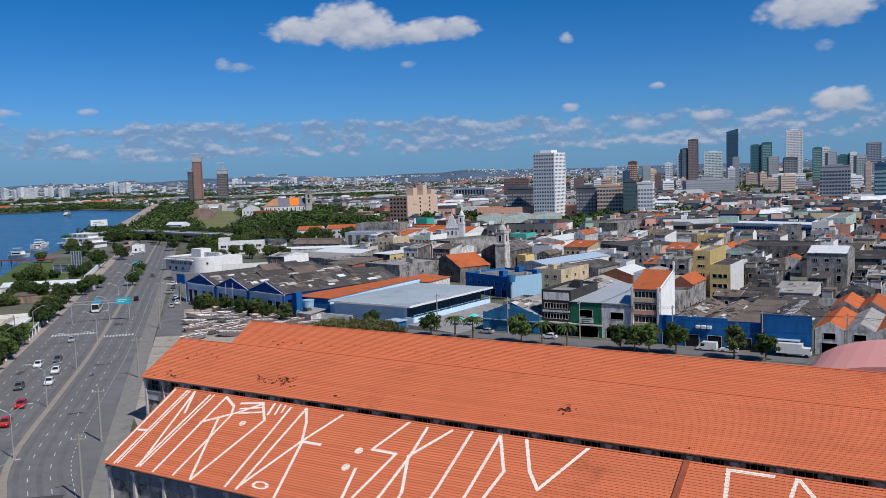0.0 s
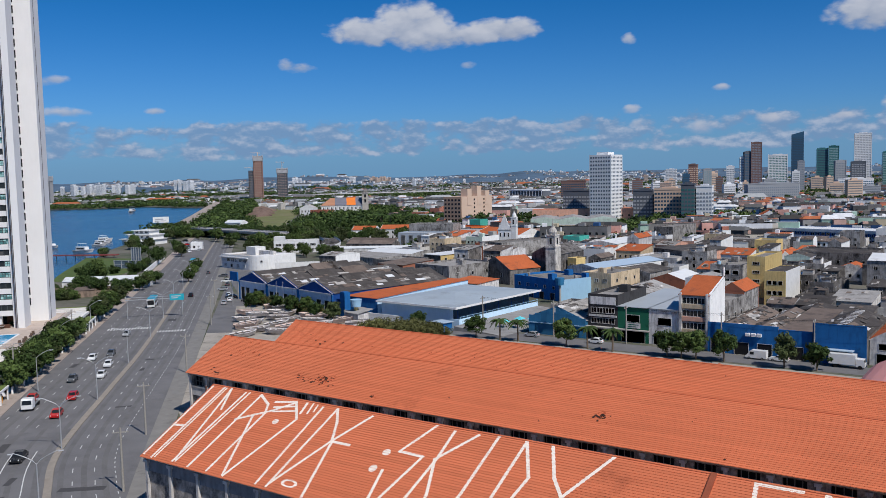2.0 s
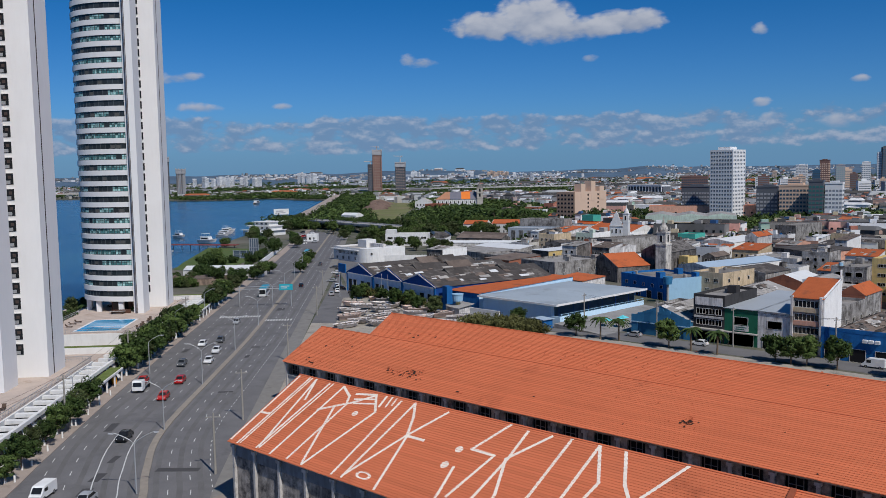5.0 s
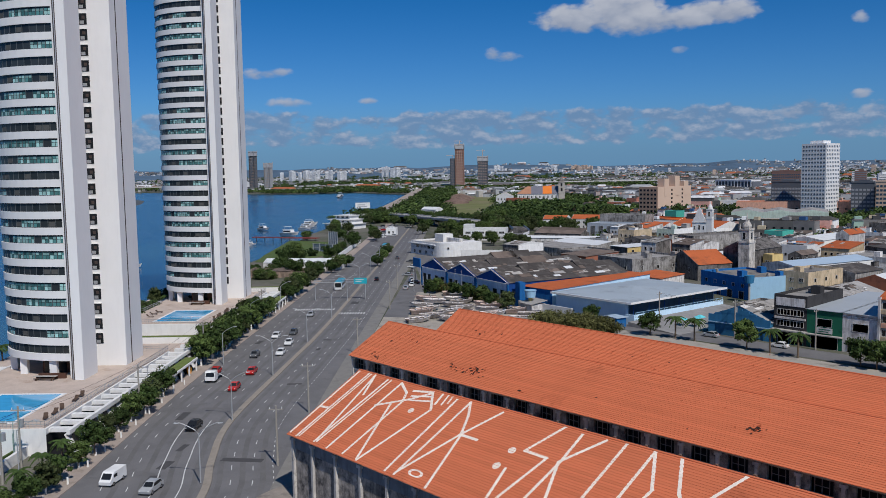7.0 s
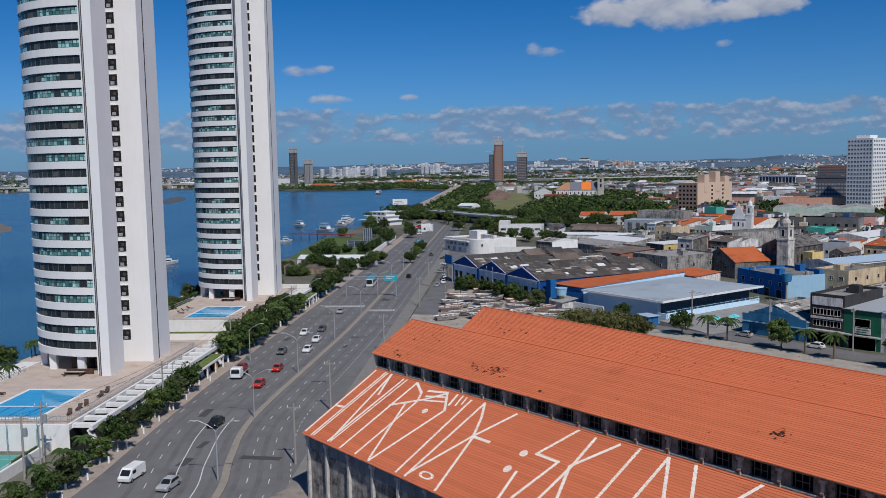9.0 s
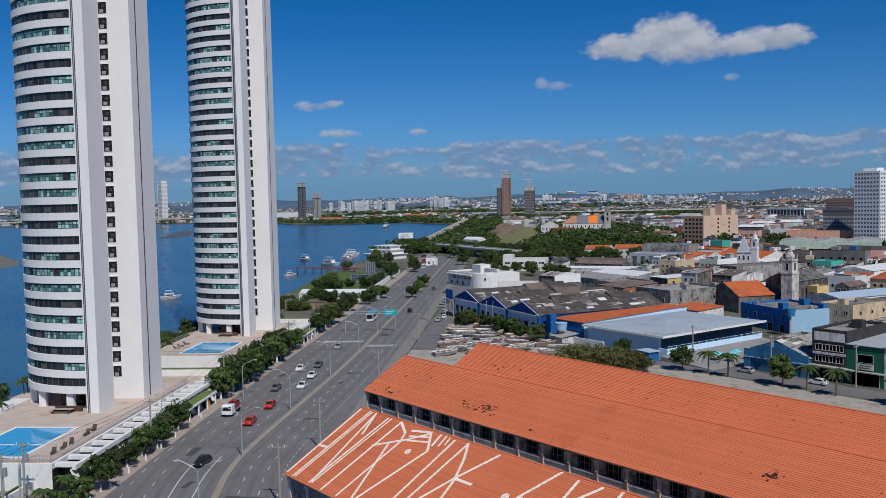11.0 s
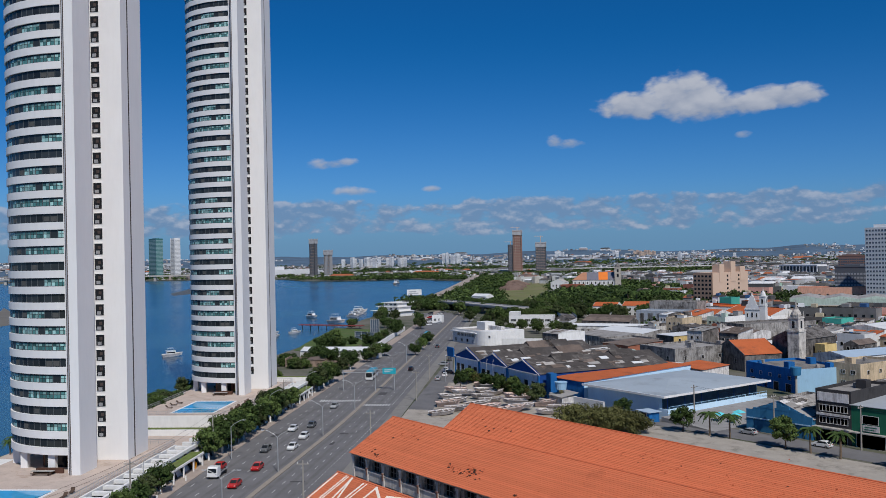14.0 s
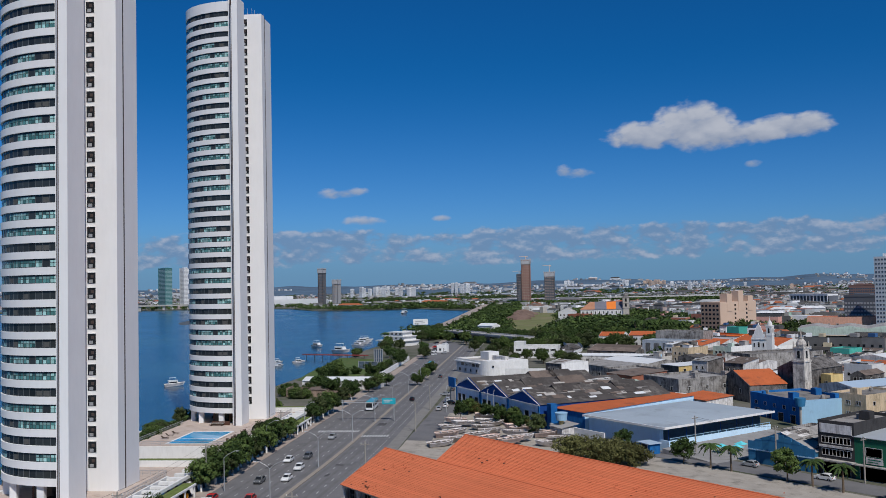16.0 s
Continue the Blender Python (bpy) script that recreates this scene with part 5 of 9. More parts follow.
for i, (sx, sy) in enumerate(((10.5, 6), (13.5, 8), (11.5, 12), (14.5, 14))):
    part("stall_awning", Geo().solid([(sx, sy, 2.6), (sx + 2.4, sy, 2.6), (sx + 2.4, sy + 2.4, 2.6), (sx, sy + 2.4, 2.6)], [(sx + 1.1, sy + 1.1, 3.4), (sx + 1.3, sy + 1.1, 3.4), (sx + 1.3, sy + 1.3, 3.4), (sx + 1.1, sy + 1.3, 3.4)]), TURQUOISE, hall, "turquoise stall awning")
    part("stall_post", Geo().tube((sx + 1.2, sy + 1.2, 0.3), (sx + 1.2, sy + 1.2, 2.7), 0.06), W_WHITE, hall)
for i in range(14):
    part("balustrade_post", Geo().box(1.0, 1.2 + i * 3.0, 3.25, 1.1, 1.3 + i * 3.0, 3.95), W_SKY, hall)
part("balustrade_rail", Geo().box(0.98, 0.9, 3.88, 1.12, 40.5, 3.98), W_SKY, hall)
for i in range(6):
    part("column", Geo().tube((-1.4, 3.2 + 6.6 * i, 0), (-1.4, 3.2 + 6.6 * i, 6.8), 0.09), W_NAVY, hall)
part("side_wall", Geo().box(-40, -3.2, 0, -18, -2.8, 3.2), W_WHITE, hall)
house("low hall with an orange tile roof and blue walls", -187.6, 198.6, 13.4, 46, 6.3, -4, W_BLUE, "mono", R_TILE, 1.0, (), (), "hall", "building", right_wall=W_PALEBLUE)
for i in range(3):
    off = Vector((-249.6 + i * 19.85, 209.8 - i * 4.8))
    b = house("blue gabled shed with a patched dark fibre-cement roof", off.x, off.y, 20.4, 48, 7.2, -13.6, W_NAVY, "gable_y", R_DARK, 3.6, (), (), "shed", "shed", "blue gabled sheds")
    part("band", Geo().box(0.2, -0.2, 0.2, 20.2, -0.02, 6.7), W_SHEDBLUE, b, "pale grey-blue wall below the gable")
    part("ledge", Geo().box(0.0, -0.42, 6.7, 20.4, -0.02, 7.0), W_WHITE, b)
    for px in (3.0, 6.6, 12.4, 17.0):
        part("door", opening(2.6, 4.6, "dark"), None, b, at=pose(px, -0.25, 0.2))
    part("verge", Geo().solid([(-0.3, -0.5, 7.2), (10.2, -0.5, 10.95), (20.7, -0.5, 7.2), (10.2, -0.5, 10.45)], [(-0.3, -0.28, 7.2), (10.2, -0.28, 10.95), (20.7, -0.28, 7.2), (10.2, -0.28, 10.45)]), W_WHITE, b)
    for px in (0.0, 19.7):
        part("corner_pier", Geo().box(px, -0.45, 0, px + 0.7, -0.02, 7.0), W_BLUE, b)
    for k, (v0, v1, left) in enumerate(((10, 19, 0), (24, 34, 1), (32, 41, 0))):
        ridge = Geo().solid([(6.4, v0, 9.55), (14, v0, 9.55), (10.2, v0, 11.7)], [(6.4, v1, 9.55), (14, v1, 9.55), (10.2, v1, 11.7)])
        if (k + i) % 3:
            part("roof_lantern", ridge, (R_DARK, R_BROWN)[k % 2], b, "raised ridge section of sheet roof")
    if i == 0:
        part("sign_board", Geo().box(-5.2, -1.1, 6.6, 0.6, -0.7, 10.0), W_BLUE, b, "bright blue blank sign board")
        for px in (-4.6, 0.0):
            part("sign_post", Geo().box(px - 0.12, -0.7, 0, px + 0.12, -0.48, 9.6), CONCRETE, b)
    rr = random.Random(40 + i)
    slope = math.degrees(math.atan2(3.7, 10.2))
    for k in range(84):
        left = k % 2
        u, v = rr.uniform(1.5, 8.0), rr.uniform(2, 44)
        pw, pd = rr.uniform(0.3, 2.2), rr.uniform(0.8, 4.6)
        at = pose(u if left else 20.4 - u, v, 7.2 + u * 0.363 + 0.14, 0, -slope if left else slope, 0)
        part("roof_patch", Geo().box(-pw / 2, -pd / 2, 0, pw / 2, pd / 2, 0.06), rr.choice([R_BROWN, R_BROWN, R_GREY, R_BROWN, R_DARK, R_DARK, R_PALE, R_BROWN, R_DARK, W_DARK, R_PALE, R_WHITE]), b, at=at)
b = house("white two-storey building with a rounded corner and window strip", -348, 285.5, 24, 22, 6.2, -9, W_WHITE, "flat", R_PALE, 0, [(3.5, 6, 3.0, 1.6, "window"), (0.8, 4, 2.0, 1.6, "dark")], (), "office", "building")
part("rounded_corner", Geo().prism([(24 + 8.5 * math.sin(a * 0.1571), 8.5 - 8.5 * math.cos(a * 0.1571)) for a in range(11)] + [(32.5, 22), (24, 22)], 0, 6.9), W_WHITE, b)
part("window", opening(1.0, 1.0, "dark"), None, b, at=pose(30.8, 3.1, 3.9, 0, 0, 52))
part("canopy", Geo().box(-1.0, -0.9, 5.5, 24, 0, 5.9), W_WHITE, b)
part("stair_hood", Geo().box(9, 9, 6.2, 17, 15, 10.2), W_WHITE, b)
part("terrace_block", Geo().box(17, 11, 6.2, 29, 13, 8.6), W_PALE, b)
b = house("white two-storey building with a long window band and stair tower", -384, 356, 26, 11, 6.6, 38, W_WHITE, "flat", R_SLAB, 0, [(4.0, 6, 3.2, 1.4, "window"), (0.8, 5, 2.4, 1.6, "window")], (), "office", "building")
part("stair_tower", Geo().box(0, 1, 6.6, 6, 8, 9.6), W_WHITE, b)
piece("garden_wall", Geo().prism([(-304, 280), (-276, 305), (-276.4, 305.4), (-304.4, 280.4)], 0, 4.6), W_WHITE, "long white rendered boundary wall", "wall")
house("row of low pale sheds with worn roofs", -287, 313, 30, 22, 5.4, -8, W_GREY, "gable_x", R_GREY, 1.4, [(1, 6, 1.6, 1.6, "dark")], (), "shed", "shed")
house("long narrow shed under a white sheet roof", -333, 356, 44, 8, 4.2, 30, W_PALE, "gable_x", R_WHITE, 0.9, [(1.2, 12, 1.6, 1.4, "dark")], (), "shed", "shed")
house("low shed with a whitish metal roof", -300, 340, 34, 22, 5.0, -8, W_GREY, "gable_x", R_WHITE, 1.2, (), (), "shed", "shed")
house("brick-red house row with broken roof", -244, 283, 16, 18, 6.4, -10, W_BRICK, "mono", R_BROWN, 1.0, [(1, 3, 1.5, 1.6, "dark")], ())
house("grey workshop with a stained flat roof", -258, 296, 18, 18, 6.0, -10, W_GREY, "flat", R_SLAB, 0, [(2, 3, 1.5, 1.5, "dark")], ())
house("bright blue market building with a cluttered flat roof", -164.6, 264.2, 25, 19, 6.6, -22, W_BLUE, "flat", R_SLAB, 0, [(3.8, 5, 1.4, 1.2, "dark"), (0, 4, 2.6, 2.6, "dark")], (), clutter=6, right_wall=W_SKY)
b = root("water_tank", -178.0, 192.3, 0, 0, "faded teal water tank on a yellow post", "water tank")
part("post", Geo().box(-0.45, -0.45, 0, 0.45, 0.45, 4.4), W_YELLOW, b)
part("tank", Geo().tube((0, 0, 4.4), (0, 0, 6.4), 1.5, 1.75, 16).tube((0, 0, 6.4), (0, 0, 6.6), 1.85, 1.85, 16), W_SKY, b)
b = root("kiosk", -147.2, 189.6, 0, -13, "small bright blue street kiosk", "kiosk")
part("body", Geo().box(0, 0, 0, 4.4, 3.2, 2.6), W_BLUE, b)
part("roof", Geo().box(-0.5, -0.6, 2.6, 4.9, 3.6, 2.75), R_BLUE, b)
part("counter", opening(2.6, 1.3, "dark"), None, b, at=pose(2.2, -0.04, 1.1))
b = root("lean_to", -180.5, 190.6, 0, -13, "low lean-to with a grey sheet roof", "shed")
part("wall", Geo().box(0, 0, 0, 6, 5, 2.7), W_PALE, b)
part("roof", Geo().solid([(-0.4, -0.6, 2.7), (6.4, -0.6, 2.7), (6.4, 5.4, 3.6), (-0.4, 5.4, 3.6)], [(-0.4, -0.6, 2.85), (6.4, -0.6, 2.85), (6.4, 5.4, 3.75), (-0.4, 5.4, 3.75)]), R_GREY, b)
piece("corner_pillar", Geo().box(-0.6, -0.9, 0, 2.0, 1.2, 7.9), W_BLUE, "bright blue pillar at the corner of the sheds", "pillar", at=pose(-186.9, 196.6, 0, 0, 0, -15))
b = root("water_tank", -139.5, 251.5, 0, -20, "blue plastic water tank on a concrete post", "water tank")
part("post", Geo().tube((0, 0, 0), (0, 0, 6.2), 0.35), CONCRETE, b)
part("tank", Geo().tube((0, 0, 6.2), (0, 0, 8.6), 1.3, 1.6, 16), W_TEALBLUE, b)
house("blackened hall under a bright orange tile roof", -198.8, 294.6, 21, 15, 6.0, -24, W_DARK, "gable_y", R_TILE, 4.4, [(2.6, 2, 1.4, 1.8, "dark")], (), "hall", "building")
house("dark grey two-storey building with flat sheet roof", -217, 274, 20, 26, 7.6, -12, W_GREY, "flat", R_GREY, 0, [(4, 3, 1.3, 1.4, "dark")], [(4, 3, 1.3, 1.4, "dark")], clutter=3)
house("small tile-roofed lean-to behind the market", -189, 258, 15, 11, 4.2, -14, W_PALE, "mono", R_TILE, 1.0)
house("blackened tall windowless block with stained walls", -238, 357, 15, 40, 9.8, -18, W_DARK, "flat", R_SLAB, 0, [(6, 2, 1.2, 1.2, "dark")], (), right_wall=W_GREY)
house("pale yellow hall with a long white roof", -251, 326, 12, 33, 6.4, -14, W_DARK, "mono", R_WHITE, 0.5, (), [(3.8, 6, 1.4, 1.4, "dark")], right_wall=W_YELLOW)
house("white hall with ribbed white cladding and grey roof", -197, 316, 15, 30, 6.8, -14, W_WHITE, "gable_y", R_WHITE, 1.4, [(3.6, 5, 1.6, 2.0, "dark")], (), right_wall=W_WHITE)
house("narrow yellow stair block with one window", -166, 309, 4.4, 6, 8.6, -12, W_YELLOW, "flat", R_SLAB, 0, [(5.4, 1, 1.8, 1.6, "window")], ())
house("white hall with a pale blue metal roof", -161, 299, 15, 42, 7.0, -14, W_PALE, "gable_y", R_BLUE, 1.2, [(3.4, 3, 1.6, 1.5, "window")], (), right_wall=W_WHITE)
house("beige three-storey house with small windows", -139.6, 268.5, 11.5, 20, 8.2, -6, W_BEIGE, "flat", R_SLAB, 0, [(5.6, 3, 1.6, 1.3, "window"), (2.4, 3, 1.6, 1.3, "window")], [(5.6, 3, 1.2, 1.2, "dark")], clutter=2)
house("grey house with patched fibre-cement roof", -143, 296, 18, 18, 6.4, -6, W_GREY, "gable_y", R_DARK, 1.6, (), [(3, 4, 1.1, 1.1, "dark")])
house("brick house under a white metal gable roof", -119.5, 281, 12, 18, 6.0, 0, W_BRICK, "gable_y", R_WHITE, 2.0, (), [(2.6, 3, 1.1, 1.1, "dark")])
house("grey apartment block with open balcony rows", -101, 288, 11, 19, 10.6, 0, W_GREY, "flat", R_SLAB, 0, [(8.0, 3, 2.2, 1.5, "dark"), (5.0, 3, 2.2, 1.5, "dark"), (2.0, 3, 2.2, 1.5, "dark")], (), clutter=3)
house("tall yellow rendered stair block with single windows", -90, 293, 6, 22, 13.2, 0, W_YELLOW, "flat", R_SLAB, 0, [(11, 1, 2.4, 1.1, "window"), (8, 1, 2.4, 1.1, "window"), (5, 1, 2.4, 1.1, "window"), (2, 1, 2.4, 1.1, "window")], (), right_wall=W_YELLOW)
house("yellow three-storey house with square windows", -80.2, 277.5, 6.6, 19, 10.8, 0, W_YELLOW, "flat", R_DARK, 0, [(6.6, 3, 1.4, 1.3, "dark"), (3.4, 3, 1.4, 1.3, "dark"), (0.6, 3, 1.4, 1.3, "dark")], (), right_wall=W_WHITE, parapet=0.1)
house("long blackened hall with a peach side wall", -154, 371, 28, 23, 8.6, -32, W_DARK, "mono", R_DARK, 0.6, [(5.5, 5, 1.3, 1.4, "dark")], (), right_wall=W_PEACH)
house("plain yellow block with blank walls", -122, 417, 10, 12, 9.0, 0, W_YELLOW, "flat", R_SLAB, 0, [(5.5, 3, 1.2, 1.3, "dark")], ())
house("grey four-storey block with windows and a pale vaulted roof", -55, 306, 12.6, 20, 12.6, 0, W_GREY, "gable_x", R_WHITE, 1.6, [(9.4, 3, 1.4, 1.4, "window"), (6.2, 3, 1.4, 1.4, "window"), (3.0, 3, 1.4, 2.2, "dark")], [(9.4, 4, 1.2, 1.3, "dark"), (5.6, 4, 1.2, 1.3, "dark")])
house("blackened long storehouse with a flat sheet roof", -93, 368, 30, 28, 8.4, 0, W_DARK, "flat", R_DARK, 0, [(5, 6, 1.4, 1.2, "dark")], ())
house("blackened storehouse with a dark ribbed roof", -62, 340, 30, 24, 7.4, 0, W_DARK, "mono", R_DARK, 0.8)
b = house("white and blue office range with long window bands", -136, 519, 56, 22, 8.8, -18, W_NAVY, "flat", R_WHITE, 0, [(5.6, 18, 2.2, 1.5, "window"), (2.2, 18, 2.2, 1.5, "window")], (), "office", "building", parapet=0.2)
part("band", Geo().box(-0.2, -0.3, 7.4, 56.2, -0.02, 8.9), W_WHITE, b, "white fascia band")
part("band", Geo().box(-0.2, -0.3, 3.9, 56.2, -0.02, 5.4), W_SHEDBLUE, b)
part("band", Geo().box(-0.2, -0.3, 0, 56.2, -0.02, 2.0), W_SHEDBLUE, b)
house("long low hall with a pale sheet roof", -152, 450, 34, 15, 6.4, -6, W_GREY, "gable_x", R_GREY, 1.2, [(3, 10, 1.6, 1.2, "dark")], ())
house("pale green four-storey house", -77, 515, 10, 46, 11.4, 0, W_PALEGREEN, "flat", R_SLAB, 0, [(8, 3, 1.3, 1.3, "dark"), (5, 3, 1.3, 1.3, "dark")], [(8, 6, 1.2, 1.2, "dark")], right_wall=W_PALEGREEN)
house("dark concrete block with blind walls", -190, 462, 11, 38, 11.6, 0, W_DARK, "flat", R_SLAB, 0, [(8, 2, 1.0, 1.0, "dark")], (), right_wall=W_GREY)
house("grey flat-roofed workshop with stained parapet", -154, 345, 21, 22, 6.4, -4, W_PALE, "flat", R_GREY, 0, [(2.6, 4, 1.3, 1.2, "dark")], (), clutter=2)
house("long grey-green depot with tall wall panels", -309, 532, 60, 40, 11.0, 27, W_PALEGREEN, "gable_y", R_GREY, 1.6, (), (), "depot", "building", ridges=3)
house("salmon pink market range with a terracotta roof", -402, 700, 92, 24, 9.6, 27, W_PEACH, "flat", R_TILE, 0, [(3, 14, 2.0, 1.8, "dark")], ())
TAKEN += [(-300, 490, -232, 545), (-390, 640, -300, 705)]
house("orange-red painted hall with blank walls", -352, 482, 30, 18, 8.4, -12, W_ORANGE, "flat", R_TILE, 0)
house("tall narrow teal painted block", -345, 508, 9, 10, 11.6, 0, W_TEAL, "flat", R_SLAB, 0)
house("low hall under a broad hipped orange tile roof", -322, 436, 26, 20, 5.6, -14, W_PALE, "gable_x", R_TILE, 4.0, [(2, 7, 1.2, 1.6, "dark")], ())
house("tile-roofed wing of the old convent", -300, 446, 38, 22, 7.6, -14, W_WHITE, "gable_x", R_TILE, 3.4, [(3.4, 8, 1.2, 1.6, "dark")], ())
house("grey steel-clad warehouse block", -328, 404, 28, 15, 9.4, 14, weathered("grey_blue_cladding", (0.36, 0.40, 0.45), 0.2, 0.4, (0.2, 0.21, 0.23), 0.1), "flat", R_METAL, 0, [(0, 5, 3.0, 8.6, "door")], (), right_wall=W_GREY)
house("tall grey windowless store", -333, 422, 29, 14, 13.6, 14, W_GREY, "flat", R_SLAB, 0, (), (), right_wall=W_GREY)
house("white villa with two rows of windows under tiles", -412, 458, 17, 14, 6.8, 26, W_WHITE, "gable_x", R_TILE, 2.4, [(4.2, 5, 1.2, 1.5, "dark"), (1.2, 5, 1.2, 1.7, "dark")], [(4.2, 3, 1.2, 1.5, "dark")])
house("long white villa with tall windows under tiles", -390, 463, 24, 15, 7.6, 26, W_WHITE, "gable_x", R_TILE, 2.4, [(4.6, 7, 1.2, 1.6, "dark"), (1.2, 7, 1.2, 1.8, "dark")], [(4.6, 3, 1.2, 1.5, "dark")])
house("low blackened shed row with broken tiles", -352, 384, 30, 12, 4.4, 16, W_DARK, "gable_x", R_BROWN, 1.6, [(1.4, 7, 1.3, 1.4, "dark")], ())
house("low shed under patched brown tiles", -372, 408, 34, 14, 4.0, 10, W_PALE, "gable_x", R_BROWN, 1.4, [(1.2, 8, 1.3, 1.4, "dark")], ())
house("small ruined house with an open gable", -362, 372, 9, 9, 5.8, 20, W_DARK, "gable_y", R_DARK, 1.8, [(2.6, 2, 1.2, 1.5, "dark")], [(2.6, 2, 1.2, 1.5, "dark")])
house("brick red house beside the hill church", -696, 712, 22, 16, 7.6, 10, W_BRICK, "flat", R_TILE, 0, [(3, 5, 1.6, 2.0, "dark")], ())
house("white gabled hall beside the hill church", -742, 742, 18, 16, 9.0, 30, W_WHITE, "gable_y", R_PALE, 4.0, [(4, 4, 1.6, 2.4, "dark")], ())
house("white bungalow above the flyover", -578, 486, 17, 10, 8.4, 8, W_WHITE, "gable_x", R_WHITE, 2.0, [(5.4, 4, 1.6, 1.4, "dark")], ())
house("white hall on the edge of the park", -1010, 925, 44, 14, 7.0, 30, W_WHITE, "flat", R_PALE, 0, [(2, 8, 2.4, 2.0, "dark")], ())
house("white hall beside the stone church", -203, 400, 18, 32, 7.2, 0, W_PALE, "gable_y", R_WHITE, 1.4, [(3, 3, 1.4, 1.4, "dark")], (), right_wall=W_WHITE)
house("small teal house with two windows", -232, 433, 10, 12, 7.4, 0, W_TEAL, "flat", R_SLAB, 0, [(4, 2, 1.3, 1.3, "window")], ())
house("red gabled house with white walls", -212, 636, 12, 20, 7.4, 20, W_WHITE, "gable_y", surface("red_tile", (0.5, 0.06, 0.035), 0.8), 4.0, [(4, 3, 1.2, 1.4, "dark")], ())
house("gabled white house with a red roof", -190, 674, 15, 20, 7.0, 20, W_WHITE, "gable_y", R_TILE, 4.4, [(4, 3, 1.2, 1.4, "dark")], ())
house("grey gabled house with small windows", -184, 616, 10, 20, 7.4, 0, W_GREY, "gable_y", R_GREY, 3.0, [(4, 2, 1.2, 1.4, "dark")], ())
house("pink rendered house with a flat roof", -125, 628, 19, 18, 7.6, 0, W_PINK, "flat", R_SLAB, 0, [(4, 4, 1.2, 1.4, "dark")], ())
house("pale gabled hall with a sheet roof", -143, 668, 16, 20, 6.4, 0, W_PALE, "gable_y", R_GREY, 3.4)

# pink vaulted tent beyond the rear warehouse
tent = Geo()
n = 18
arc = [(math.cos(math.pi * i / n) * 18, math.sin(math.pi * i / n) * 6.9) for i in range(n + 1)]
for (a, b), (c, d) in zip(arc, arc[1:]):
    tent.face([(a, 0, b + 2.2), (c, 0, d + 2.2), (c, 26, d + 2.2), (a, 26, b + 2.2)])
tent.face([(a, 0, b + 2.2) for a, b in reversed(arc)])
tent.box(-18, 0.02, 0, 18, 26, 2.2)
piece("vaulted_tent", tent, surface("pink_canvas", (0.66, 0.30, 0.27), 0.75, spread=0.06, scale=0.1), "large pink vaulted canvas hall", "tent", at=pose(-16, 150, 0))


# ---- churches ----
def baroque_church():
    c = root("church", -255, 407, 0, 10, "white baroque church with a scrolled gable and bell tower", "church")
    c.scale = (0.74, 0.74, 0.94)
    TAKEN.append((-266, 400, -242, 434))
    part("nave", Geo().box(-5, 0.6, 0, 5, 22, 8).solid([(-5.3, 0.6, 8), (5.3, 0.6, 8), (0, 0.6, 10.5)], [(-5.3, 22, 8), (5.3, 22, 8), (0, 22, 10.5)]), W_WHITE, c)
    ring = [(-5.2, 0), (5.2, 0), (5.2, 14.0), (4.6, 15.0), (4.2, 16.2), (3.0, 16.8), (2.8, 18.2), (1.9, 19.0), (1.5, 20.6), (0.6, 21.2), (0, 22.6), (-0.6, 21.2), (-1.5, 20.6), (-1.9, 19.0), (-2.8, 18.2), (-3.0, 16.8), (-4.2, 16.2), (-4.6, 15.0), (-5.2, 14.0)]
    part("gable_front", Geo().solid([(x, 0.6, z) for x, z in ring], [(x, 0, z) for x, z in ring]), W_WHITE, c)
    part("cornice", Geo().box(-5.5, -0.3, 13.4, 5.5, 0.0, 13.9), W_PALE, c)
    part("tower_shaft", Geo().box(5.2, 0, 0, 9.2, 4, 21).box(5.0, -0.2, 20.6, 9.4, 4.2, 21.2).box(5.0, -0.2, 15.8, 9.4, 4.2, 16.3), W_WHITE, c)
    part("dome", Geo().tube((7.2, 2, 21.2), (7.2, 2, 22.6), 1.9, 1.5, 12).tube((7.2, 2, 22.6), (7.2, 2, 23.8), 1.5, 0.7, 12).tube((7.2, 2, 23.8), (7.2, 2, 26), 0.4, 0.05, 8), W_WHITE, c)
    for px in (4.0, 0.0):
        part("window", opening(1.3, 2.6, "dark"), None, c, at=pose(7.2, -0.04, 17.2) if px else pose(0, -0.04, 9.6))
    part("window", opening(1.3, 2.6, "dark"), None, c, at=pose(9.24, 2, 17.2, 0, 0, 90))
    for px in (-3.2, 3.2):
        part("window", opening(1.0, 2.2, "dark"), None, c, at=pose(px, -0.04, 9.6))
    part("door", opening(2.0, 3.6, "wood"), None, c, at=pose(0, -0.04, 0))


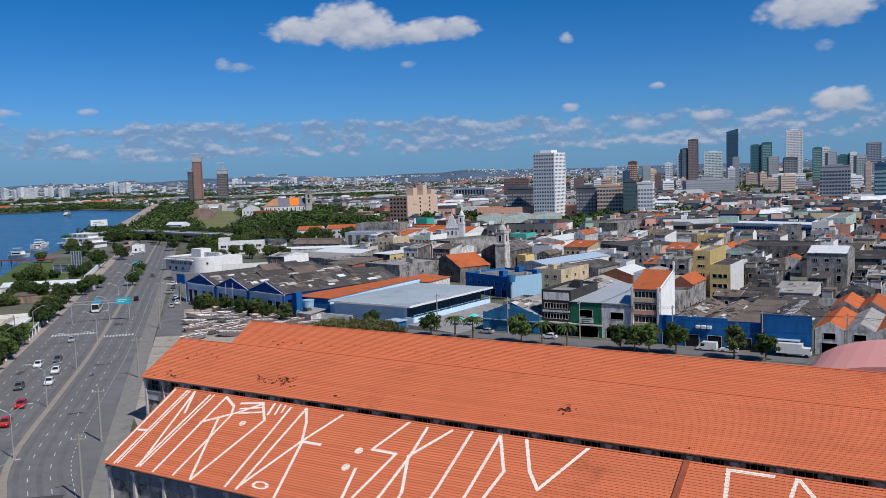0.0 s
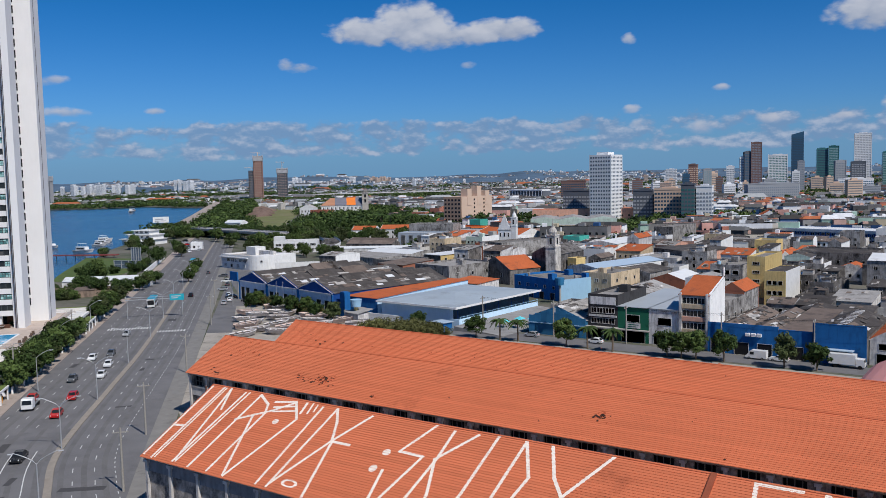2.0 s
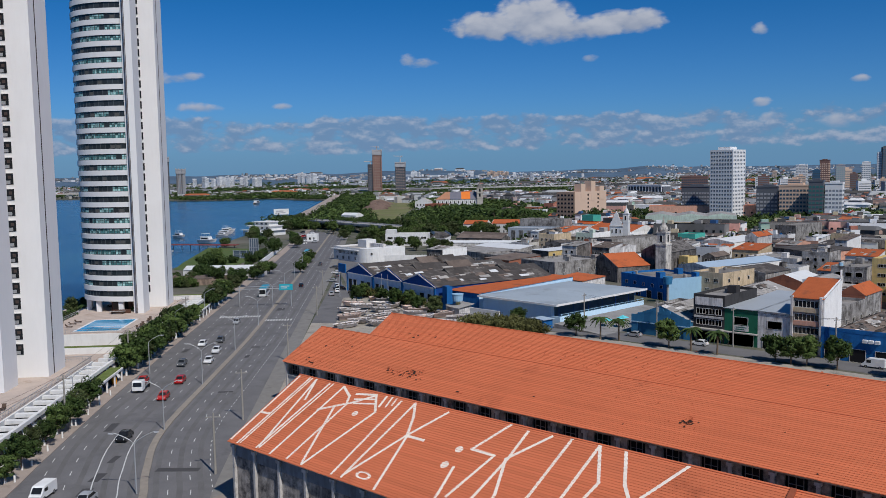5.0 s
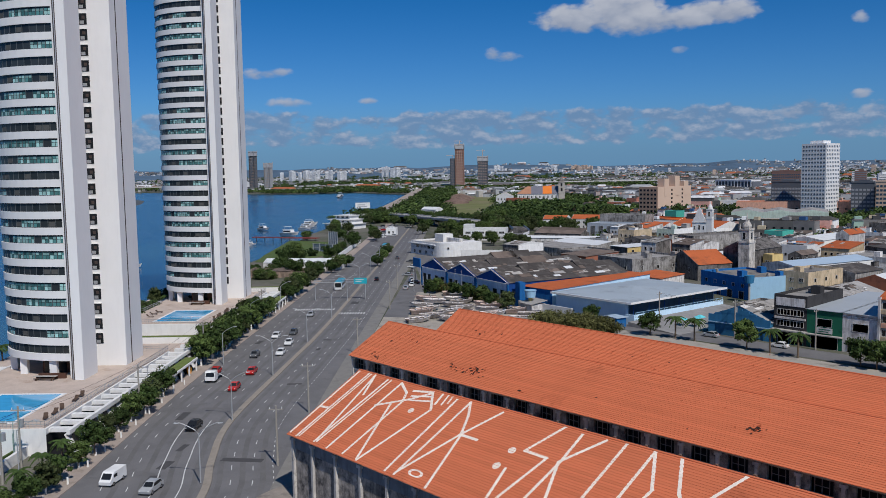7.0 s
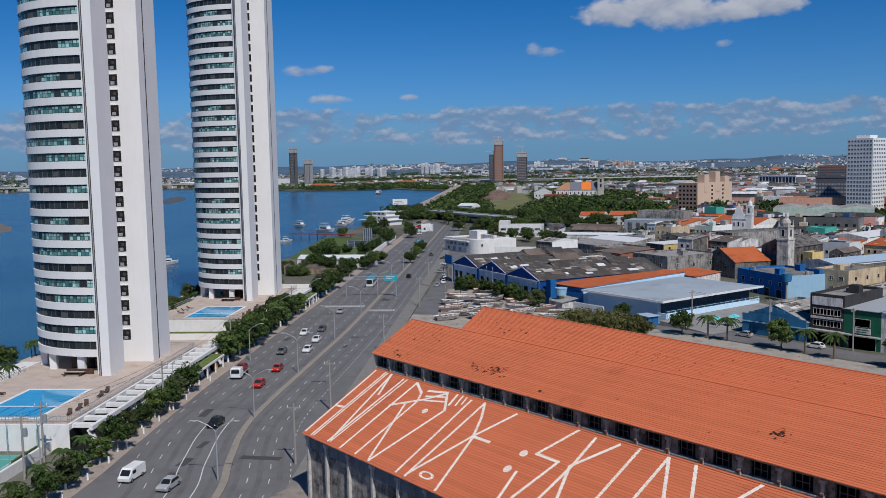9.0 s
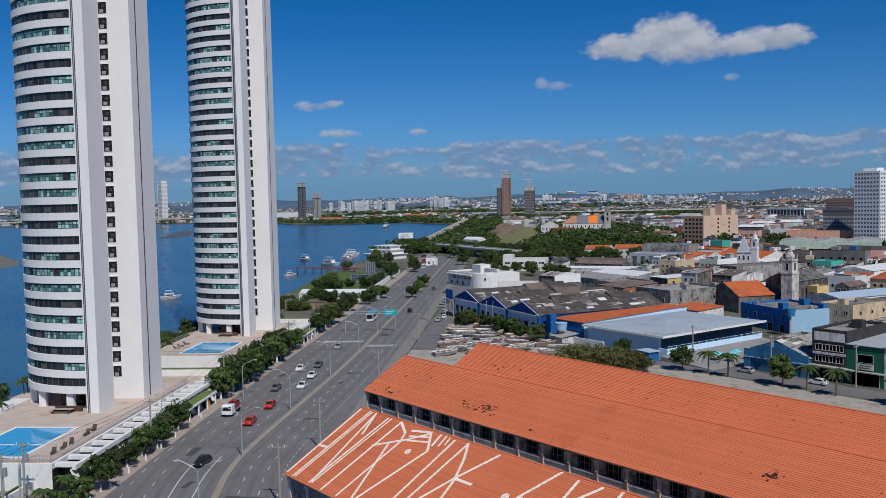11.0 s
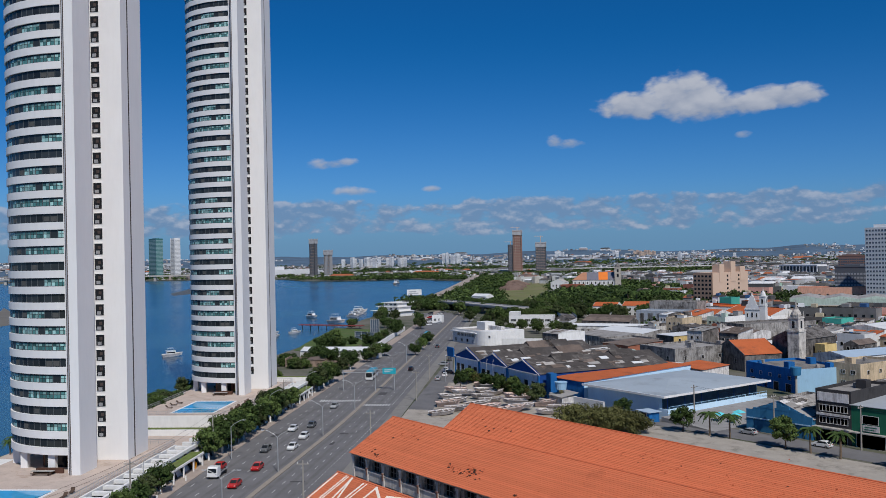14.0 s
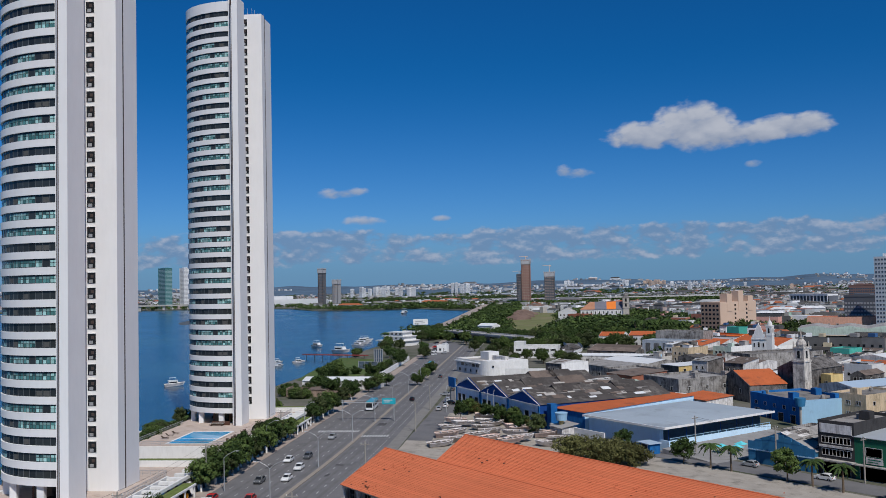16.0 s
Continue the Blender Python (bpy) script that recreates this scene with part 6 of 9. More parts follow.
def stone_church():
    c = root("church_tower", -170.8, 299.4, 0, 0, "weathered stone church tower with a tapering spire", "church")
    c.scale = (1.0, 1.0, 1.1)
    TAKEN.append((-172, 298, -162, 328))
    STONE = weathered("stained_stone", (0.56, 0.52, 0.47), 0.5, 0.5, (0.10, 0.09, 0.085), 0.25)
    part("shaft", Geo().box(0, 0, 0, 4.4, 4.4, 13).box(-0.2, -0.2, 12.7, 4.6, 4.6, 13.3).box(0.3, 0.3, 13.3, 4.1, 4.1, 17.2).box(0.1, 0.1, 17.0, 4.3, 4.3, 17.5), STONE, c)
    part("spire", Geo().tube((2.2, 2.2, 17.5), (2.2, 2.2, 18.3), 1.6, 1.9, 8).tube((2.2, 2.2, 18.3), (2.2, 2.2, 19.2), 1.9, 1.5, 8).tube((2.2, 2.2, 19.2), (2.2, 2.2, 20.2), 1.5, 0.7, 8).tube((2.2, 2.2, 20.2), (2.2, 2.2, 20.5), 0.9, 0.9, 8).tube((2.2, 2.2, 20.4), (2.2, 2.2, 23.2), 0.4, 0.04, 8), STONE, c)
    for x in (0.4, 4.0):
        for y in (0.4, 4.0):
            part("pinnacle", Geo().tube((x, y, 17.5), (x, y, 19.4), 0.3, 0.05, 6), STONE, c)
    part("window", opening(1.3, 2.4, "dark"), None, c, at=pose(2.2, 0.26, 13.9))
    part("window", opening(1.3, 2.4, "dark"), None, c, at=pose(4.14, 2.2, 13.9, 0, 0, 90))
    part("nave", Geo().box(-9, 4.6, 0, 4, 26, 10).solid([(-9.3, 4.6, 10), (4.3, 4.6, 10), (-2.5, 4.6, 13)], [(-9.3, 26, 10), (4.3, 26, 10), (-2.5, 26, 13)]), W_DARK, c)


def hill_church():
    c = root("church", -738, 775, 0, 42.7, "broad white church with an orange and grey roof and bell tower", "church")
    TAKEN.append((-760, 765, -670, 850))
    part("nave", Geo().box(0, 0, 0, 50, 18, 10.5), W_WHITE, c)
    part("cornice", Geo().box(-0.4, -0.5, 10.1, 50.4, 0, 10.7), W_PALE, c)
    dusty = surface("dusty_clay_tile", (0.40, 0.20, 0.12), 0.9, spread=0.2, scale=0.2)
    slate = surface("grey_roof_sheet", (0.16, 0.16, 0.19), 0.8, spread=0.2, scale=0.2)
    bright = surface("new_clay_tile", (0.72, 0.20, 0.04), 0.85, spread=0.1, scale=0.2)
    for x0, x1, top0, m in ((0, 17, 12, dusty), (17, 31, 17, slate), (31, 42, 31, bright), (42, 50, 42, slate)):
        part("roof_slope", Geo().solid([(x0 - (0.8 if x0 == 0 else 0), -0.8, 10.6), (top0, 9, 19.5), (x0 - (0.8 if x0 == 0 else 0), 18.8, 10.6)], [(x1, -0.8, 10.6), (x1, 9, 19.5), (x1, 18.8, 10.6)]), m, c)
    for i in range(10):
        part("window", opening(1.6, 3.0, "dark"), None, c, at=pose(3 + 4.9 * i, -0.04, 5.4))
        part("pier", Geo().box(0.2 + 4.9 * i, -0.35, 0, 0.9 + 4.9 * i, 0, 10.2), W_PALE, c)
    stone = weathered("sandstone", (0.46, 0.42, 0.37), 0.3, 0.3, (0.2, 0.18, 0.16))
    tower_ = part("bell_tower", Geo().box(50, -2, 0, 57.5, 5.5, 25).box(49.6, -2.4, 11.6, 57.9, 5.9, 12.3).box(49.6, -2.4, 17.6, 57.9, 5.9, 18.3).box(49.5, -2.5, 24.6, 58, 6, 25.4), stone, c, "sandstone bell tower with cornices")
    part("dome", Geo().tube((53.7, 1.7, 25.4), (53.7, 1.7, 27.4), 3.4, 3.0, 12).tube((53.7, 1.7, 27.4), (53.7, 1.7, 29.2), 3.0, 1.4, 12).tube((53.7, 1.7, 29.2), (53.7, 1.7, 33.5), 0.6, 0.05, 8), W_DARK, tower_, "dark domed cap")
    for z in (13.4, 19.4):
        part("bell_opening", opening(2.4, 4.0, "dark"), None, tower_, at=pose(53.7, -2.1, z))
        part("bell_opening", opening(2.4, 4.0, "dark"), None, tower_, at=pose(57.6, 1.7, z, 0, 0, 90))


baroque_church()
stone_church()
hill_church()

# ---- the rest of the old town: one house after another on the street grid ----
def free(x, y, w, d, pad=0.6):
    return all(x + w + pad < a or x - pad > c or y + d + pad < b or y - pad > e for a, b, c, e in TAKEN)


def in_town(x, y):
    """East of the avenue and of the wooded park."""
    az = math.degrees(math.atan2(-x, y))
    r = math.hypot(x, y)
    if az < -8 or r > 505 or y < 214:
        return False
    return az < 46 - max(0, r - 330) * 0.055


FILL_WALLS = [W_GREY, W_DARK, W_PALE, W_WHITE, W_GREY, W_WHITE, W_BEIGE, W_PEACH, W_PALE, W_PALEGREEN, W_DARK, W_PALE, W_BRICK, W_DARK, W_BEIGE, W_PALE, W_YELLOW]
FILL_COVERS = [R_DARK, R_BROWN, R_GREY, R_BROWN, R_DARK, R_DARK, R_WHITE, R_GREY, R_BROWN, R_DARK, R_TILE, R_TILE]
WALL_WORDS = {W_GREY: "grey stained", W_DARK: "blackened", W_PALE: "dirty white", W_WHITE: "white rendered", W_BEIGE: "beige", W_PEACH: "peach coloured", W_BRICK: "brick red", W_PALEGREEN: "pale green", W_YELLOW: "yellow rendered"}
COVER_WORDS = {R_DARK: "dark fibre-cement roof", R_BROWN: "brown fibre-cement roof", R_GREY: "grey sheet roof", R_TILE: "orange tile roof", R_WHITE: "white sheet roof", R_METAL: "pale metal roof"}
JUNK = [R_PALE, R_DARK, R_BROWN, W_PALE, W_DARK, W_WHITE]
rng = random.Random(21)


def rooftop(b, w, d, h, kind, rise):
    """Loose sheets, rooms and walls that pile up on old roofs, in one mesh."""
    g = Geo()
    for i in range(rng.randint(3, 7)):
        px, py = rng.uniform(0.4, max(0.5, w - 3)), rng.uniform(0.4, max(0.5, d - 4))
        if kind == "flat":
            sw, sd, sh = rng.uniform(1.2, 4.2), rng.uniform(1.0, 5.0), rng.choice((0.15, 0.3, 0.7, 1.4, 2.3, 2.5))
            sw, sd = min(sw, w - px - 0.3), min(sd, d - py - 0.3)
            g.box(px, py, h, px + sw, py + sd, h + sh, rng.choice((3, 4, 4, 3, 5, 0)))
            g.box(px - 0.1, py - 0.1, h + sh, px + sw + 0.1, py + sd + 0.1, h + sh + 0.1, rng.choice((0, 1, 2, 1)))
        else:
            sw, sd = rng.uniform(0.6, 1.6), rng.uniform(0.8, 3.5)
            if kind == "mono":
                z0, z1 = h + rise * py / d, h + rise * (py + sd) / d
                q = [(px, py, z0), (px + sw, py, z0), (px + sw, py + sd, z1), (px, py + sd, z1)]
            elif kind == "gable_y":
                zz = lambda u: h + rise * (1 - abs(u / w - 0.5) * 2)
                px = px if px + sw < w / 2 or px > w / 2 else w / 2
                q = [(px, py, zz(px)), (px + sw, py, zz(px + sw)), (px + sw, py + sd, zz(px + sw)), (px, py + sd, zz(px))]
            else:
                zz = lambda v: h + rise * (1 - abs(v / d - 0.5) * 2)
                py = rng.uniform(0.3, d / 2 - sd if d / 2 > sd else 0.4)
                q = [(px, py, zz(py)), (px + sw, py, zz(py)), (px + sw, py + sd, zz(py + sd)), (px, py + sd, zz(py + sd))]
            g.solid([(x_, y_, z_ + 0.14) for x_, y_, z_ in q], [(x_, y_, z_ + 0.24) for x_, y_, z_ in q], rng.choice((0, 1, 2, 1, 2, 0)))
    tagged(part("rooftop_clutter", g.mesh("rooftop_clutter", *JUNK), None, b, "loose sheets and built-up rooftop clutter"), kind="stuff")


houses = 0
y = 214.0
while y < 520:
    depth = rng.uniform(10, 20)
    x = -330.0 + rng.uniform(0, 6)
    while x < 190:
        w = rng.uniform(5, 12)
        d = depth - rng.uniform(0.2, 2.5)
        if rng.random() < 0.04:
            x += 4
            continue
        if in_town(x + w / 2, y + d / 2) and free(x, y, w, d, 0.2) and houses < 350:
            h = rng.choice((4.0, 4.5, 5.0, 5.5, 6.5, 6.5, 7.5, 8.5, 10.5))
            wall, cover, kind = rng.choice(FILL_WALLS), rng.choice(FILL_COVERS), rng.choice(("flat", "flat", "flat", "gable_x", "gable_y", "mono", "mono"))
            if x > -88 and y < 335:
                # the soot-black sheds and yards behind the row houses
                wall = (W_DARK, W_GREY, W_DARK, W_PALE, W_DARK)[houses % 5]
                cover = (R_DARK, R_BROWN, R_DARK, R_GREY, R_DARK)[houses % 5]
                h = min(h, 4.0 if y < 279 and x < -44 else 6.5)
            rows = [(z, max(1, int(w / 2.6)), 1.2, 1.3, "dark") for z in (1.4, 4.4, 7.2) if z + 1.6 < h]
            side = [(z, max(2, int(d / 5)), 1.1, 1.1, "dark") for z in (4.4,) if z + 1.6 < h and rng.random() < 0.35]
            if -156 < x < -122 and y < 262:
                # low sheds between the market and the workshops
                h, wall, rows, side = 3.2, W_GREY, [], []
            words = "flat parapet roof" if kind == "flat" else COVER_WORDS[cover]
            rise = rng.uniform(0.5, 1.6) if cover != R_TILE else 2.0
            b = house(WALL_WORDS[wall] + " old town house with a " + words, x, y, w, d, h, 0, wall, kind, rng.choice((R_SLAB, R_DARK, R_SLAB, R_PALE) if x < -88 or y > 335 else (R_DARK, R_DARK, R_SLAB, R_BROWN)) if kind == "flat" else cover, rise, rows[-2:], side, "house", "house", "old town houses", parapet=rng.choice((0.3, 0.7, 1.2)),
                      clutter=1 if kind == "flat" else 0, right_wall=rng.choice((None, None, W_WHITE, W_PALE, W_DARK, W_WHITE) if x < -88 or y > 335 else (None, None, W_GREY, None, W_DARK, None)))
            rooftop(b, w, d, h, kind, rise)
            houses += 1
        x += w + rng.choice((0.0, 0.0, 0.3, 0.8))
    y += depth + rng.choice((0.0, 0.3, 0.6, 4.5))


# ---- distance: houses too small to pick apart ----
def palette(name, colors, rough=0.9):
    m = bpy.data.materials.new(name)
    m.use_nodes = True
    add, link, calc, blend, ramp = node_tools(m.node_tree)
    out_, sh = add("ShaderNodeOutputMaterial"), add("ShaderNodeBsdfPrincipled", i_Roughness=rough)
    sh.inputs["Specular IOR Level"].default_value = 0.1
    geo = add("ShaderNodeNewGeometry")
    cr = add("ShaderNodeValToRGB")
    cr.color_ramp.interpolation = "CONSTANT"
    while len(cr.color_ramp.elements) < len(colors):
        cr.color_ramp.elements.new(0.5)
    for i, c in enumerate(colors):
        cr.color_ramp.elements[i].position = i / len(colors)
        cr.color_ramp.elements[i].color = (*c, 1)
    link(geo.outputs["Random Per Island"], cr.inputs[0])
    grain = add("ShaderNodeTexNoise", i_Scale=0.25, i_Detail=4.0)
    link(geo.outputs["Position"], grain.inputs["Vector"])
    link(blend(1.0, cr.outputs[0], calc("ADD", 0.65, calc("MULTIPLY", grain.outputs[0], 0.7)), "MULTIPLY"), sh.inputs["Base Color"])
    link(sh.outputs[0], out_.inputs[0])
    return m


FARWALL = palette("far_walls", [(0.8, 0.8, 0.79), (0.2, 0.19, 0.185), (0.66, 0.6, 0.5), (0.74, 0.74, 0.74), (0.10, 0.10, 0.10), (0.55, 0.46, 0.32), (0.30, 0.29, 0.28), (0.62, 0.40, 0.32), (0.42, 0.17, 0.12), (0.78, 0.78, 0.77), (0.08, 0.08, 0.08), (0.34, 0.48, 0.40), (0.66, 0.36, 0.3), (0.05, 0.12, 0.26), (0.12, 0.11, 0.105), (0.7, 0.69, 0.67)])
FARROOF = palette("far_roofs", [(0.36, 0.12, 0.06), (0.13, 0.13, 0.13), (0.06, 0.058, 0.055), (0.08, 0.075, 0.07), (0.36, 0.37, 0.37), (0.06, 0.055, 0.05), (0.16, 0.16, 0.165), (0.66, 0.66, 0.66), (0.10, 0.095, 0.09), (0.40, 0.13, 0.06), (0.05, 0.05, 0.05), (0.12, 0.115, 0.11), (0.09, 0.085, 0.08)])


def on_land(x, y):
    inside = False
    for (ax, ay), (bx, by) in zip(LAND, LAND[1:] + LAND[:1]):
        if (ay > y) != (by > y) and x < (bx - ax) * (y - ay) / (by - ay) + ax:
            inside = not inside
    return inside


walls, roofs, panes, far_walls = Geo(), Geo(), Geo(), Geo()


def by_causeway(x, y):
    """Within reach of the road along the bank."""
    q, d = Vector((x + 662, y - 503)), Vector((-0.737, 0.676))
    return -10 < q.dot(d) < 1010 and abs(q.x * d.y - q.y * d.x) < 17


def far_house(x, y, w, d, h, a):
    c, s = math.cos(a), math.sin(a)
    base = rise_at(x, y)
    put = lambda u, v, z: (x + u * c - v * s, y + u * s + v * c, z + base)
    (walls if math.hypot(x, y) < 900 else far_walls).solid([put(0, 0, 0), put(w, 0, 0), put(w, d, 0), put(0, d, 0)], [put(0, 0, h), put(w, 0, h), put(w, d, h), put(0, d, h)])
    if rng.random() < 0.25:
        r = min(w, d) * rng.uniform(0.12, 0.25)
        roofs.solid([put(-0.4, -0.4, h - 0.1), put(w + 0.4, -0.4, h - 0.1), put(w + 0.4, d + 0.4, h - 0.1), put(-0.4, d + 0.4, h - 0.1)], [put(w * 0.1, d * 0.45, h + r), put(w * 0.9, d * 0.45, h + r), put(w * 0.9, d * 0.55, h + r), put(w * 0.1, d * 0.55, h + r)])
    else:
        roofs.solid([put(0.3, 0.3, h), put(w - 0.3, 0.3, h), put(w - 0.3, d - 0.3, h), put(0.3, d - 0.3, h)], [put(0.3, 0.3, h + 0.1), put(w - 0.3, 0.3, h + 0.1), put(w - 0.3, d - 0.3, h + 0.1), put(0.3, d - 0.3, h + 0.1)])
    if math.hypot(x, y) < 1100 and rng.random() < 0.7:
        u0, v0, uw = rng.uniform(0, w * 0.5), rng.uniform(0, d * 0.5), rng.uniform(1.5, 4)
        walls.solid([put(u0, v0, h), put(u0 + uw, v0, h), put(u0 + uw, v0 + 3, h), put(u0, v0 + 3, h)], [put(u0, v0, h + 2), put(u0 + uw, v0, h + 2), put(u0 + uw, v0 + 3, h + 2), put(u0, v0 + 3, h + 2)])
    for z in (1.3, 4.3, 7.3):
        if z + 1.8 < h and math.hypot(x, y) < 1000:
            k = max(2, int(w / 4))
            for i in range(k):
                u = w * (i + 0.5) / k
                panes.face([put(u - 0.7, -0.05, z), put(u + 0.7, -0.05, z), put(u + 0.7, -0.05, z + 1.4), put(u - 0.7, -0.05, z + 1.4)])


def park(az, r):
    """The wooded slopes beyond the flyover."""
    return 37 < az < 60 and 440 < r < 820 and az > 46 - max(0, r - 330) * 0.055 - 1


count = 0
for i in range(62000):
    az, u = rng.uniform(-8, 80), rng.random()
    r = 440 + 4150 * u ** 1.5
    x, y = -math.sin(radians(az)) * r, math.cos(radians(az)) * r
    if not on_land(x, y) or not on_land(x - 30, y - 10) or not on_land(x + 40, y - 60) or park(az, r) or not free(x, y, 8, 8, 4) or (az > 39.5 and r < 1180):
        continue
    if (r < 505 and in_town(x, y)) or by_causeway(x, y) or (az > 33.5 and 640 < r < 1050 and rng.random() < 0.8):
        continue
    green = noise.noise(Vector((x * 0.0022, y * 0.0022, 5))) + 0.35 * noise.noise(Vector((x * 0.009, y * 0.009, 2)))
    if green > (0.02 if r > 1000 else 0.3):
        continue
    if 6 < az < 27 and 800 < r < 1300 and noise.noise(Vector((x * 0.006, y * 0.006, 4))) > 0.12:
        continue
    if az > 43 and r < 2000 and rng.random() < 0.75:
        continue
    if r > 2900 and rng.random() < 0.1 + (r - 2900) / 2600:
        continue
    if r < 1000:
        k = 0.85 + r / 5000
        far_house(x, y, rng.choice((5, 7, 9, 11, 14, 22, 30)) * k, rng.uniform(6, 15) * k, rng.choice((3.5, 4, 5, 5.5, 6.5, 7.5, 9, 12)), rng.uniform(-0.1, 0.6))
    elif rng.random() < 0.035:
        far_house(x, y, rng.uniform(24, 70), rng.uniform(14, 26), rng.uniform(5, 9), rng.uniform(0.0, 0.6))
    else:
        far_house(x, y, rng.choice((5, 6, 8, 10, 14)), rng.uniform(6, 12), rng.choice((3, 3.5, 4, 4.5, 5.5, 6.5, 9)), rng.uniform(-0.2, 0.8))
    count += 1
piece("distant_houses", walls, FARWALL, "mass of small pale houses of the distant city", "houses", kind="stuff")
piece("distant_houses", far_walls, palette("far_plain_walls", [(0.74, 0.75, 0.75), (0.3, 0.3, 0.3), (0.2, 0.2, 0.2), (0.6, 0.6, 0.6), (0.14, 0.14, 0.14), (0.45, 0.42, 0.38), (0.36, 0.36, 0.36), (0.36, 0.3, 0.28), (0.7, 0.7, 0.7), (0.5, 0.5, 0.5)]), "pale specks of houses on the far plain", "houses", kind="stuff")
piece("distant_roofs", roofs, FARROOF, "tiled and grey roofs of the distant city", "roofs", kind="stuff")
piece("distant_windows", panes, GLASSDARK, "dark windows of the distant houses", "windows", kind="stuff")
print("houses", houses, "far", count)

# ---- tall buildings of the middle distance and the skyline ----
HR_WHITE = surface("tower_white", (0.72, 0.72, 0.72), 0.8, spread=0.05, scale=0.05, bump=0)
HR_GREY = surface("tower_grey", (0.34, 0.35, 0.37), 0.8, spread=0.08, scale=0.05, bump=0)
HR_BROWN = surface("tower_brown", (0.19, 0.115, 0.10), 0.8, spread=0.08, scale=0.05, bump=0)
HR_BEIGE = surface("tower_beige", (0.62, 0.45, 0.34), 0.8, spread=0.06, scale=0.05, bump=0)
HR_DARK = surface("tower_dark", (0.12, 0.13, 0.15), 0.7, spread=0.1, scale=0.05, bump=0)
HR_GLASS = glossy("tower_blue_glass", (0.04, 0.10, 0.17), 0.12)
HR_GREENGLASS = glossy("tower_green_glass", (0.05, 0.16, 0.16), 0.12)
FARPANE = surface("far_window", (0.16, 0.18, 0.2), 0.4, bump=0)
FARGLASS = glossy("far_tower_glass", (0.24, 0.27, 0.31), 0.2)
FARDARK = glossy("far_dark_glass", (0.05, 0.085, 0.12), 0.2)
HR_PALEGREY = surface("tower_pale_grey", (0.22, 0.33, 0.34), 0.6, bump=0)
TOWERPANE = glossy("office_tower_glass", (0.10, 0.125, 0.16), 0.15)
HR_RAW = surface("raw_concrete_tower", (0.34, 0.20, 0.16), 0.9, spread=0.15, scale=0.1, bump=0)


def highrise(label, x, y, w, d, h, rz=0, wall=HR_WHITE, strip=GLASSDARK, storey=3.2, share=0.5, crown=3.0, group="skyline towers"):
    """A far tower: a body, a recessed-looking strip of windows round each storey, a roof house."""
    b = root("tower_block", x, y, 0, rz, label, "tower", group)
    TAKEN.append((x - w, y - d, x + w, y + d))
    part("body", Geo().box(-w / 2, -d / 2, 0, w / 2, d / 2, h), wall, b)
    if label.startswith("very tall"):
        part("slanted_top", Geo().solid([(-w / 2, -d / 2, h), (w / 2, -d / 2, h), (w / 2, d / 2, h), (-w / 2, d / 2, h)], [(-w / 2, -d / 2, h + 3), (w / 2, -d / 2, h + 9), (w / 2, d / 2, h + 9), (-w / 2, d / 2, h + 3)]), wall, b)
    else:
        part("roof_house", Geo().box(-w / 4, -d / 4, h, w / 4, d / 4, h + crown), wall, b)
        part("parapet", Geo().box(-w / 2 - 0.3, -d / 2 - 0.3, h, w / 2 + 0.3, -d / 2, h + 1.4).box(w / 2, -d / 2, h, w / 2 + 0.3, d / 2, h + 1.4), wall, b)
        if h > 50 and w > 16:
            for side_x in (-w / 2 - 0.5, w / 2 - 0.7):
                part("corner_pier", Geo().box(side_x, -d / 2 - 0.6, 0, side_x + 1.2, -d / 2, h + 2), wall, b)
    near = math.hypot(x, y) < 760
    # contrast lost with distance is put into the glazing colours of far towers
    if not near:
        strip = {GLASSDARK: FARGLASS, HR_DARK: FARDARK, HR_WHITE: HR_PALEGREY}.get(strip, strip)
    e, rows = 0.12, Geo()
    pitch = 3.4 if near else 2.6
    nx, ny = max(3, int(w / pitch)), max(3, int(d / pitch))
    fill = 0.36 if near or wall not in (HR_GLASS, HR_GREENGLASS) else 0.47
    px, py = w / nx * fill, d / ny * fill
    pane_x = Geo().box(-px, -e, 0, px, 0.2, storey * share).mesh("window", strip)
    pane_y = Geo().box(-0.2, -py, 0, e, py, storey * share).mesh("window", strip)
    for k in range(int((h - 3) / storey)):
        z = 3 + k * storey
        for i in range(nx):
            u = -w / 2 + w * (i + 0.5) / nx
            if near:
                part("window", pane_x, None, b, at=pose(u, -d / 2, z))
            else:
                rows.box(u - px, -d / 2 - e, z, u + px, -d / 2 + 0.2, z + storey * share)
        for i in range(ny):
            v = -d / 2 + d * (i + 0.5) / ny
            if near:
                part("window", pane_y, None, b, at=pose(w / 2, v, z))
            else:
                rows.box(w / 2 - 0.2, v - py, z, w / 2 + e, v + py, z + storey * share)
    if not near:
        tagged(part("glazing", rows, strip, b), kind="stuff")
    return b


# white tower with a window grid, each window its own piece
b = root("tower_block", -351, 715, 0, 0, "tall white office tower with a grid of square windows", "tower", "skyline towers")
TAKEN.append((-352, 714, -328, 742))
part("body", Geo().box(0, 0, 0, 21, 25, 59), HR_WHITE, b)
part("roof_house", Geo().box(5, 5, 59, 16, 18, 61.5), HR_WHITE, b)
pane = Geo().box(-0.75, -0.08, 0, 0.75, 0.05, 1.5, 0).box(-0.9, -0.12, -0.15, 0.9, 0.05, 0, 1).mesh("window", TOWERPANE, HR_WHITE)
for k in range(17):
    for i in range(8):
        part("window", pane, None, b, at=pose(1.7 + i * 2.5, 0, 3 + k * 3.3))
        part("window", pane, None, b, at=pose(21, 1.9 + i * 3.0, 3 + k * 3.3, 0, 0, 90))
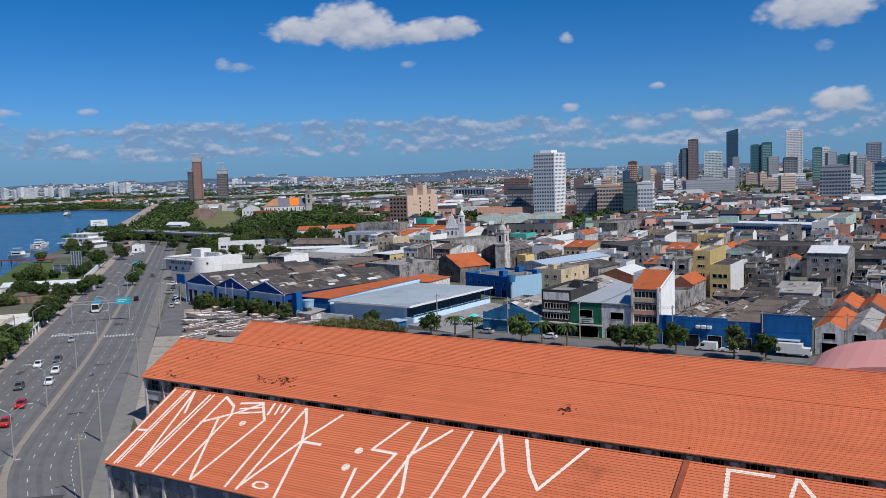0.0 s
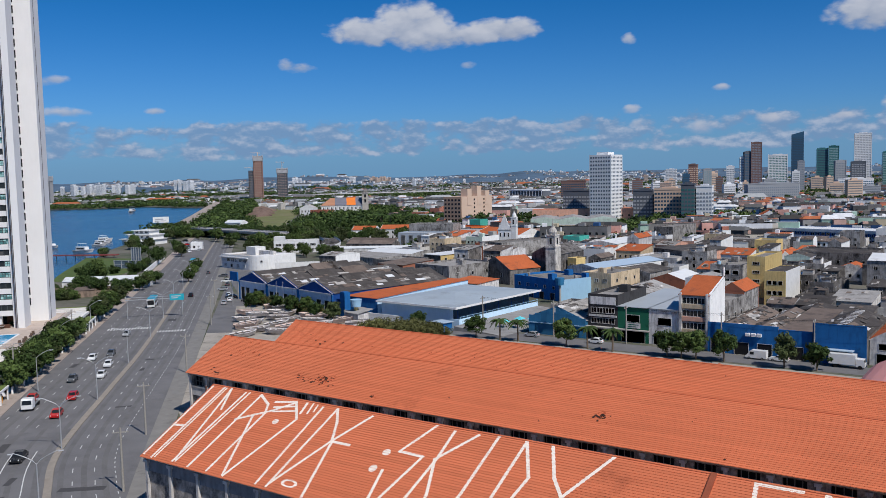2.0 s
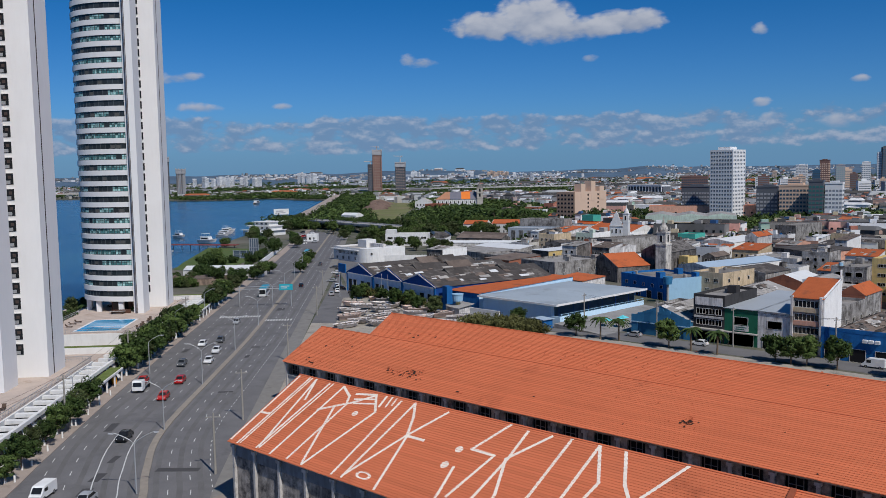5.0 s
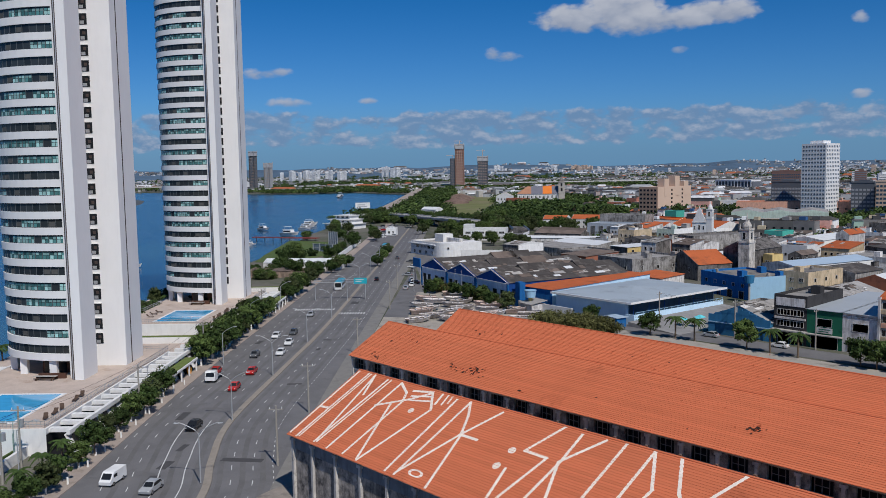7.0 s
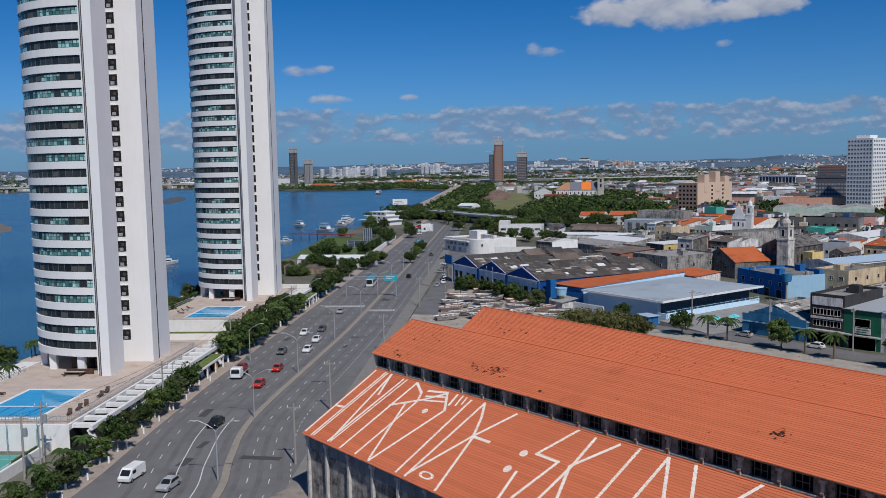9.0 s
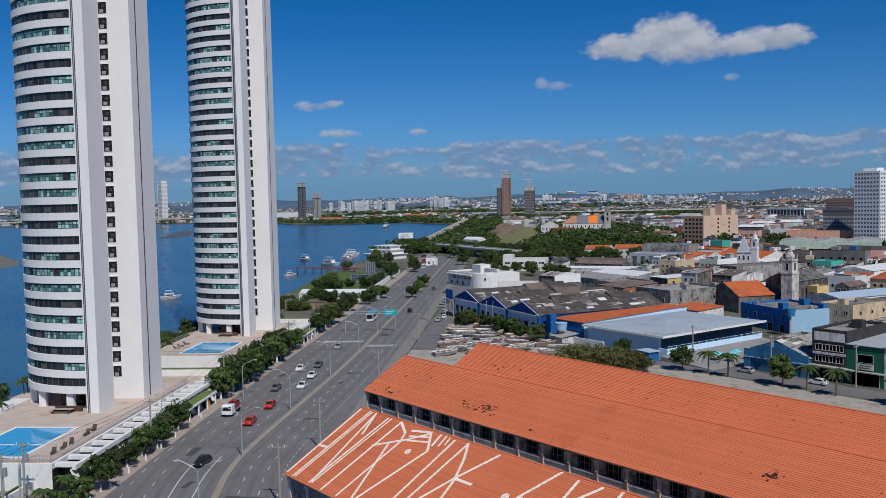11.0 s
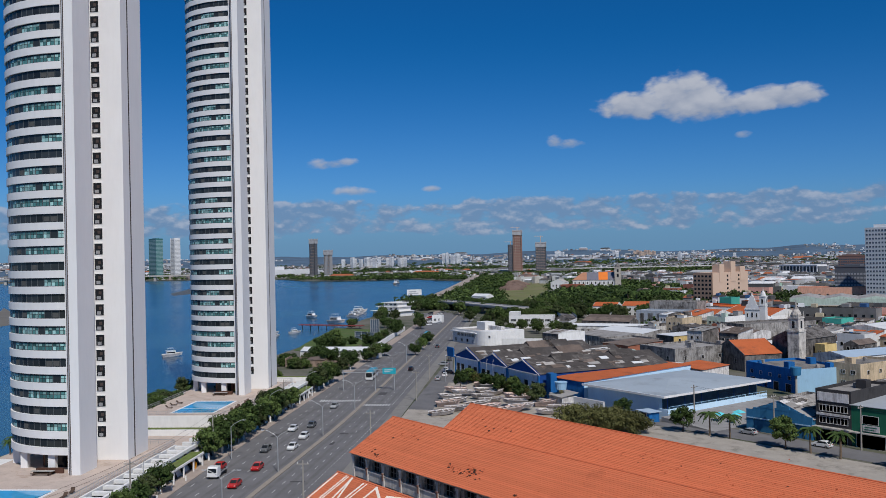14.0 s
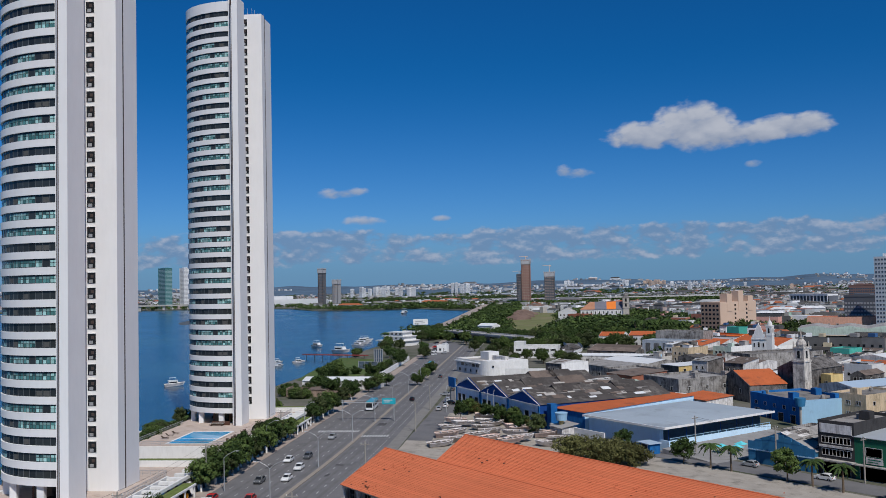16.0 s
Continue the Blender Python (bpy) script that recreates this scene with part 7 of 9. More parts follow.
b = root("apartment_block", -398, 552, 0, 0, "peach apartment slab with a brown windowed end", "apartment block", "skyline towers")
TAKEN.append((-399, 551, -379, 598))
part("body", Geo().box(0, 0, 0, 17, 44, 27), HR_BEIGE, b)
part("end_wall", Geo().box(0.2, -0.3, 0, 16.8, 0, 27), surface("tower_tan", (0.44, 0.29, 0.21), 0.8, spread=0.06, scale=0.05, bump=0), b)
for px, py, hh in ((11, 8, 33), (11, 22, 35), (11, 34, 31)):
    part("lift_tower", Geo().box(px, py, 20, px + 6.2, py + 6, hh), HR_BEIGE, b)
pane = Geo().box(-0.9, -0.08, 0, 0.9, 0.05, 1.5, 0).mesh("window", GLASSDARK)
for k in range(8):
    for i in range(5):
        part("window", pane, None, b, at=pose(2 + i * 3.2, -0.3, 2 + k * 3.1))
    for i in range(2):
        part("window", pane, None, b, at=pose(17, 18 + i * 14, 2 + k * 3.1, 0, 0, 90))
SLABPALE = surface("fresh_concrete_slab", (0.42, 0.33, 0.28), 0.9, spread=0.15, scale=0.1, bump=0)
NETTING = surface("grey_scaffold_netting", (0.40, 0.40, 0.41), 0.9, spread=0.3, scale=0.3, bump=0)


def raw_tower(label, x, y, w, d, h, rz, wall, formwork=True):
    """An unfinished tower: a shell, a slab at each storey, upright piers, netting at the working level."""
    b = root("unfinished_tower", x, y, 0, rz, label, "tower", "towers under construction")
    TAKEN.append((x - w, y - w, x + w, y + w))
    part("shell", Geo().box(-w / 2 + 0.8, -d / 2 + 0.8, 0, w / 2 - 0.8, d / 2 - 0.8, h), wall, b)
    floors, uprights = Geo(), Geo()
    for k in range(1, int(h / 3.4)):
        floors.box(-w / 2, -d / 2, k * 3.4, w / 2, d / 2, k * 3.4 + 1.0)
    for i in range(5):
        f = -0.5 + i / 4
        for px, py in ((f * w, -d / 2), (w / 2, f * d), (-w / 2, f * d)):
            uprights.box(px - 0.7, py - 0.7, 0, px + 0.7, py + 0.7, h)
    tagged(part("slab_stack", floors, SLABPALE, b), kind="stuff")
    tagged(part("pier_frame", uprights, wall, b), kind="stuff")
    if formwork:
        part("scaffold_net", Geo().box(-w / 2 - 1.4, -d / 2 - 1.4, h - 9, w / 2 + 1.4, d / 2 + 1.4, h - 1.5).box(-w / 2 - 0.6, -d / 2 - 0.6, h - 0.8, w / 2 + 0.6, d / 2 + 0.6, h + 1.6), NETTING, b, "grey netting round the working level")
        for px, py in ((-w / 2 - 1, -d / 2 - 1), (w / 2 + 1, -d / 2 - 1), (0, -d / 2 - 1), (w / 2 + 1, d / 2 + 1)):
            part("scaffold_post", Geo().box(px - 0.4, py - 0.4, h - 9, px + 0.4, py + 0.4, h + 3.2), NETTING, b)
    return b


raw_tower("tall unfinished tower of reddish raw concrete", -1384, 1275, 17, 17, 93, 42, HR_RAW)
raw_tower("narrow dark unfinished tower wing", -1394, 1264.4, 9, 15, 64, 42, HR_DARK, False)
raw_tower("unfinished concrete tower with open storeys", -1361.5, 1322.3, 20, 18, 66, 42, HR_DARK)
raw_tower("dark unfinished tower across the bay", -1750, 982, 12, 12, 86, 30, HR_DARK)
raw_tower("lower grey concrete tower across the bay", -1732, 1009.5, 13, 13, 60, 30, HR_GREY)
for cx, cy, ch, mast in ((-1384, 1275, 93, 9), (-1361.5, 1322.3, 66, 16), (-1394, 1264.4, 64, 7)):
    c = root("tower_crane", cx, cy, ch, 75, "slender tower crane above an unfinished tower", "crane")
    part("mast", Geo().box(-0.45, -0.45, -4, 0.45, 0.45, mast), HR_BEIGE, c)
    part("jib", Geo().box(-16, -0.3, mast - 1.4, 5, 0.3, mast - 0.7), HR_BEIGE, c)
    part("counterweight", Geo().box(3.0, -0.7, mast - 3.0, 5.0, 0.7, mast - 1.4), HR_GREY, c)
for bx, by, bw, bh, wall, strip, words in (
        (-537, 1816, 9, 67, HR_WHITE, GLASSDARK, "slim white tower on the skyline"),
        (-526, 1819, 16, 78, HR_DARK, HR_GLASS, "dark glass tower on the skyline"),
        (-510, 1824, 20, 96, HR_BROWN, GLASSDARK, "tall brown tower on the skyline"),
        (-471, 1834, 36, 70, HR_WHITE, HR_GREENGLASS, "broad pale tower with green glass bands"),
        (-435, 1843, 23, 107, HR_GLASS, HR_DARK, "very tall blue glass tower on the skyline"),
        (-418, 1800, 13, 56, HR_GREY, GLASSDARK, "grey office tower on the skyline"),
        (-391, 1854, 20, 80, HR_GREENGLASS, HR_DARK, "green glass tower on the skyline"),
        (-370, 1856, 18, 84, HR_GREENGLASS, HR_WHITE, "green glass tower with pale frames"),
        (-353, 1830, 19, 55, HR_GREY, GLASSDARK, "grey apartment tower on the skyline"),
        (-319, 1866, 30, 107, HR_WHITE, HR_GREY, "tall white tower on the skyline"),
        (-312, 1780, 24, 52, HR_DARK, HR_GREY, "dark office tower on the skyline"),
        (-277, 1873, 16, 70, HR_GREENGLASS, HR_WHITE, "pale glass tower on the skyline"),
        (-262, 1876, 14, 70, HR_WHITE, GLASSDARK, "slender white tower on the skyline"),
        (-247, 1840, 17, 60, HR_GREY, GLASSDARK, "grey tower on the skyline"),
        (-230, 1878, 17, 54, HR_GREENGLASS, HR_DARK, "low green glass tower on the skyline"),
        (-213, 1880, 13, 58, HR_WHITE, GLASSDARK, "slim white apartment tower on the skyline"),
        (-197, 1850, 18, 52, HR_GREY, HR_GREENGLASS, "grey and green tower on the skyline"),
        (-176, 1884, 24, 76, HR_GREY, HR_GLASS, "grey paired tower on the skyline"),
        (-120, 1900, 26, 66, HR_WHITE, GLASSDARK, "broad white tower on the skyline"),
        (-90, 1850, 20, 80, HR_BROWN, GLASSDARK, "brown tower on the skyline"),
        (-119, 885, 26, 38, HR_GREY, HR_DARK, "dark patterned office slab above the old town"),
        (-92, 895, 5, 39, HR_BEIGE, HR_GREY, "narrow beige stair tower beside the slab"),
        (-73, 789, 9, 39, HR_GLASS, HR_WHITE, "blue and white tapering tower"),
        (-497, 1409, 14, 52, HR_BROWN, HR_BEIGE, "brown apartment tower with pale bands"),
        (-476, 1416, 13, 44, HR_GREY, HR_WHITE, "grey apartment tower with white bands"),
        (-471, 1523, 13, 48, HR_WHITE, GLASSDARK, "white apartment tower with dark windows"),
        (-441, 1217, 10, 37, HR_GLASS, HR_DARK, "small blue glass tower in the town"),
        (-705, 1866, 22, 46, HR_WHITE, GLASSDARK, "white apartment tower far off"),
        (-284, 737, 24, 27, HR_BEIGE, HR_DARK, "beige office slab with dark window bands"),
        (-309, 742, 18, 26, HR_DARK, HR_GREY, "dark office slab above the old town"),
        (-262, 722, 11, 31, HR_DARK, HR_GREENGLASS, "office block with a teal glass front"),
        (-250, 728, 13, 29, HR_WHITE, GLASSDARK, "white office block with side windows"),
        (-264, 1469, 52, 24, HR_WHITE, HR_GLASS, "long white and blue office range"),
        (-331, 1250, 68, 22, HR_GREY, GLASSDARK, "long grey office range"),
        (-384, 761, 26, 26, HR_DARK, HR_GREY, "dark office slab beside the white tower"),
        (-591, 1161, 36, 31, HR_BROWN, HR_DARK, "long brown apartment slab"),
        (-2170, 768, 44, 100, HR_GREENGLASS, HR_WHITE, "green glass twin tower across the bay"),
        (-2154, 812, 19, 100, HR_WHITE, HR_GREY, "pale tower across the bay"),
        (-1750, 480, 70, 60, HR_WHITE, HR_BROWN, "broad white apartment slab across the bay")):
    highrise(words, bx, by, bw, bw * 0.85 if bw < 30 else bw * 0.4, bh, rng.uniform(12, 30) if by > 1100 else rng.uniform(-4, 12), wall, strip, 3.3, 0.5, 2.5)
# lower blocks crowded below the skyline towers
block_rng = random.Random(5)
for i in range(44):
    az, r = block_rng.uniform(2, 24), block_rng.uniform(1250, 1800)
    x, y, w, d, h = -math.sin(radians(az)) * r, math.cos(radians(az)) * r, block_rng.uniform(9, 26), block_rng.uniform(9, 16), block_rng.choice((10, 13, 16, 19, 22, 26, 30, 38))
    if not free(x - w, y - d, 2 * w, 2 * d, 0):
        continue
    TAKEN.append((x - w, y - d, x + w, y + d))
    b = root("tower_block", x, y, 0, block_rng.uniform(8, 34), "pale mid-rise block below the skyline towers", "tower", "skyline blocks")
    part("body", Geo().box(-w / 2, -d / 2, 0, w / 2, d / 2, h).box(-w / 5, -d / 5, h, w / 5, d / 5, h + 2.6), block_rng.choice((HR_WHITE, HR_WHITE, HR_BEIGE, HR_GREY, HR_BROWN, HR_WHITE)), b)
    panes_ = Geo()
    for k in range(int(h / 3.2)):
        panes_.box(-w / 2 + 0.8, -d / 2 - 0.1, k * 3.2 + 1.1, w / 2 - 0.8, -d / 2 + 0.1, k * 3.2 + 2.3)
        panes_.box(w / 2 - 0.1, -d / 2 + 0.8, k * 3.2 + 1.1, w / 2 + 0.1, d / 2 - 0.8, k * 3.2 + 2.3)
    tagged(part("glazing", panes_, FARPANE, b), kind="stuff")
FAR_TOWERS = [(az, 3250, 38, HR_WHITE) for az in (58.9, 58.3, 58.15, 57.75, 57.4, 57.25, 57.0, 56.85, 56.55, 56.0, 55.75, 55.2, 54.9)]
FAR_TOWERS += [(az, 3500, 44, HR_WHITE) for az in (52.35, 52.1, 51.75, 51.5, 51.35)] + [(az, 3900, 24, HR_WHITE) for az in (45.0, 44.8, 44.6, 41.3, 41.1, 38.3)]
FAR_TOWERS += [(40.0 - 0.17 * i, 4000, 26 if i % 3 else 22, HR_BEIGE) for i in range(8)] + [(37.2, 3300, 34, HR_WHITE), (33.9, 3600, 24, HR_WHITE), (31.2, 3000, 22, HR_BEIGE), (22.2, 3300, 22, HR_BEIGE), (21.0, 3200, 24, HR_WHITE)]
for az, r, top, wall in FAR_TOWERS:
    r += rng.uniform(-90, 90)
    hx, hy = -math.sin(radians(az)) * r, math.cos(radians(az)) * r
    highrise("pale apartment tower in the far suburbs", hx, hy, rng.uniform(10, 15), rng.uniform(9, 12), rise_at(hx, hy) + top * rng.uniform(0.8, 1.1), rng.uniform(10, 50), wall, FARPANE, 3.4, 0.4, 2, "far suburb towers")
# white colonnaded stand and long shopping hall
b = root("stadium_stand", -776, 1284, 0, -12, "long white colonnaded grandstand", "stadium")
part("roof", Geo().box(0, 0, 15, 74, 22, 17.5), HR_WHITE, b)
part("base", Geo().box(0, 2, 0, 74, 22, 6), HR_WHITE, b)
part("stand", Geo().box(0, 3, 6, 74, 22, 15), HR_DARK, b)
for i in range(12):
    part("column", Geo().box(i * 6.6, 0, 6, i * 6.6 + 1.1, 1.2, 15), HR_WHITE, b)
piece("shopping_hall", Geo().box(0, 0, 0, 150, 50, 17).box(50, -1, 0, 100, 0, 12).box(8, 10, 17, 60, 40, 25), HR_WHITE, "long low white shopping hall across the bay", "building", at=pose(-2010, 960, 0, 0, 0, 32))

# ---- trees ----
def leaf_ball(geo, c, r, leaves, size, tr, flat=0.8):
    for _ in range(leaves):
        d = Vector((tr.gauss(0, 1), tr.gauss(0, 1), tr.gauss(0, 1))).normalized()
        p = c + Vector((d.x, d.y, d.z * flat)) * r * tr.uniform(0.55, 1.05)
        u = (d.orthogonal() + Vector((tr.uniform(-1, 1), tr.uniform(-1, 1), tr.uniform(-1, 1))) * 0.6).normalized()
        v = d.cross(u).normalized()
        a, b = u * size * tr.uniform(0.6, 1.2), v * size * tr.uniform(0.4, 0.8)
        geo.face([p - a, p - b, p + a, p + b])


def crown_mesh(seed, radius, height, clumps, leaves, size, leaf=LEAF):
    tr = random.Random(seed)
    g = Geo()
    for i in range(clumps):
        d = Vector((tr.gauss(0, 1), tr.gauss(0, 1), tr.gauss(0, 1))).normalized()
        k = tr.uniform(0.35, 1.0)
        c = Vector((d.x * radius * k, d.y * radius * k, d.z * height * 0.5 * k))
        leaf_ball(g, c, radius * tr.uniform(0.22, 0.4), leaves, size, tr)
    return g.mesh("crown", leaf)


def trunk_mesh(seed, height, r, spread):
    tr = random.Random(seed)
    g = Geo()
    top = Vector((tr.uniform(-0.2, 0.2), tr.uniform(-0.2, 0.2), height))
    g.tube((0, 0, 0), top, r, r * 0.7, 7)
    for i in range(4):
        a = i * 1.6 + tr.random()
        g.tube(top, top + Vector((math.cos(a) * spread, math.sin(a) * spread, spread * 0.9)), r * 0.55, r * 0.2, 5)
    return g.mesh("trunk", BARK)


PALELEAF = surface("pale_leaf", (0.066, 0.098, 0.027), 0.7, spread=0.3, scale=0.25, fine=2, jitter=0.25, island=0.35, bump=0)
DUSTLEAF = surface("dusty_leaf", (0.056, 0.072, 0.027), 0.75, spread=0.3, scale=0.25, fine=2, jitter=0.25, island=0.35, bump=0)
SMALL = [(crown_mesh(10 + i, 2.5, 4.2, 44, 62, 0.24, (LEAF, DUSTLEAF, LEAF, PALELEAF)[i]), trunk_mesh(i, 1.9, 0.16, 1.3)) for i in range(4)]
LARGE = [(crown_mesh(30 + i, 5.2, 7.0, 56, 60, 0.42, (LEAF, PALELEAF, LEAF, DUSTLEAF)[i]), trunk_mesh(9 + i, 3.2, 0.32, 2.6)) for i in range(4)]
OLIVE = surface("olive_leaf", (0.10, 0.10, 0.036), 0.8, spread=0.3, scale=0.25, fine=2, jitter=0.2, island=0.4, bump=0)
BUSH = [(crown_mesh(50 + i, 5.4, 6.0, 70, 60, 0.34, OLIVE), trunk_mesh(19 + i, 2.0, 0.3, 2.6)) for i in range(2)]
LIMED = Geo().tube((0, 0, 0), (0, 0, 1.3), 0.19, 0.18, 7).mesh("limed_base", LIME)


def tree(x, y, big, k, size=1.0, label="leafy green street tree with a rounded crown", group="street trees", limed=False):
    crown, trunk = (LARGE if big else SMALL)[k % 4]
    t = root("tree", x, y, 0.0, (k * 77) % 360, label, "tree", group)
    t.scale = (size, size, size * (0.9 + 0.05 * (k % 5)))
    part("trunk", trunk, None, t)
    part("crown", crown, None, t, at=pose(0, 0, 6.2 if big else 3.6))
    if limed:
        part("limed_base", LIMED, None, t, "whitewashed trunk base")
    return t


def palm_mesh(seed):
    tr = random.Random(seed)
    g = Geo()
    for i in range(16):
        a = i * 2 * math.pi / 16 + tr.uniform(-0.15, 0.15)
        lift = tr.uniform(0.2, 1.1)
        prev = Vector((0, 0, 0))
        for s in range(1, 6):
            f = s / 5
            p = Vector((math.cos(a) * 2.3 * f, math.sin(a) * 2.3 * f, lift * f - 1.9 * f * f * (1.2 - 0.5 * lift)))
            side = Vector((-math.sin(a), math.cos(a), 0)) * 0.42 * math.sin(math.pi * (0.2 + 0.75 * f))
            drop = Vector((0, 0, 0.22))
            g.face([prev, p, p + side - drop, prev + side - drop])
            g.face([prev, prev - side - drop, p - side - drop, p])
            prev = p
    return g.mesh("frond_crown", LEAF)


PALMS = [palm_mesh(i) for i in range(3)]
PALMTRUNK = Geo().tube((0, 0, 0), (0.1, 0.05, 2.2), 0.2, 0.17, 8).tube((0.1, 0.05, 2.2), (0.05, 0, 4.6), 0.17, 0.14, 8).mesh("trunk", BARK)


def palm(x, y, k, size=1.0, z=0.0):
    t = root("palm_tree", x, y, z, k * 61, "palm tree with drooping green fronds", "palm", "palms")
    t.scale = (size, size, size)
    part("trunk", PALMTRUNK, None, t)
    part("frond_crown", PALMS[k % 3], None, t, at=pose(0.05, 0, 4.6))


tr = random.Random(77)
# row along the left pavement of the avenue
k = 0
s = 66.0
row = offset(LEFT_KERB, 2.2)
while s < 335:
    p, d = along(row, s)
    lx = [(p - Vector((-168, 56.5)) - (D * 92 + N * 1.3) * k2) for k2 in (0, 1)]
    if any(8.5 < q.dot(D) < 27 for q in lx):
        k += 1
        s += 5.5
        continue
    tree(p.x + tr.uniform(-0.5, 0.5), p.y + tr.uniform(-0.5, 0.5), False, k, tr.uniform(0.74, 1.0) if s < 150 else tr.uniform(1.1, 1.4), limed=True)
    if 165 < s < 235 and k % 2 == 0:
        q = p - N * tr.uniform(2.6, 3.6)
        tree(q.x, q.y, False, k + 1, tr.uniform(1.0, 1.35), "bushy green tree against the podium slope")
    k += 1
    s += tr.uniform(4.6, 6.4) if s < 285 else tr.uniform(13, 19)
for i in range(9):
    p, d = along(offset(LEFT_KERB, 5.6), 62 + i * 6.5)
    palm(p.x, p.y, i, 0.8)
# in front of the shops
for i, (x, y, kind) in enumerate(((-130.6, 186.0, 0), (-123.4, 186.6, 1), (-118.1, 187.0, 1), (-104.3, 187.2, 0), (-98.2, 186.8, 1), (-91.4, 186.4, 1), (-78, 187.4, 0), (-71.4, 187.8, 0), (-65, 188, 0), (-52, 188.2, 0), (-45.4, 188.8, 0), (-74.5, 187, 0))):
    if kind:
        palm(x, y, i, 1.2)
    else:
        tree(x, y, False, i, 1.2, "round-crowned green tree beside the back street")
# thicket by the yard, and trees along the blue sheds
for i, (x, y, size) in enumerate(((-148, 173, 0.9), (-154, 172, 0.85), (-142, 174, 0.85), (-137, 176, 0.8), (-145, 177, 0.8))):
    b = root("thicket", x, y, 0, i * 70, "dusty olive-green thicket beside the street", "bush", "thicket by the yard")
    b.scale = (size, size, size)
    part("trunk", BUSH[i % 2][1], None, b)
    part("crown", BUSH[i % 2][0], None, b, at=pose(0, 0, 3.4))
for i, (x, y) in enumerate(((-152.8, 190), (-186, 191), (-191, 188), (-200, 194), (-205, 192), (-209, 195), (-216, 196), (-228, 198), (-222, 190), (-182, 186))):
    tree(x, y, False, i, 1.0, "dense green tree in front of the blue sheds")
for i in range(13):
    q = Vector((-238, 205)).lerp(Vector((-190, 191)), i / 12)
    b = root("shrub", q.x, q.y, 0, i * 50, "low dusty shrub along the blue sheds", "bush", "shrubs by the sheds")
    k = 0.36 + 0.1 * (i * 7 % 3)
    b.scale = (k, k, k)
    part("trunk", BUSH[i % 2][1], None, b)
    part("crown", BUSH[i % 2][0] if i % 3 else LARGE[0][0], None, b, at=pose(0, 0, 3.4))
# planting on the bay side of the second podium
for i in range(16):
    q = Vector((-168, 56.5)) + D * 92 + N * 1.3 - N * (21.4 + 0.9 * (i % 2)) + D * (-27 + i * 3.4)
    if i % 3 == 0:
        palm(q.x, q.y, i, 0.75, 1.9)
    elif i > 8:
        continue
    else:
        b = root("shrub", q.x, q.y, 1.9, i * 50, "leafy shrub along the terrace edge", "bush", "terrace shrubs")
        b.scale = (0.55, 0.55, 0.6)
        part("trunk", BUSH[i % 2][1], None, b)
        part("crown", LARGE[i % 4][0], None, b, at=pose(0, 0, 3.4))
for i in range(9):
    q = Vector((-168, 56.5)) - N * (21.6 + 0.8 * (i % 2)) + D * (-29 + i * 3.9)
    palm(q.x, q.y, i, 0.72 + 0.1 * (i % 3), 1.9)
# bushes between the second podium and the shore shed, and trees along the white wall
for i in range(20):
    q = Vector((-294, 150)).lerp(Vector((-334, 188)), tr.random()) + N * tr.uniform(-2, 12)
    b = root("shrub", q.x, q.y, 0, i * 50, "dense green bush behind the podium wall", "bush", "bushes by the shore")
    k = tr.uniform(0.4, 0.62)
    b.scale = (k, k, k)
    part("trunk", BUSH[i % 2][1], None, b)
    part("crown", LARGE[i % 4][0], None, b, at=pose(0, 0, 3.4))
for i in range(5):
    p, d = along(LEFT_KERB, 392 + i * 16)
    q = p + Vector((-d.y, d.x)) * tr.uniform(6.5, 11)
    tree(q.x, q.y, True, i, tr.uniform(0.38, 0.52), "green tree behind the white wall")
# trees beyond the podiums, along the shore and the far avenue
for i in range(40):
    u, v = tr.uniform(258, 420), tr.uniform(-96, -61)
    p = D * u + N * v
    if on_land(p.x, p.y) and on_land(p.x - 6, p.y - 6) and ((u < 290 and v < -66) or i % 9 == 0):
        tree(p.x, p.y, i % 3 == 0, i, tr.uniform(0.6, 1.0), "green tree by the shore", "shore trees")
for i in range(40):
    u, v = tr.uniform(0, 1), tr.uniform(2, 14)
    p = Vector((-186, 14)).lerp(Vector((-300, 138)), u) + Vector((0.7, -0.7)) * -v * 0.4
    if i % 3:
        palm(p.x + 4, p.y + 2, i, tr.uniform(0.7, 1.0))
    else:
        tree(p.x + 5, p.y + 2, False, i, tr.uniform(0.8, 1.2), "green tree by the shore", "shore trees")
for i in range(7):
    s = 340 + i * 30
    p, d = along(LEFT_KERB, s)
    q = p + Vector((-d.y, d.x)) * tr.choice((5, 9, 14, 20))
    if on_land(q.x, q.y):
        tree(q.x, q.y, i % 2 == 0, i, tr.uniform(0.7, 1.0), "green tree beside the avenue")
for i, s in enumerate((330, 352, 374, 380)):
    p, d = along(MEDIAN, s)
    tree(p.x, p.y, True, i, 0.6, "spreading tree on the median")
for i, (x, y, size) in enumerate(((-534, 391, 0.8), (-546, 404, 0.9), (-556, 420, 1.0), (-569, 440, 1.0), (-470, 352, 0.7), (-421, 318, 0.75), (-431, 324, 0.7), (-313, 216, 0.62), (-320, 225, 0.66), (-441, 372, 0.8), (-461, 392, 0.9), (-495, 408, 0.9), (-512, 420, 0.9))):
    tree(x, y, True, i + 2, size, "full dark green tree close to the avenue", "avenue end trees")
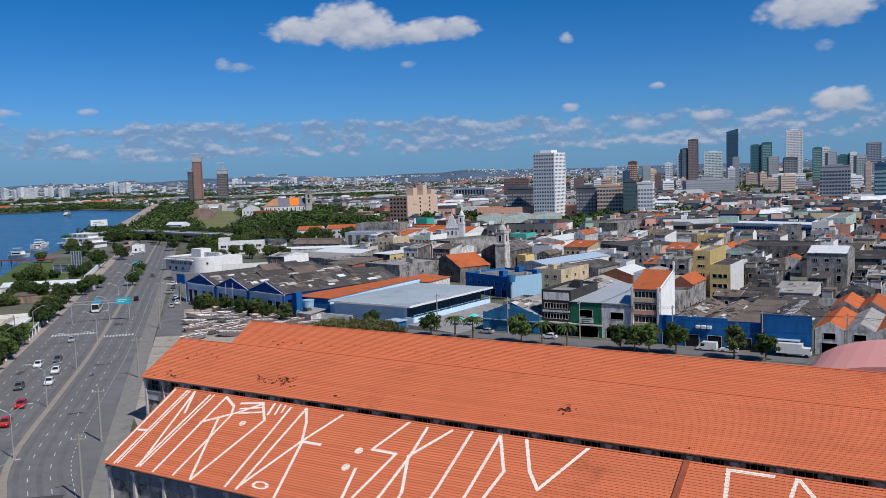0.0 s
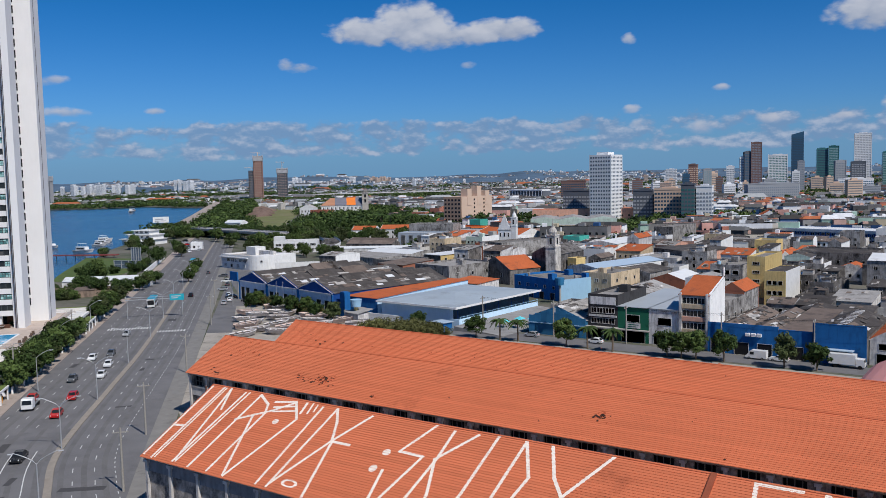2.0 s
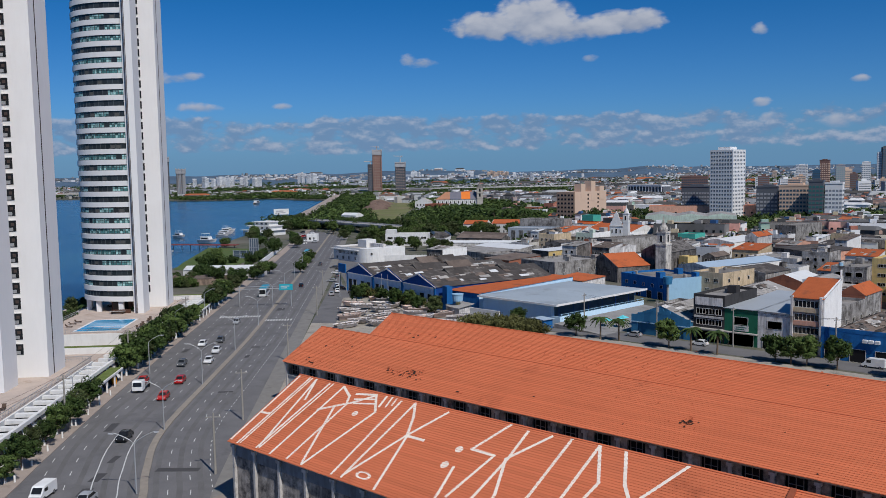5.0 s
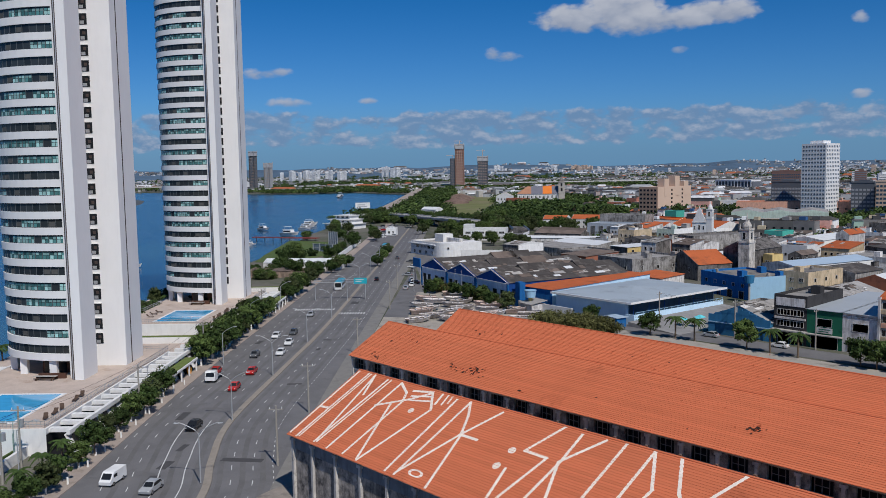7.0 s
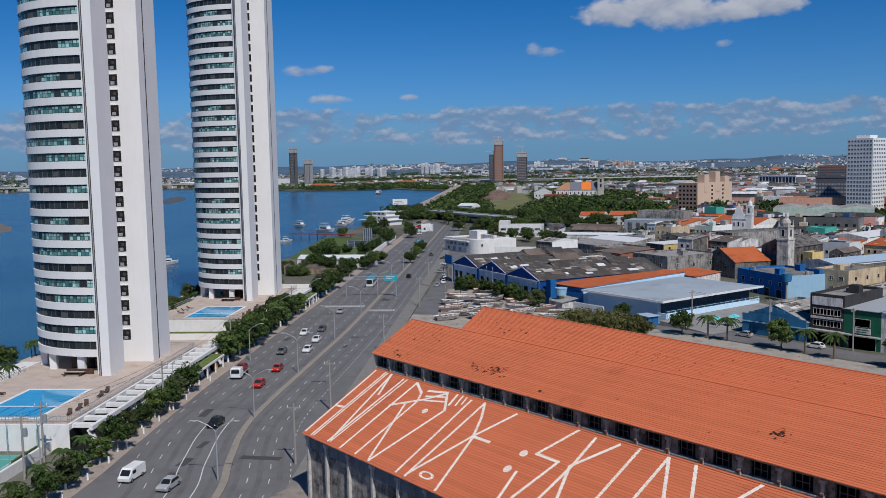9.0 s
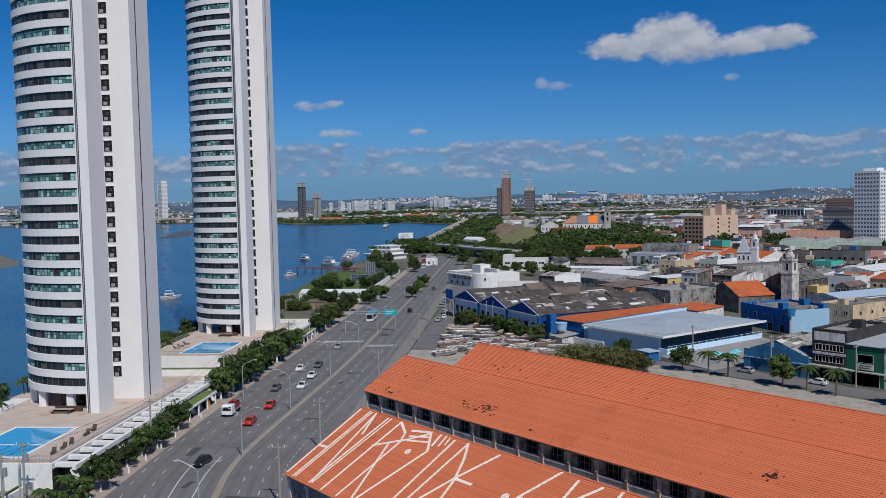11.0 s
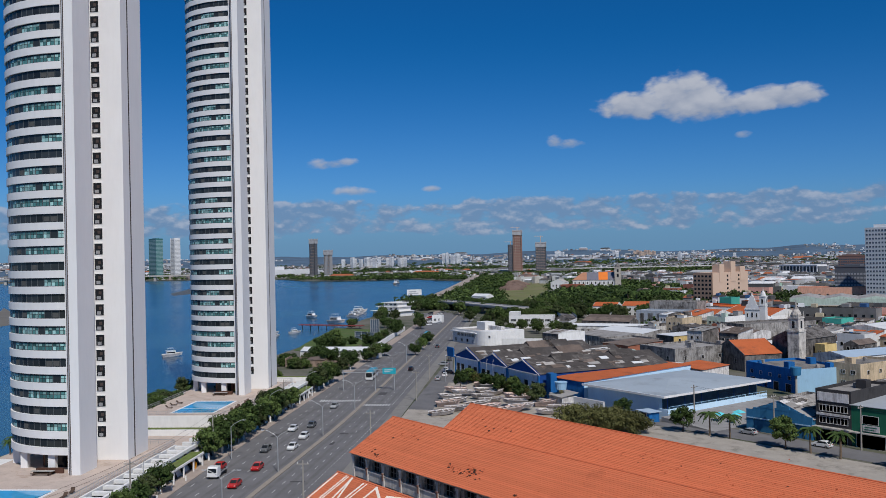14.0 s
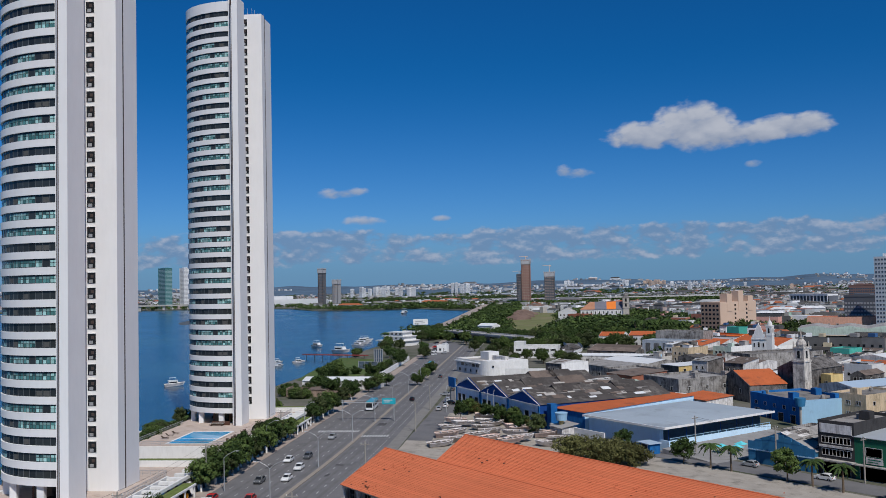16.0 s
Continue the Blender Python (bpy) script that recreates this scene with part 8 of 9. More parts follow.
# wooded park beyond the flyover
CLEARINGS = [[(-1193, 1086), (-1378, 1288), (-1144, 1141), (-902, 919), (-679, 664), (-632, 598), (-655, 592), (-745, 650), (-1010, 920)],
             [(-567, 562), (-590, 566), (-680, 660), (-745, 745), (-850, 880), (-1030, 1116), (-1000, 1120), (-820, 884), (-720, 750), (-655, 668)],
             [(-497, 493), (-522, 467), (-673, 598), (-639, 634)],
             [(-760, 765), (-690, 700), (-640, 760), (-690, 850), (-745, 850)]]


def in_clearing(x, y):
    """On the grassy slope, the park road or the church's ground."""
    for ring in CLEARINGS:
        inside = False
        for (ax, ay), (bx, by) in zip(ring, ring[1:] + ring[:1]):
            if (ay > y) != (by > y) and x < (bx - ax) * (y - ay) / (by - ay) + ax:
                inside = not inside
        if inside:
            return True
    return False


n, PARK = 0, []
for (x, y) in ((-353, 349), (-345, 343), (-337, 347), (-327, 343), (-319, 339), (-330, 351), (-361, 345)):
    tree(x, y, True, int(-x), 0.72, "broad dark green tree behind the white building", "park trees")
for i in range(2600):
    az, r = tr.uniform(38, 56), 430 + 290 * tr.random()
    x, y = -math.sin(radians(az)) * r, math.cos(radians(az)) * r
    v = Vector((x, y)).dot(N)
    if (az < 44 and r < 575) or (az < 47 and r < 520) or (az > 50 and r < 600) or not on_land(x - 10, y + 2) or not free(x - 3, y - 3, 6, 6, 1) or in_clearing(x, y) or by_causeway(x, y):
        continue
    if (-66 < v < -14 and r < 600) or noise.noise(Vector((x * 0.012, y * 0.012, 2))) > 0.28:
        continue
    q = Vector((x, y)) - Vector((-560, 446))
    if -80 < q.dot(Vector((0.208, 0.978))) < 9 and -60 < q.dot(Vector((0.978, -0.208))) < 125:
        continue
    if any((p.x - x) ** 2 + (p.y - y) ** 2 < 36 for p in PARK):
        continue
    PARK.append(Vector((x, y)))
    tree(x, y, True, i, tr.uniform(0.6, 1.0) if r > 560 else tr.uniform(0.45, 0.65), "broad green tree in the park", "park trees")
    n += 1
    if n >= 150:
        break
# big trees in front of the peach apartment block
for i, (x, y, k) in enumerate(((-392, 536, 1.2), (-404, 544, 1.1), (-416, 540, 1.0), (-372, 548, 1.3), (-364, 556, 1.4), (-356, 552, 1.3), (-378, 538, 1.0), (-428, 548, 1.0), (-346, 560, 1.1))):
    tree(x, y, True, i, k, "tall dark green tree before the apartment block", "town trees")
for i, (x, y) in enumerate(((-468, 560), (-476, 566), (-462, 572), (-455, 556), (-440, 566), (-484, 578), (-450, 580))):
    palm(x, y, i, 2.6)
# clumps of trees between the blocks below the skyline
for i in range(60):
    az, r = tr.uniform(6, 27), tr.uniform(800, 1300)
    x, y = -math.sin(radians(az)) * r, math.cos(radians(az)) * r
    if free(x - 4, y - 4, 8, 8, 1) and noise.noise(Vector((x * 0.006, y * 0.006, 4))) > 0.0:
        tree(x, y, True, i, tr.uniform(0.8, 1.2), "broad dark tree between town blocks", "town trees")
# crowns too far to tell apart
wood, pale_wood = Geo(), Geo()
for i in range(21000):
    az, r = (tr.uniform(39.5, 54), tr.uniform(700, 1180)) if i % 11 == 0 else (tr.uniform(33, 40), tr.uniform(600, 1050)) if i % 11 == 1 else (tr.uniform(43, 60), tr.uniform(1150, 2000)) if i % 11 < 4 else (tr.uniform(-8, 78), 480 + 3100 * tr.random() ** 1.3)
    x, y = -math.sin(radians(az)) * r, math.cos(radians(az)) * r
    if not on_land(x - 12, y - 8) or not free(x - 3, y - 3, 6, 6, 1) or in_clearing(x, y) or by_causeway(x, y):
        continue
    wooded = noise.noise(Vector((x * 0.0022, y * 0.0022, 5)))
    if (33 < az < 39.5 and 600 < r < 1050) or (39.5 < az < 62 and r < 1180):
        if (r < 705 and az > 39.5) or noise.noise(Vector((x * 0.012, y * 0.012, 2))) > 0.3:
            continue
    elif az > 43 and r < 2100:
        pass
    elif wooded < (-0.05 if r > 900 else 0.2) and tr.random() < (0.55 if r < 1000 else 0.3):
        continue
    size = tr.uniform(2.8, 6.0) if r < 1180 else 3.0 + min(r, 2600) / 1000
    fine = r < 1500
    for j in range(4):
        c = Vector((x + tr.gauss(0, size), y + tr.gauss(0, size), rise_at(x, y) + size * tr.uniform(0.5, 1.1)))
        leaf_ball(pale_wood if i % 3 == 0 else wood, c, size * 0.8, 20 if fine else 7, size * (0.26 if fine else 0.45), tr, 0.7)
piece("distant_trees", wood, LEAF, "distant dark green tree crowns between the houses", "trees", kind="stuff")
piece("distant_trees", pale_wood, PALELEAF, "distant lighter green tree crowns between the houses", "trees", kind="stuff")

# ---- vehicles ----
TYRE = surface("tyre_rubber", (0.02, 0.02, 0.02), 0.9, bump=0)
RIM = surface("wheel_rim", (0.35, 0.35, 0.36), 0.4, metal=0.7, bump=0)
LIGHT = glossy("headlight_glass", (0.7, 0.7, 0.68), 0.1)
TAIL = glossy("tail_light", (0.35, 0.01, 0.01), 0.15)
PAINTS = {c: glossy("car_paint_" + c, v, 0.22) for c, v in dict(white=(0.75, 0.75, 0.74), silver=(0.36, 0.37, 0.38), black=(0.015, 0.016, 0.018), red=(0.45, 0.02, 0.02), grey=(0.10, 0.105, 0.11), blue=(0.03, 0.07, 0.16)).items()}
WHEEL = Geo().tube((0, -0.1, 0), (0, 0.1, 0), 0.31, sides=12).mesh("tyre", TYRE)
HUB = Geo().tube((0, -0.115, 0), (0, 0.115, 0), 0.18, sides=8).mesh("rim", RIM)


def loft(profile, half, tuck=0.0, z_tuck=1e9):
    """A body from its side outline; the roof part is drawn in."""
    g = Geo()
    side = lambda s: [(x, s * (half - (tuck if z > z_tuck else 0)), z) for x, z in profile]
    return g.solid(side(-1), side(1))


CAR_BODY = loft([(-2.0, 0.3), (2.0, 0.3), (2.08, 0.62), (1.95, 0.8), (0.95, 0.95), (-1.55, 1.0), (-2.0, 0.92), (-2.08, 0.55)], 0.84)
CAR_CABIN = loft([(0.98, 0.93), (0.35, 1.40), (0.1, 1.47), (-1.0, 1.47), (-1.3, 1.40), (-1.75, 0.98)], 0.80, 0.14, 1.2)
CAR_GLASS = loft([(0.90, 0.97), (0.36, 1.36), (-1.2, 1.36), (-1.62, 1.0)], 0.815, 0.12, 1.2)
CAR_SCREEN = Geo().solid([(1.0, -0.66, 0.96), (1.0, 0.66, 0.96), (0.38, 0.56, 1.41), (0.38, -0.56, 1.41)], [(1.02, -0.66, 0.975), (1.02, 0.66, 0.975), (0.4, 0.56, 1.425), (0.4, -0.56, 1.425)]).solid([(-1.72, -0.62, 1.0), (-1.72, 0.62, 1.0), (-1.32, 0.56, 1.39), (-1.32, -0.56, 1.39)], [(-1.78, -0.62, 1.0), (-1.78, 0.62, 1.0), (-1.36, 0.56, 1.41), (-1.36, -0.56, 1.41)])
CAR_MESH = {}


def car(x, y, heading, color, label="", z=0.03):
    if color not in CAR_MESH:
        CAR_MESH[color] = (CAR_BODY.mesh("body", PAINTS[color]), CAR_CABIN.mesh("cabin", PAINTS[color]))
    if "glass" not in CAR_MESH:
        CAR_MESH["glass"] = CAR_GLASS.mesh("side_window", GLASSDARK), CAR_SCREEN.mesh("windscreen", GLASSDARK), Geo().box(-0.2, -0.06, 0, 0.2, 0.06, 0.16).mesh("headlight", LIGHT), Geo().box(-0.05, -0.14, 0, 0.05, 0.14, 0.2).mesh("tail_light", TAIL)
    c = root("car", x, y, z, heading, label or color + " small car on the avenue asphalt", "car", "cars")
    body, cabin = CAR_MESH[color]
    part("body", body, None, c)
    part("cabin", cabin, None, c)
    g, w, h, t = CAR_MESH["glass"]
    part("side_window", g, None, c)
    part("windscreen", w, None, c)
    for sy in (-0.6, 0.6):
        part("headlight", h, None, c, at=pose(1.9, sy, 0.62))
        part("tail_light", t, None, c, at=pose(-2.02, sy, 0.65))
    for wx in (-1.28, 1.3):
        for sy in (-0.76, 0.76):
            wheel = part("wheel", WHEEL, None, c, at=pose(wx, sy, 0.31))
            part("rim", HUB, None, wheel)
    return c


def van(x, y, heading, length=4.8, h=2.0, label="white delivery van on the avenue", color="white", category="van"):
    c = root("van", x, y, 0.03, heading, label, category, "cars")
    L = length / 2
    part("body", loft([(-L, 0.35), (L, 0.35), (L + 0.05, 0.8), (L - 0.35, 1.05), (L - 1.0, h * 0.93), (L - 1.3, h), (-L, h), (-L - 0.03, 1.0)], 0.88), PAINTS[color], c)
    part("windscreen", Geo().solid([(L - 0.34, -0.7, 1.1), (L - 0.34, 0.7, 1.1), (L - 0.95, 0.66, h * 0.9), (L - 0.95, -0.66, h * 0.9)], [(L - 0.29, -0.7, 1.1), (L - 0.29, 0.7, 1.1), (L - 0.9, 0.66, h * 0.92), (L - 0.9, -0.66, h * 0.92)]), GLASSDARK, c)
    part("side_window", Geo().box(L - 1.9, -0.9, 1.15, L - 1.0, 0.9, h * 0.85), GLASSDARK, c)
    for wx in (-L + 0.9, L - 0.85):
        for sy in (-0.8, 0.8):
            wheel = part("wheel", WHEEL, None, c, at=pose(wx, sy, 0.31))
            part("rim", HUB, None, wheel)
    return c


UP, DOWN = math.degrees(math.atan2(D.y, D.x)), math.degrees(math.atan2(-D.y, -D.x))
van(-121.3, 44.0, DOWN - 8, 4.4, 1.9, "white delivery van driving on the avenue")
for x, y, turn, color in ((-114.2, 46.6, -8, "silver"), (-137.4, 64.0, -4, "black"), (-156.8, 82.0, 0, "red"), (-166.6, 91.4, 0, "red"), (-179.2, 106.2, 0, "white"), (-188.2, 114.0, 0, "white"), (-198.4, 116.4, 0, "white"), (-181.4, 100.5, 0, "grey"), (-199.2, 122.2, 0, "grey"), (-220.3, 141.3, 0, "silver")):
    car(x, y, DOWN + turn, color)
for x, y, color in ((-272.1, 205.5, "black"), (-330, 262, "grey"), (-352, 270, "silver")):
    car(x, y, UP, color)
for i, (x, y, color) in enumerate(((-298, 241, "white"), (-288, 233, "grey"), (-277, 221, "silver"), (-262, 211, "white"), (-256, 207, "black"), (-251, 202, "white"), (-243, 203, "black"), (-246, 195, "silver"), (-315, 254, "grey"))):
    car(x + 2.2, y + 2.2, UP + (0 if i % 2 else 70), color, color + " car parked beside the blue sheds", 0.02)
for x, y, color in ((-118.3, 194.6, "silver"), (-99.7, 194.2, "white"), (-20, 195, "grey")):
    car(x, y, 180, color, color + " car parked along the shops", 0.034)
van(-59.6, 194.6, 180, 4.6, 2.1, "white minibus parked along the shops")
car(-54.6, 194.6, 180, "white", "white car parked along the shops", 0.034)
# tow truck carrying a red car
t = root("tow_truck", -167.4, 83.0, 0.03, DOWN, "white flatbed tow truck carrying a red car", "truck", "cars")
part("cab", loft([(1.2, 0.5), (3.2, 0.5), (3.25, 1.2), (3.0, 2.2), (2.7, 2.4), (1.2, 2.4)], 1.05), PAINTS["white"], t)
part("windscreen", Geo().solid([(3.24, -0.9, 1.35), (3.24, 0.9, 1.35), (3.05, 0.85, 2.15), (3.05, -0.85, 2.15)], [(3.28, -0.9, 1.35), (3.28, 0.9, 1.35), (3.09, 0.85, 2.15), (3.09, -0.85, 2.15)]), GLASSDARK, t)
part("flatbed", Geo().box(-3.4, -1.05, 0.85, 1.1, 1.05, 1.0), METAL, t)
for wx in (-2.2, 2.2):
    for sy in (-0.9, 0.9):
        part("wheel", Geo().tube((wx, sy - 0.12, 0.42), (wx, sy + 0.12, 0.42), 0.42, sides=12), TYRE, t)
car(-167.4 + D.x * 1.1, 83.0 + D.y * 1.1, DOWN, "red", "red car carried on the flatbed", 1.03)
# buses
def bus(x, y, heading, label="white and turquoise city bus"):
    c = root("bus", x, y, 0.03, heading, label, "bus", "buses")
    part("body", loft([(-5.6, 0.4), (5.6, 0.4), (5.7, 1.2), (5.55, 3.0), (5.3, 3.1), (-5.5, 3.1), (-5.65, 2.9)], 1.25), PAINTS["white"], c)
    part("roof", Geo().box(-5.4, -1.2, 3.1, 5.2, 1.2, 3.3), TURQ, c)
    part("side_panel", Geo().box(-5.5, -1.28, 1.9, 5.3, -1.25, 3.1).box(-5.5, 1.25, 1.9, 5.3, 1.28, 3.1), TURQ, c)
    for i in range(7):
        part("window", Geo().box(-5.2 + i * 1.5, -1.31, 1.55, -3.9 + i * 1.5, 1.31, 2.5), GLASSDARK, c)
    part("windscreen", Geo().box(5.58, -1.1, 1.2, 5.74, 1.1, 2.8), GLASSDARK, c)
    for wx in (-3.4, 3.6):
        for sy in (-1.15, 1.15):
            part("wheel", Geo().tube((wx, sy - 0.14, 0.48), (wx, sy + 0.14, 0.48), 0.48, sides=12), TYRE, c)


TURQ = glossy("turquoise_paint", (0.03, 0.30, 0.42), 0.3)
bus(-264, 182.4, DOWN)
bus(-372, 287, DOWN)
# box truck at the shops
t = root("box_truck", -40.0, 195.2, 0.034, 0, "white box truck parked at the blue storehouse", "truck", "cars")
part("box", Geo().box(-4.2, -1.1, 0.8, 1.2, 1.1, 3.0), PAINTS["white"], t)
part("cab", loft([(1.3, 0.5), (3.0, 0.5), (3.05, 1.2), (2.8, 2.1), (1.3, 2.2)], 1.0), PAINTS["white"], t)
part("windscreen", Geo().box(2.86, -0.85, 1.3, 3.0, 0.85, 2.0), GLASSDARK, t)
for wx in (-2.8, 2.1):
    for sy in (-0.9, 0.9):
        part("wheel", Geo().tube((wx, sy - 0.12, 0.42), (wx, sy + 0.12, 0.42), 0.42, sides=12), TYRE, t)

# ---- lamps, poles, signs ----
POST = surface("grey_lamp_post", (0.42, 0.43, 0.44), 0.55, metal=0.4, bump=0)
TIMBER = surface("weathered_pole", (0.30, 0.28, 0.25), 0.9, spread=0.2, scale=2)
WIRE = surface("black_cable", (0.02, 0.02, 0.02), 0.8, bump=0)


def arm_curve(sign):
    g = Geo()
    pts = [Vector((sign * 2.9 * math.sin(f * math.pi / 2) ** 1.2, 0, 7.2 + 1.5 * math.sin(f * math.pi / 2 * 1.15))) for f in [i / 7 for i in range(8)]]
    pts[0] = Vector((0, 0, 7.0))
    g.pipe(pts, 0.06)
    end = pts[-1]
    return g, end


def street_lamp(x, y, rz, arms=2):
    l = root("street_lamp", x, y, 0.1, rz, "tall grey street lamp with curved arms", "street lamp", "street lamps")
    part("pole", LAMPPOLE, None, l)
    for sign in (1, -1)[:arms]:
        arm = part("arm", LAMPARM[sign], None, l)
        part("lamp_head", LAMPHEAD, None, arm, at=pose(sign * 3.1, 0, 8.62, 0, sign * -6, 0))


LAMPPOLE = Geo().tube((0, 0, 0), (0, 0, 4), 0.12, 0.10).tube((0, 0, 4), (0, 0, 7.2), 0.10, 0.07).mesh("pole", POST)
LAMPARM = {sgn: arm_curve(sgn)[0].mesh("arm", POST) for sgn in (1, -1)}
LAMPHEAD = Geo().solid([(-0.35, -0.13, -0.06), (0.35, -0.1, -0.06), (0.35, 0.1, -0.06), (-0.35, 0.13, -0.06)], [(-0.3, -0.08, 0.08), (0.3, -0.06, 0.05), (0.3, 0.06, 0.05), (-0.3, 0.08, 0.08)]).mesh("lamp_head", POST)
for i, (x, y) in enumerate(((-87, 31.5), (-112.2, 52.9), (-137.0, 71.0), (-161.5, 93.6), (-187.0, 118.6), (-212.0, 143.2), (-237, 166.5), (-262, 190), (-290, 216), (-318, 242))):
    street_lamp(x, y, math.degrees(math.atan2(N.y, N.x)))
for i, (x, y) in enumerate(((-132.1, 34.6), (-158, 66), (-178.2, 92.0), (-212, 118), (-238, 143))):
    q = Vector((x, y)) if i == 0 else Vector((x, y)) - N * 1.2
    street_lamp(q.x, q.y, math.degrees(math.atan2(N.y, N.x)), 1)


for x, y in ((-219.7, 199.4), (-216.3, 199.2), (-237.8, 196.0)):
    street_lamp(x, y, 135, 1)


def utility_pole(x, y, rz, h=9.0, transformer=False):
    p = root("utility_pole", x, y, 0.0, rz, "weathered concrete utility pole with a cross-arm", "utility pole", "utility poles")
    part("pole", Geo().tube((0, 0, 0), (0, 0, h), 0.2, 0.14), TIMBER, p)
    part("cross_arm", Geo().box(-1.1, -0.06, h - 0.7, 1.1, 0.06, h - 0.55), TIMBER, p)
    for sx in (-0.9, 0.0, 0.9):
        part("insulator", Geo().tube((sx, 0, h - 0.55), (sx, 0, h - 0.25), 0.05), LIME, p)
    if transformer:
        part("transformer", Geo().tube((0.45, 0, h - 3.2), (0.45, 0, h - 2.0), 0.36, sides=10), METAL, p)


def cable(a, b, sag=0.6):
    g = Geo()
    a, b = Vector(a), Vector(b)
    pts = [a.lerp(b, i / 10) - Vector((0, 0, sag * 4 * (i / 10) * (1 - i / 10))) for i in range(11)]
    g.pipe(pts, 0.022, 3)
    piece("cable", g, WIRE, "thin sagging black overhead cable", "cable", "overhead cables")


poles = [(-111.0, 64.6), (-132.0, 83.6), (-165.0, 118.5), (-212.9, 165.6), (-246, 195)]
for i, (x, y) in enumerate(poles):
    utility_pole(x, y, math.degrees(math.atan2(N.y, N.x)), 9.2)
left_poles = [(-136.4, 37.0), (-131.0, 33.0), (-151.0, 61.2), (-184, 90), (-222, 127)]
for i, (x, y) in enumerate(left_poles):
    utility_pole(x - N.x, y - N.y, math.degrees(math.atan2(N.y, N.x)), 9.5, i < 2)
for a, b in zip(left_poles[1:], left_poles[2:]):
    for o in (-0.9, 0.9):
        cable((a[0] - N.x + N.x * o, a[1] - N.y + N.y * o, 9.3), (b[0] - N.x + N.x * o, b[1] - N.y + N.y * o, 9.3))
shop_poles = [(-135, 196.6), (-113, 197.0), (-92.5, 197.2), (-68.5, 197.2), (-47.8, 197.2), (-30, 197.4), (-10, 197.4)]
for x, y in shop_poles:
    utility_pole(x, y, 90, 9.8, x == -113)
for a, b in zip(shop_poles, shop_poles[1:]):
    for o in (-0.9, 0.0, 0.9):
        cable((a[0], a[1] + o, 9.3 if o else 9.5), (b[0], b[1] + o, 9.3 if o else 9.5), 0.5)
# direction sign gantry
g = root("sign_gantry", -247, 160.4, 0, math.degrees(math.atan2(N.y, N.x)), "steel road sign gantry with a turquoise panel", "road sign")
part("post", Geo().tube((0, 0, 0), (0, 0, 6.8), 0.13), POST, g)
part("post", Geo().tube((17, 0, 0), (17, 0, 6.8), 0.13), POST, g)
part("beam", Geo().box(-0.5, -0.1, 5.9, 17.5, 0.1, 6.1).box(-0.5, -0.1, 6.7, 17.5, 0.1, 6.85), POST, g)
panel = part("sign_panel", Geo().box(13.2, -0.28, 5.4, 17.6, -0.14, 7.4), glossy("sign_turquoise", (0.02, 0.36, 0.45), 0.4), g)
part("sign_bar", Geo().box(13.7, -0.31, 6.6, 16.6, -0.285, 6.85).box(13.7, -0.31, 6.0, 15.8, -0.285, 6.25), ROADPAINT, panel)
# bollards of whitewashed concrete on the pavement and an orange bin
for i in range(14):
    p, d = along(offset(LEFT_KERB, 0.9), 64 + i * 7.1)
    piece("bollard", Geo().tube((0, 0, 0), (0, 0, 1.0), 0.16, 0.14, 8), LIME, "whitewashed concrete bollard on the pavement edge", "bollard", "pavement bollards", at=pose(p.x, p.y, 0.16))
bin_ = root("waste_bin", -176.2, 81.4, 0.16, 0, "orange plastic waste container by the kerb", "bin")
part("body", Geo().solid([(-0.4, -0.4, 0), (0.4, -0.4, 0), (0.4, 0.4, 0), (-0.4, 0.4, 0)], [(-0.5, -0.5, 1.3), (0.5, -0.5, 1.3), (0.5, 0.5, 1.3), (-0.5, 0.5, 1.3)]), surface("orange_plastic", (0.7, 0.28, 0.02), 0.5, bump=0), bin_)
part("lid", Geo().solid([(-0.52, -0.52, 1.3), (0.52, -0.52, 1.3), (0.52, 0.52, 1.3), (-0.52, 0.52, 1.3)], [(-0.4, -0.4, 1.5), (0.4, -0.4, 1.5), (0.4, 0.4, 1.5), (-0.4, 0.4, 1.5)]), surface("orange_lid", (0.6, 0.2, 0.02), 0.5, bump=0), bin_)

# ---- boatyard and boats ----
HULLS = [weathered("hull_" + n, c, 0.35, 0.2, (0.2, 0.18, 0.15)) for n, c in (("white", (0.74, 0.69, 0.66)), ("grey", (0.50, 0.46, 0.44)), ("tan", (0.62, 0.48, 0.42)))]


